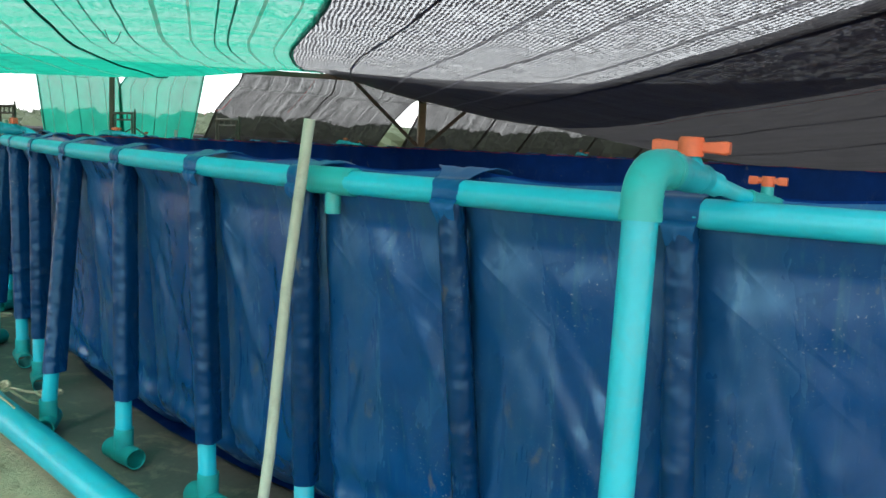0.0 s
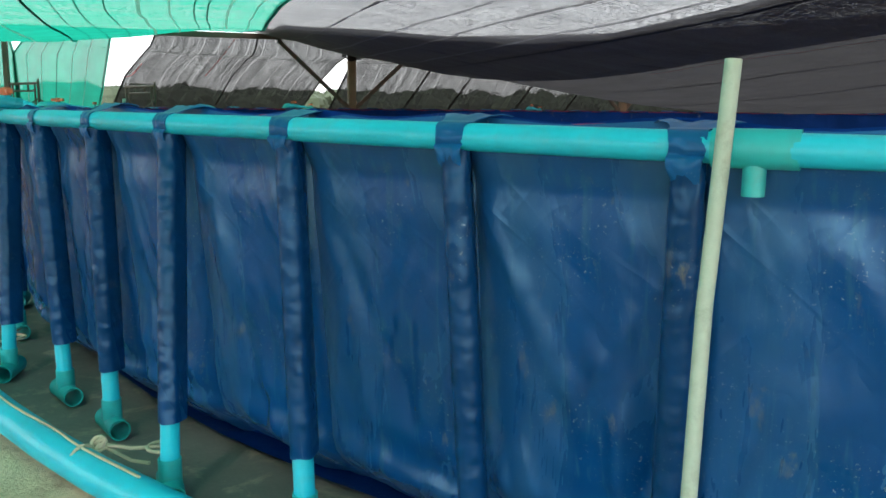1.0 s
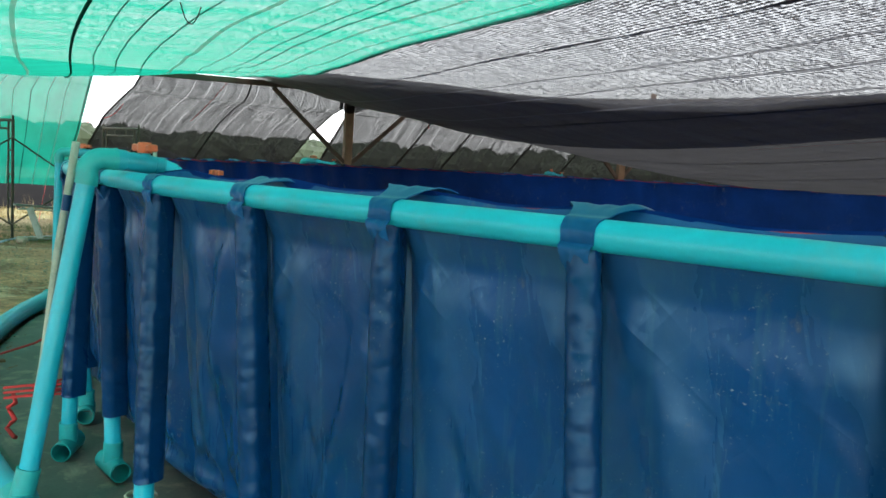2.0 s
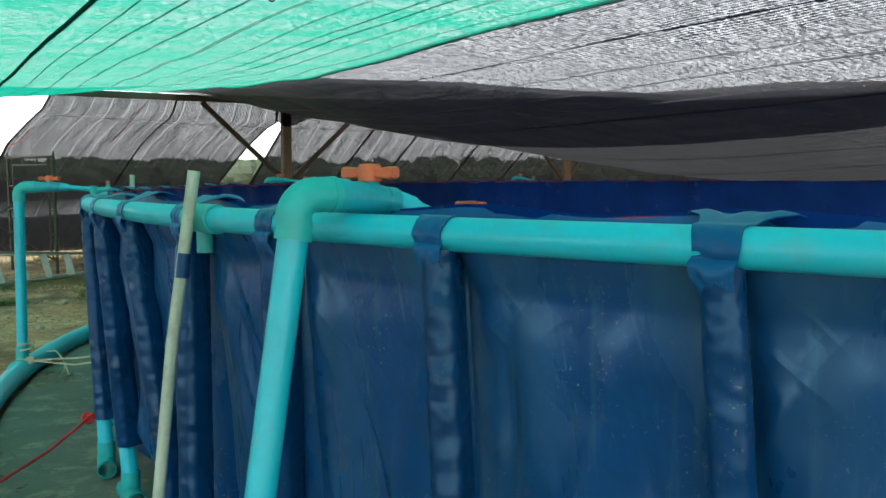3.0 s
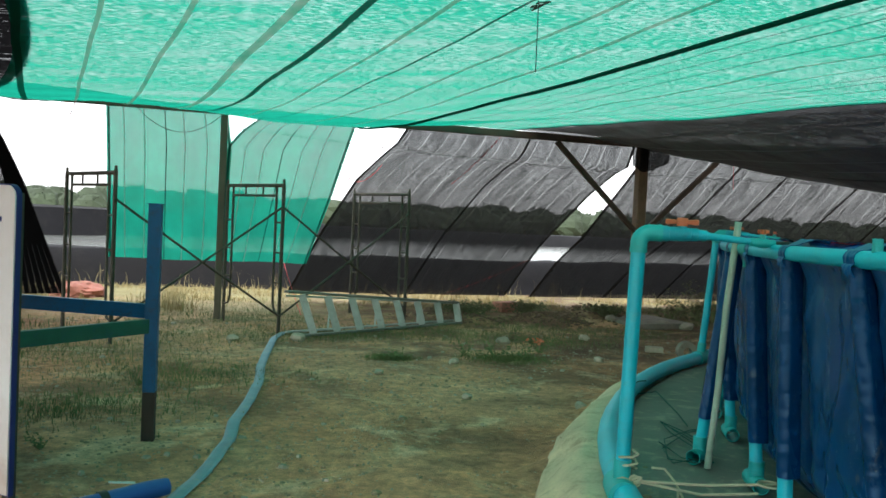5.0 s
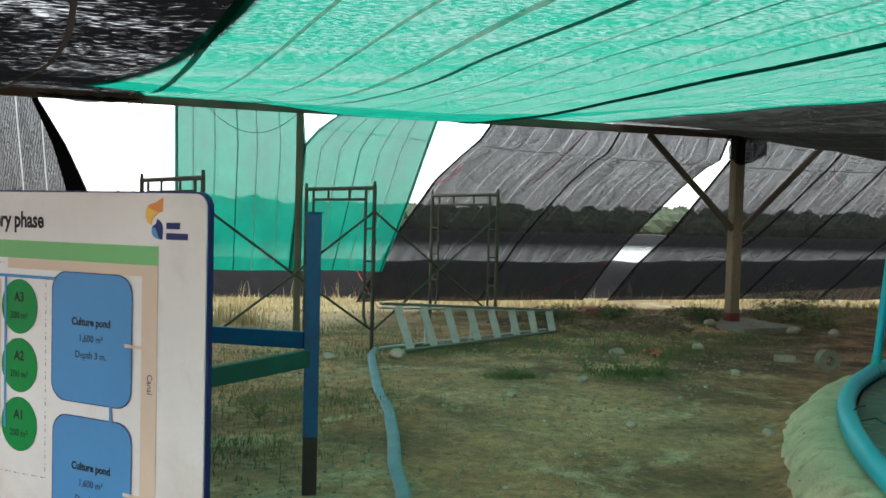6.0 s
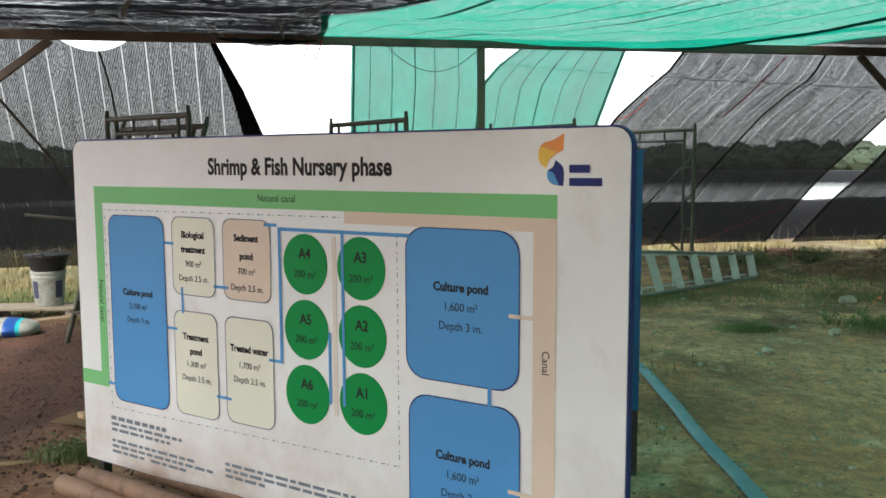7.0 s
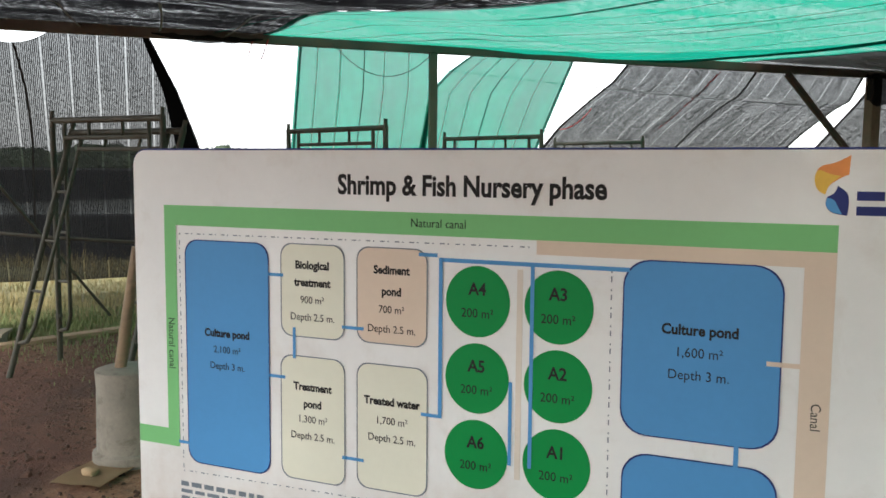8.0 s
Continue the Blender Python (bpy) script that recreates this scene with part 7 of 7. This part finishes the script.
def sack_at(x0, x1, grow):
    def at(u, v):
        x = x0 + (x1 - x0) * u
        k = max(0.0, 1 - abs(x / 0.34) ** 3.2) ** 0.5
        a = 2 * math.pi * v
        r = 1 + 0.07 * wob(x * 9, math.cos(a) * 1.5, math.sin(a) * 1.5) + grow
        return (x, 0.17 * k * r * math.cos(a), max(0.0, 0.06 + (0.075 * k + 0.008) * r * math.sin(a)))
    return at


for name, x0, x1, mat, lab in (("sack_body", -0.34, 0.1, M_GREYPL, ""), ("printed_band", 0.1, 0.19, M_BLUE, "blue printed band"), ("hem_band", 0.19, 0.22, M_FIT, "turquoise printed band"), ("tied_end", 0.22, 0.34, M_GREYPL, "")):
    bm = bm_new()
    grid(bm, 12, 22, sack_at(x0, x1, 0.0))
    part(name, bm, mat, sack, lab)
bm = bm_new()
grid(bm, 12, 22, lambda u, v: sack_at(-0.2, 0.06, 0.02)(u, 0.62 + 0.3 * v * (1 - u) ** 0.6))
part("print", bm, M_BLUE, sack, "dark blue printed wedge")
# concrete drum with poles standing in it
drum = thing("concrete_footing", "grey concrete footing drum with a bamboo pole set in", "footing", m=pose(-6.76, 11.28, -0.05))
bm = bm_new()
tube(bm, [(0, 0, -0.02), (0, 0, 0.05), (0, 0, 0.06), (0, 0, 0.36), (0, 0, 0.44), (0, 0, 0.45)], [0.17, 0.17, 0.15, 0.145, 0.15, 0.12], 22)
part("drum", bm, M_CONC, drum)
bm = bm_new()
tube(bm, [(-0.04, 0, 0.4), (0.0, 0.02, 0.7), (0.05, 0.03, 1.02)], [0.028, 0.026, 0.023], 10)
part("bamboo_pole", bm, M_BAMBOO, drum)
bm = bm_new()
grid(bm, 14, 12, lambda u, v: (0.39 * (u - 0.5), 0.25 * (v - 0.5), 0.012 + 0.012 * wob(u * 2, v * 2, 3) + 0.02 * max(0, u - 0.7) ** 2))
bmesh.ops.solidify(bm, geom=bm.faces[:], thickness=0.007)
ob = tagged(link(bm, "cardboard_sheet", M_CARD), "flattened brown cardboard sheet on the soil", "cardboard")
ob.matrix_world = pose(-6.86, 11.1, height(-6.86, 11.1) + 0.008, 0, 0, 66)
rock(-6.9, 11.05, 0.045, 3, "flat brown stone lying on the cardboard sheet", M_CARD, 0.45).location.z += 0.022
for k, (x, y, r) in enumerate(((-7.0, 10.35, 30), (-7.75, 11.4, 70))):
    bm = bm_new()
    box(bm, (-0.12, -0.012, 0.0), (0.12, 0.012, 0.012), bevel=0.003)
    ob = tagged(link(bm, "wood_scrap", M_CARD), "thin pale wood scrap on the soil", "wood scrap", "wood scraps")
    ob.matrix_world = pose(x, y, height(x, y) + 0.015, 0, 4, r)
timber("plank", "grey weathered plank lying on the soil", "plank", ((-9.2, 13.2, -0.02), (-7.3, 14.6, -0.02)), (0.12, 0.03), M_WOOD)

# ---- strings and wires under the roof ----
def droop(a, b, dip, radius, material, label, n=12):
    a, b = Vector(a), Vector(b)
    return rope([a.lerp(b, k / n) - Vector((0, 0, dip * 4 * (k / n) * (1 - k / n))) for k in range(n + 1)], radius, material, label)


droop(shed(-1.1, -0.05, 2.62), shed(0, -0.06, 2.6), 0.3, 0.004, M_WIRE, "thin dark wire drooping between beam and post")
droop(shed(0.15, 0.25, 2.45), shed(9.5, 0.3, 2.25), 0.12, 0.005, M_WIRE, "thin dark wire stretched behind the posts")
droop(shed(2.35, 0.1, 2.6), shed(1.65, 0.9, 1.75), 0.05, 0.005, M_ROPE_RED, "red string hanging at the curtain's edge")
droop(shed(2.2, 0.5, 2.1), shed(1.9, 0.75, 1.85), 0.06, 0.005, M_ROPE_RED, "red string hanging at the curtain's edge")
droop(shed(3.9, 0.3, 2.6), shed(3.35, 0.8, 1.9), 0.03, 0.008, M_ROPE_RED, "red string down the curtain seam")
droop(shed(-1.75, -0.06, 2.62), shed(-1.82, -0.05, 2.42), 0.0, 0.006, M_ROPE_RED, "red string tied to the beam")
droop(shed(-1.9, -0.06, 2.6), shed(-1.95, -0.05, 2.44), 0.0, 0.005, M_ROPE_RED, "red string tied to the beam")
droop(shed(1.0, 1.9, 0.75), shed(0.95, -0.9, 0.12), 0.03, 0.005, M_ROPE_RED, "red string staked to the ground")
droop(shed(5.1, 1.9, 0.75), shed(3.9, 2.6, 0.1), 0.03, 0.005, M_ROPE_RED, "red string staked to the ground")
droop(shed(7.6, -0.1, 2.45), shed(7.62, -0.1, 2.05), 0.0, 0.004, M_ROPE_RED, "red string loop hanging from the brace")
droop(shed(0.49, -8.9, roof_z(0.49, -8.9) - 0.01), shed(0.5, -8.88, roof_z(0.49, -8.9) - 0.22), 0.0, 0.0016, M_WIRE, "dark loose cord hanging from the green net")
rope([shed(0.49 + 0.03 * math.cos(k * 2.1), -8.9 + 0.03 * math.sin(k * 1.3), roof_z(0.49, -8.9) - 0.014 - 0.012 * (k % 3)) for k in range(9)], 0.0024, M_WIRE, "dark cord knotted under the green net")
droop(shed(1.87, -10.9, roof_z(1.87, -10.9) - 0.005), shed(1.97, -10.86, roof_z(1.97, -10.86) - 0.005), 0.09, 0.003, M_WIRE, "dark cord loop hanging from the green net")
# thick dark rope under the green net
def rope_under(a_of, b0, b1, radius, material, label):
    rope([shed(a_of(b), b, roof_z(a_of(b), b) - 0.012) for b in np.linspace(b0, b1, 60)], radius, material, label)


rope_under(lambda b: lay_left(b) + 0.555 * (edge_right(b) - lay_left(b)), -17, -0.3, 0.0105, M_SEAM_DARK, "thick dark rope carrying the green roof net")
# blown-back scrap of black net at the timber post
bm = bm_new()
grid(bm, 10, 8, lambda u, v: shed(5.85 + 0.62 * u, -0.1 - 0.05 * wob(u * 4, v * 4, 2), 2.62 - (0.42 - 0.25 * abs(u - 0.35)) * v + 0.03 * wob(u * 6, v * 3, 9)), lambda u, v: (u * 0.6, v * 0.4))
tagged(link(bm, "net_scrap", M_BLACK_SIDE), "torn black net scrap wrapped round the post head", "net scrap")
bm = bm_new()
grid(bm, 16, 8, lambda u, v: shed(-2.85 + 1.05 * u, -0.07, 2.62 - 0.07 * v * math.sin(math.pi * min(1, u * 0.9 + 0.05)) + 0.02 * wob(u * 9, v * 3, 4)), lambda u, v: (u, v * 0.4))
tagged(link(bm, "net_scrap", M_BLACK_SIDE), "torn black net edge hanging below the beam", "net scrap")
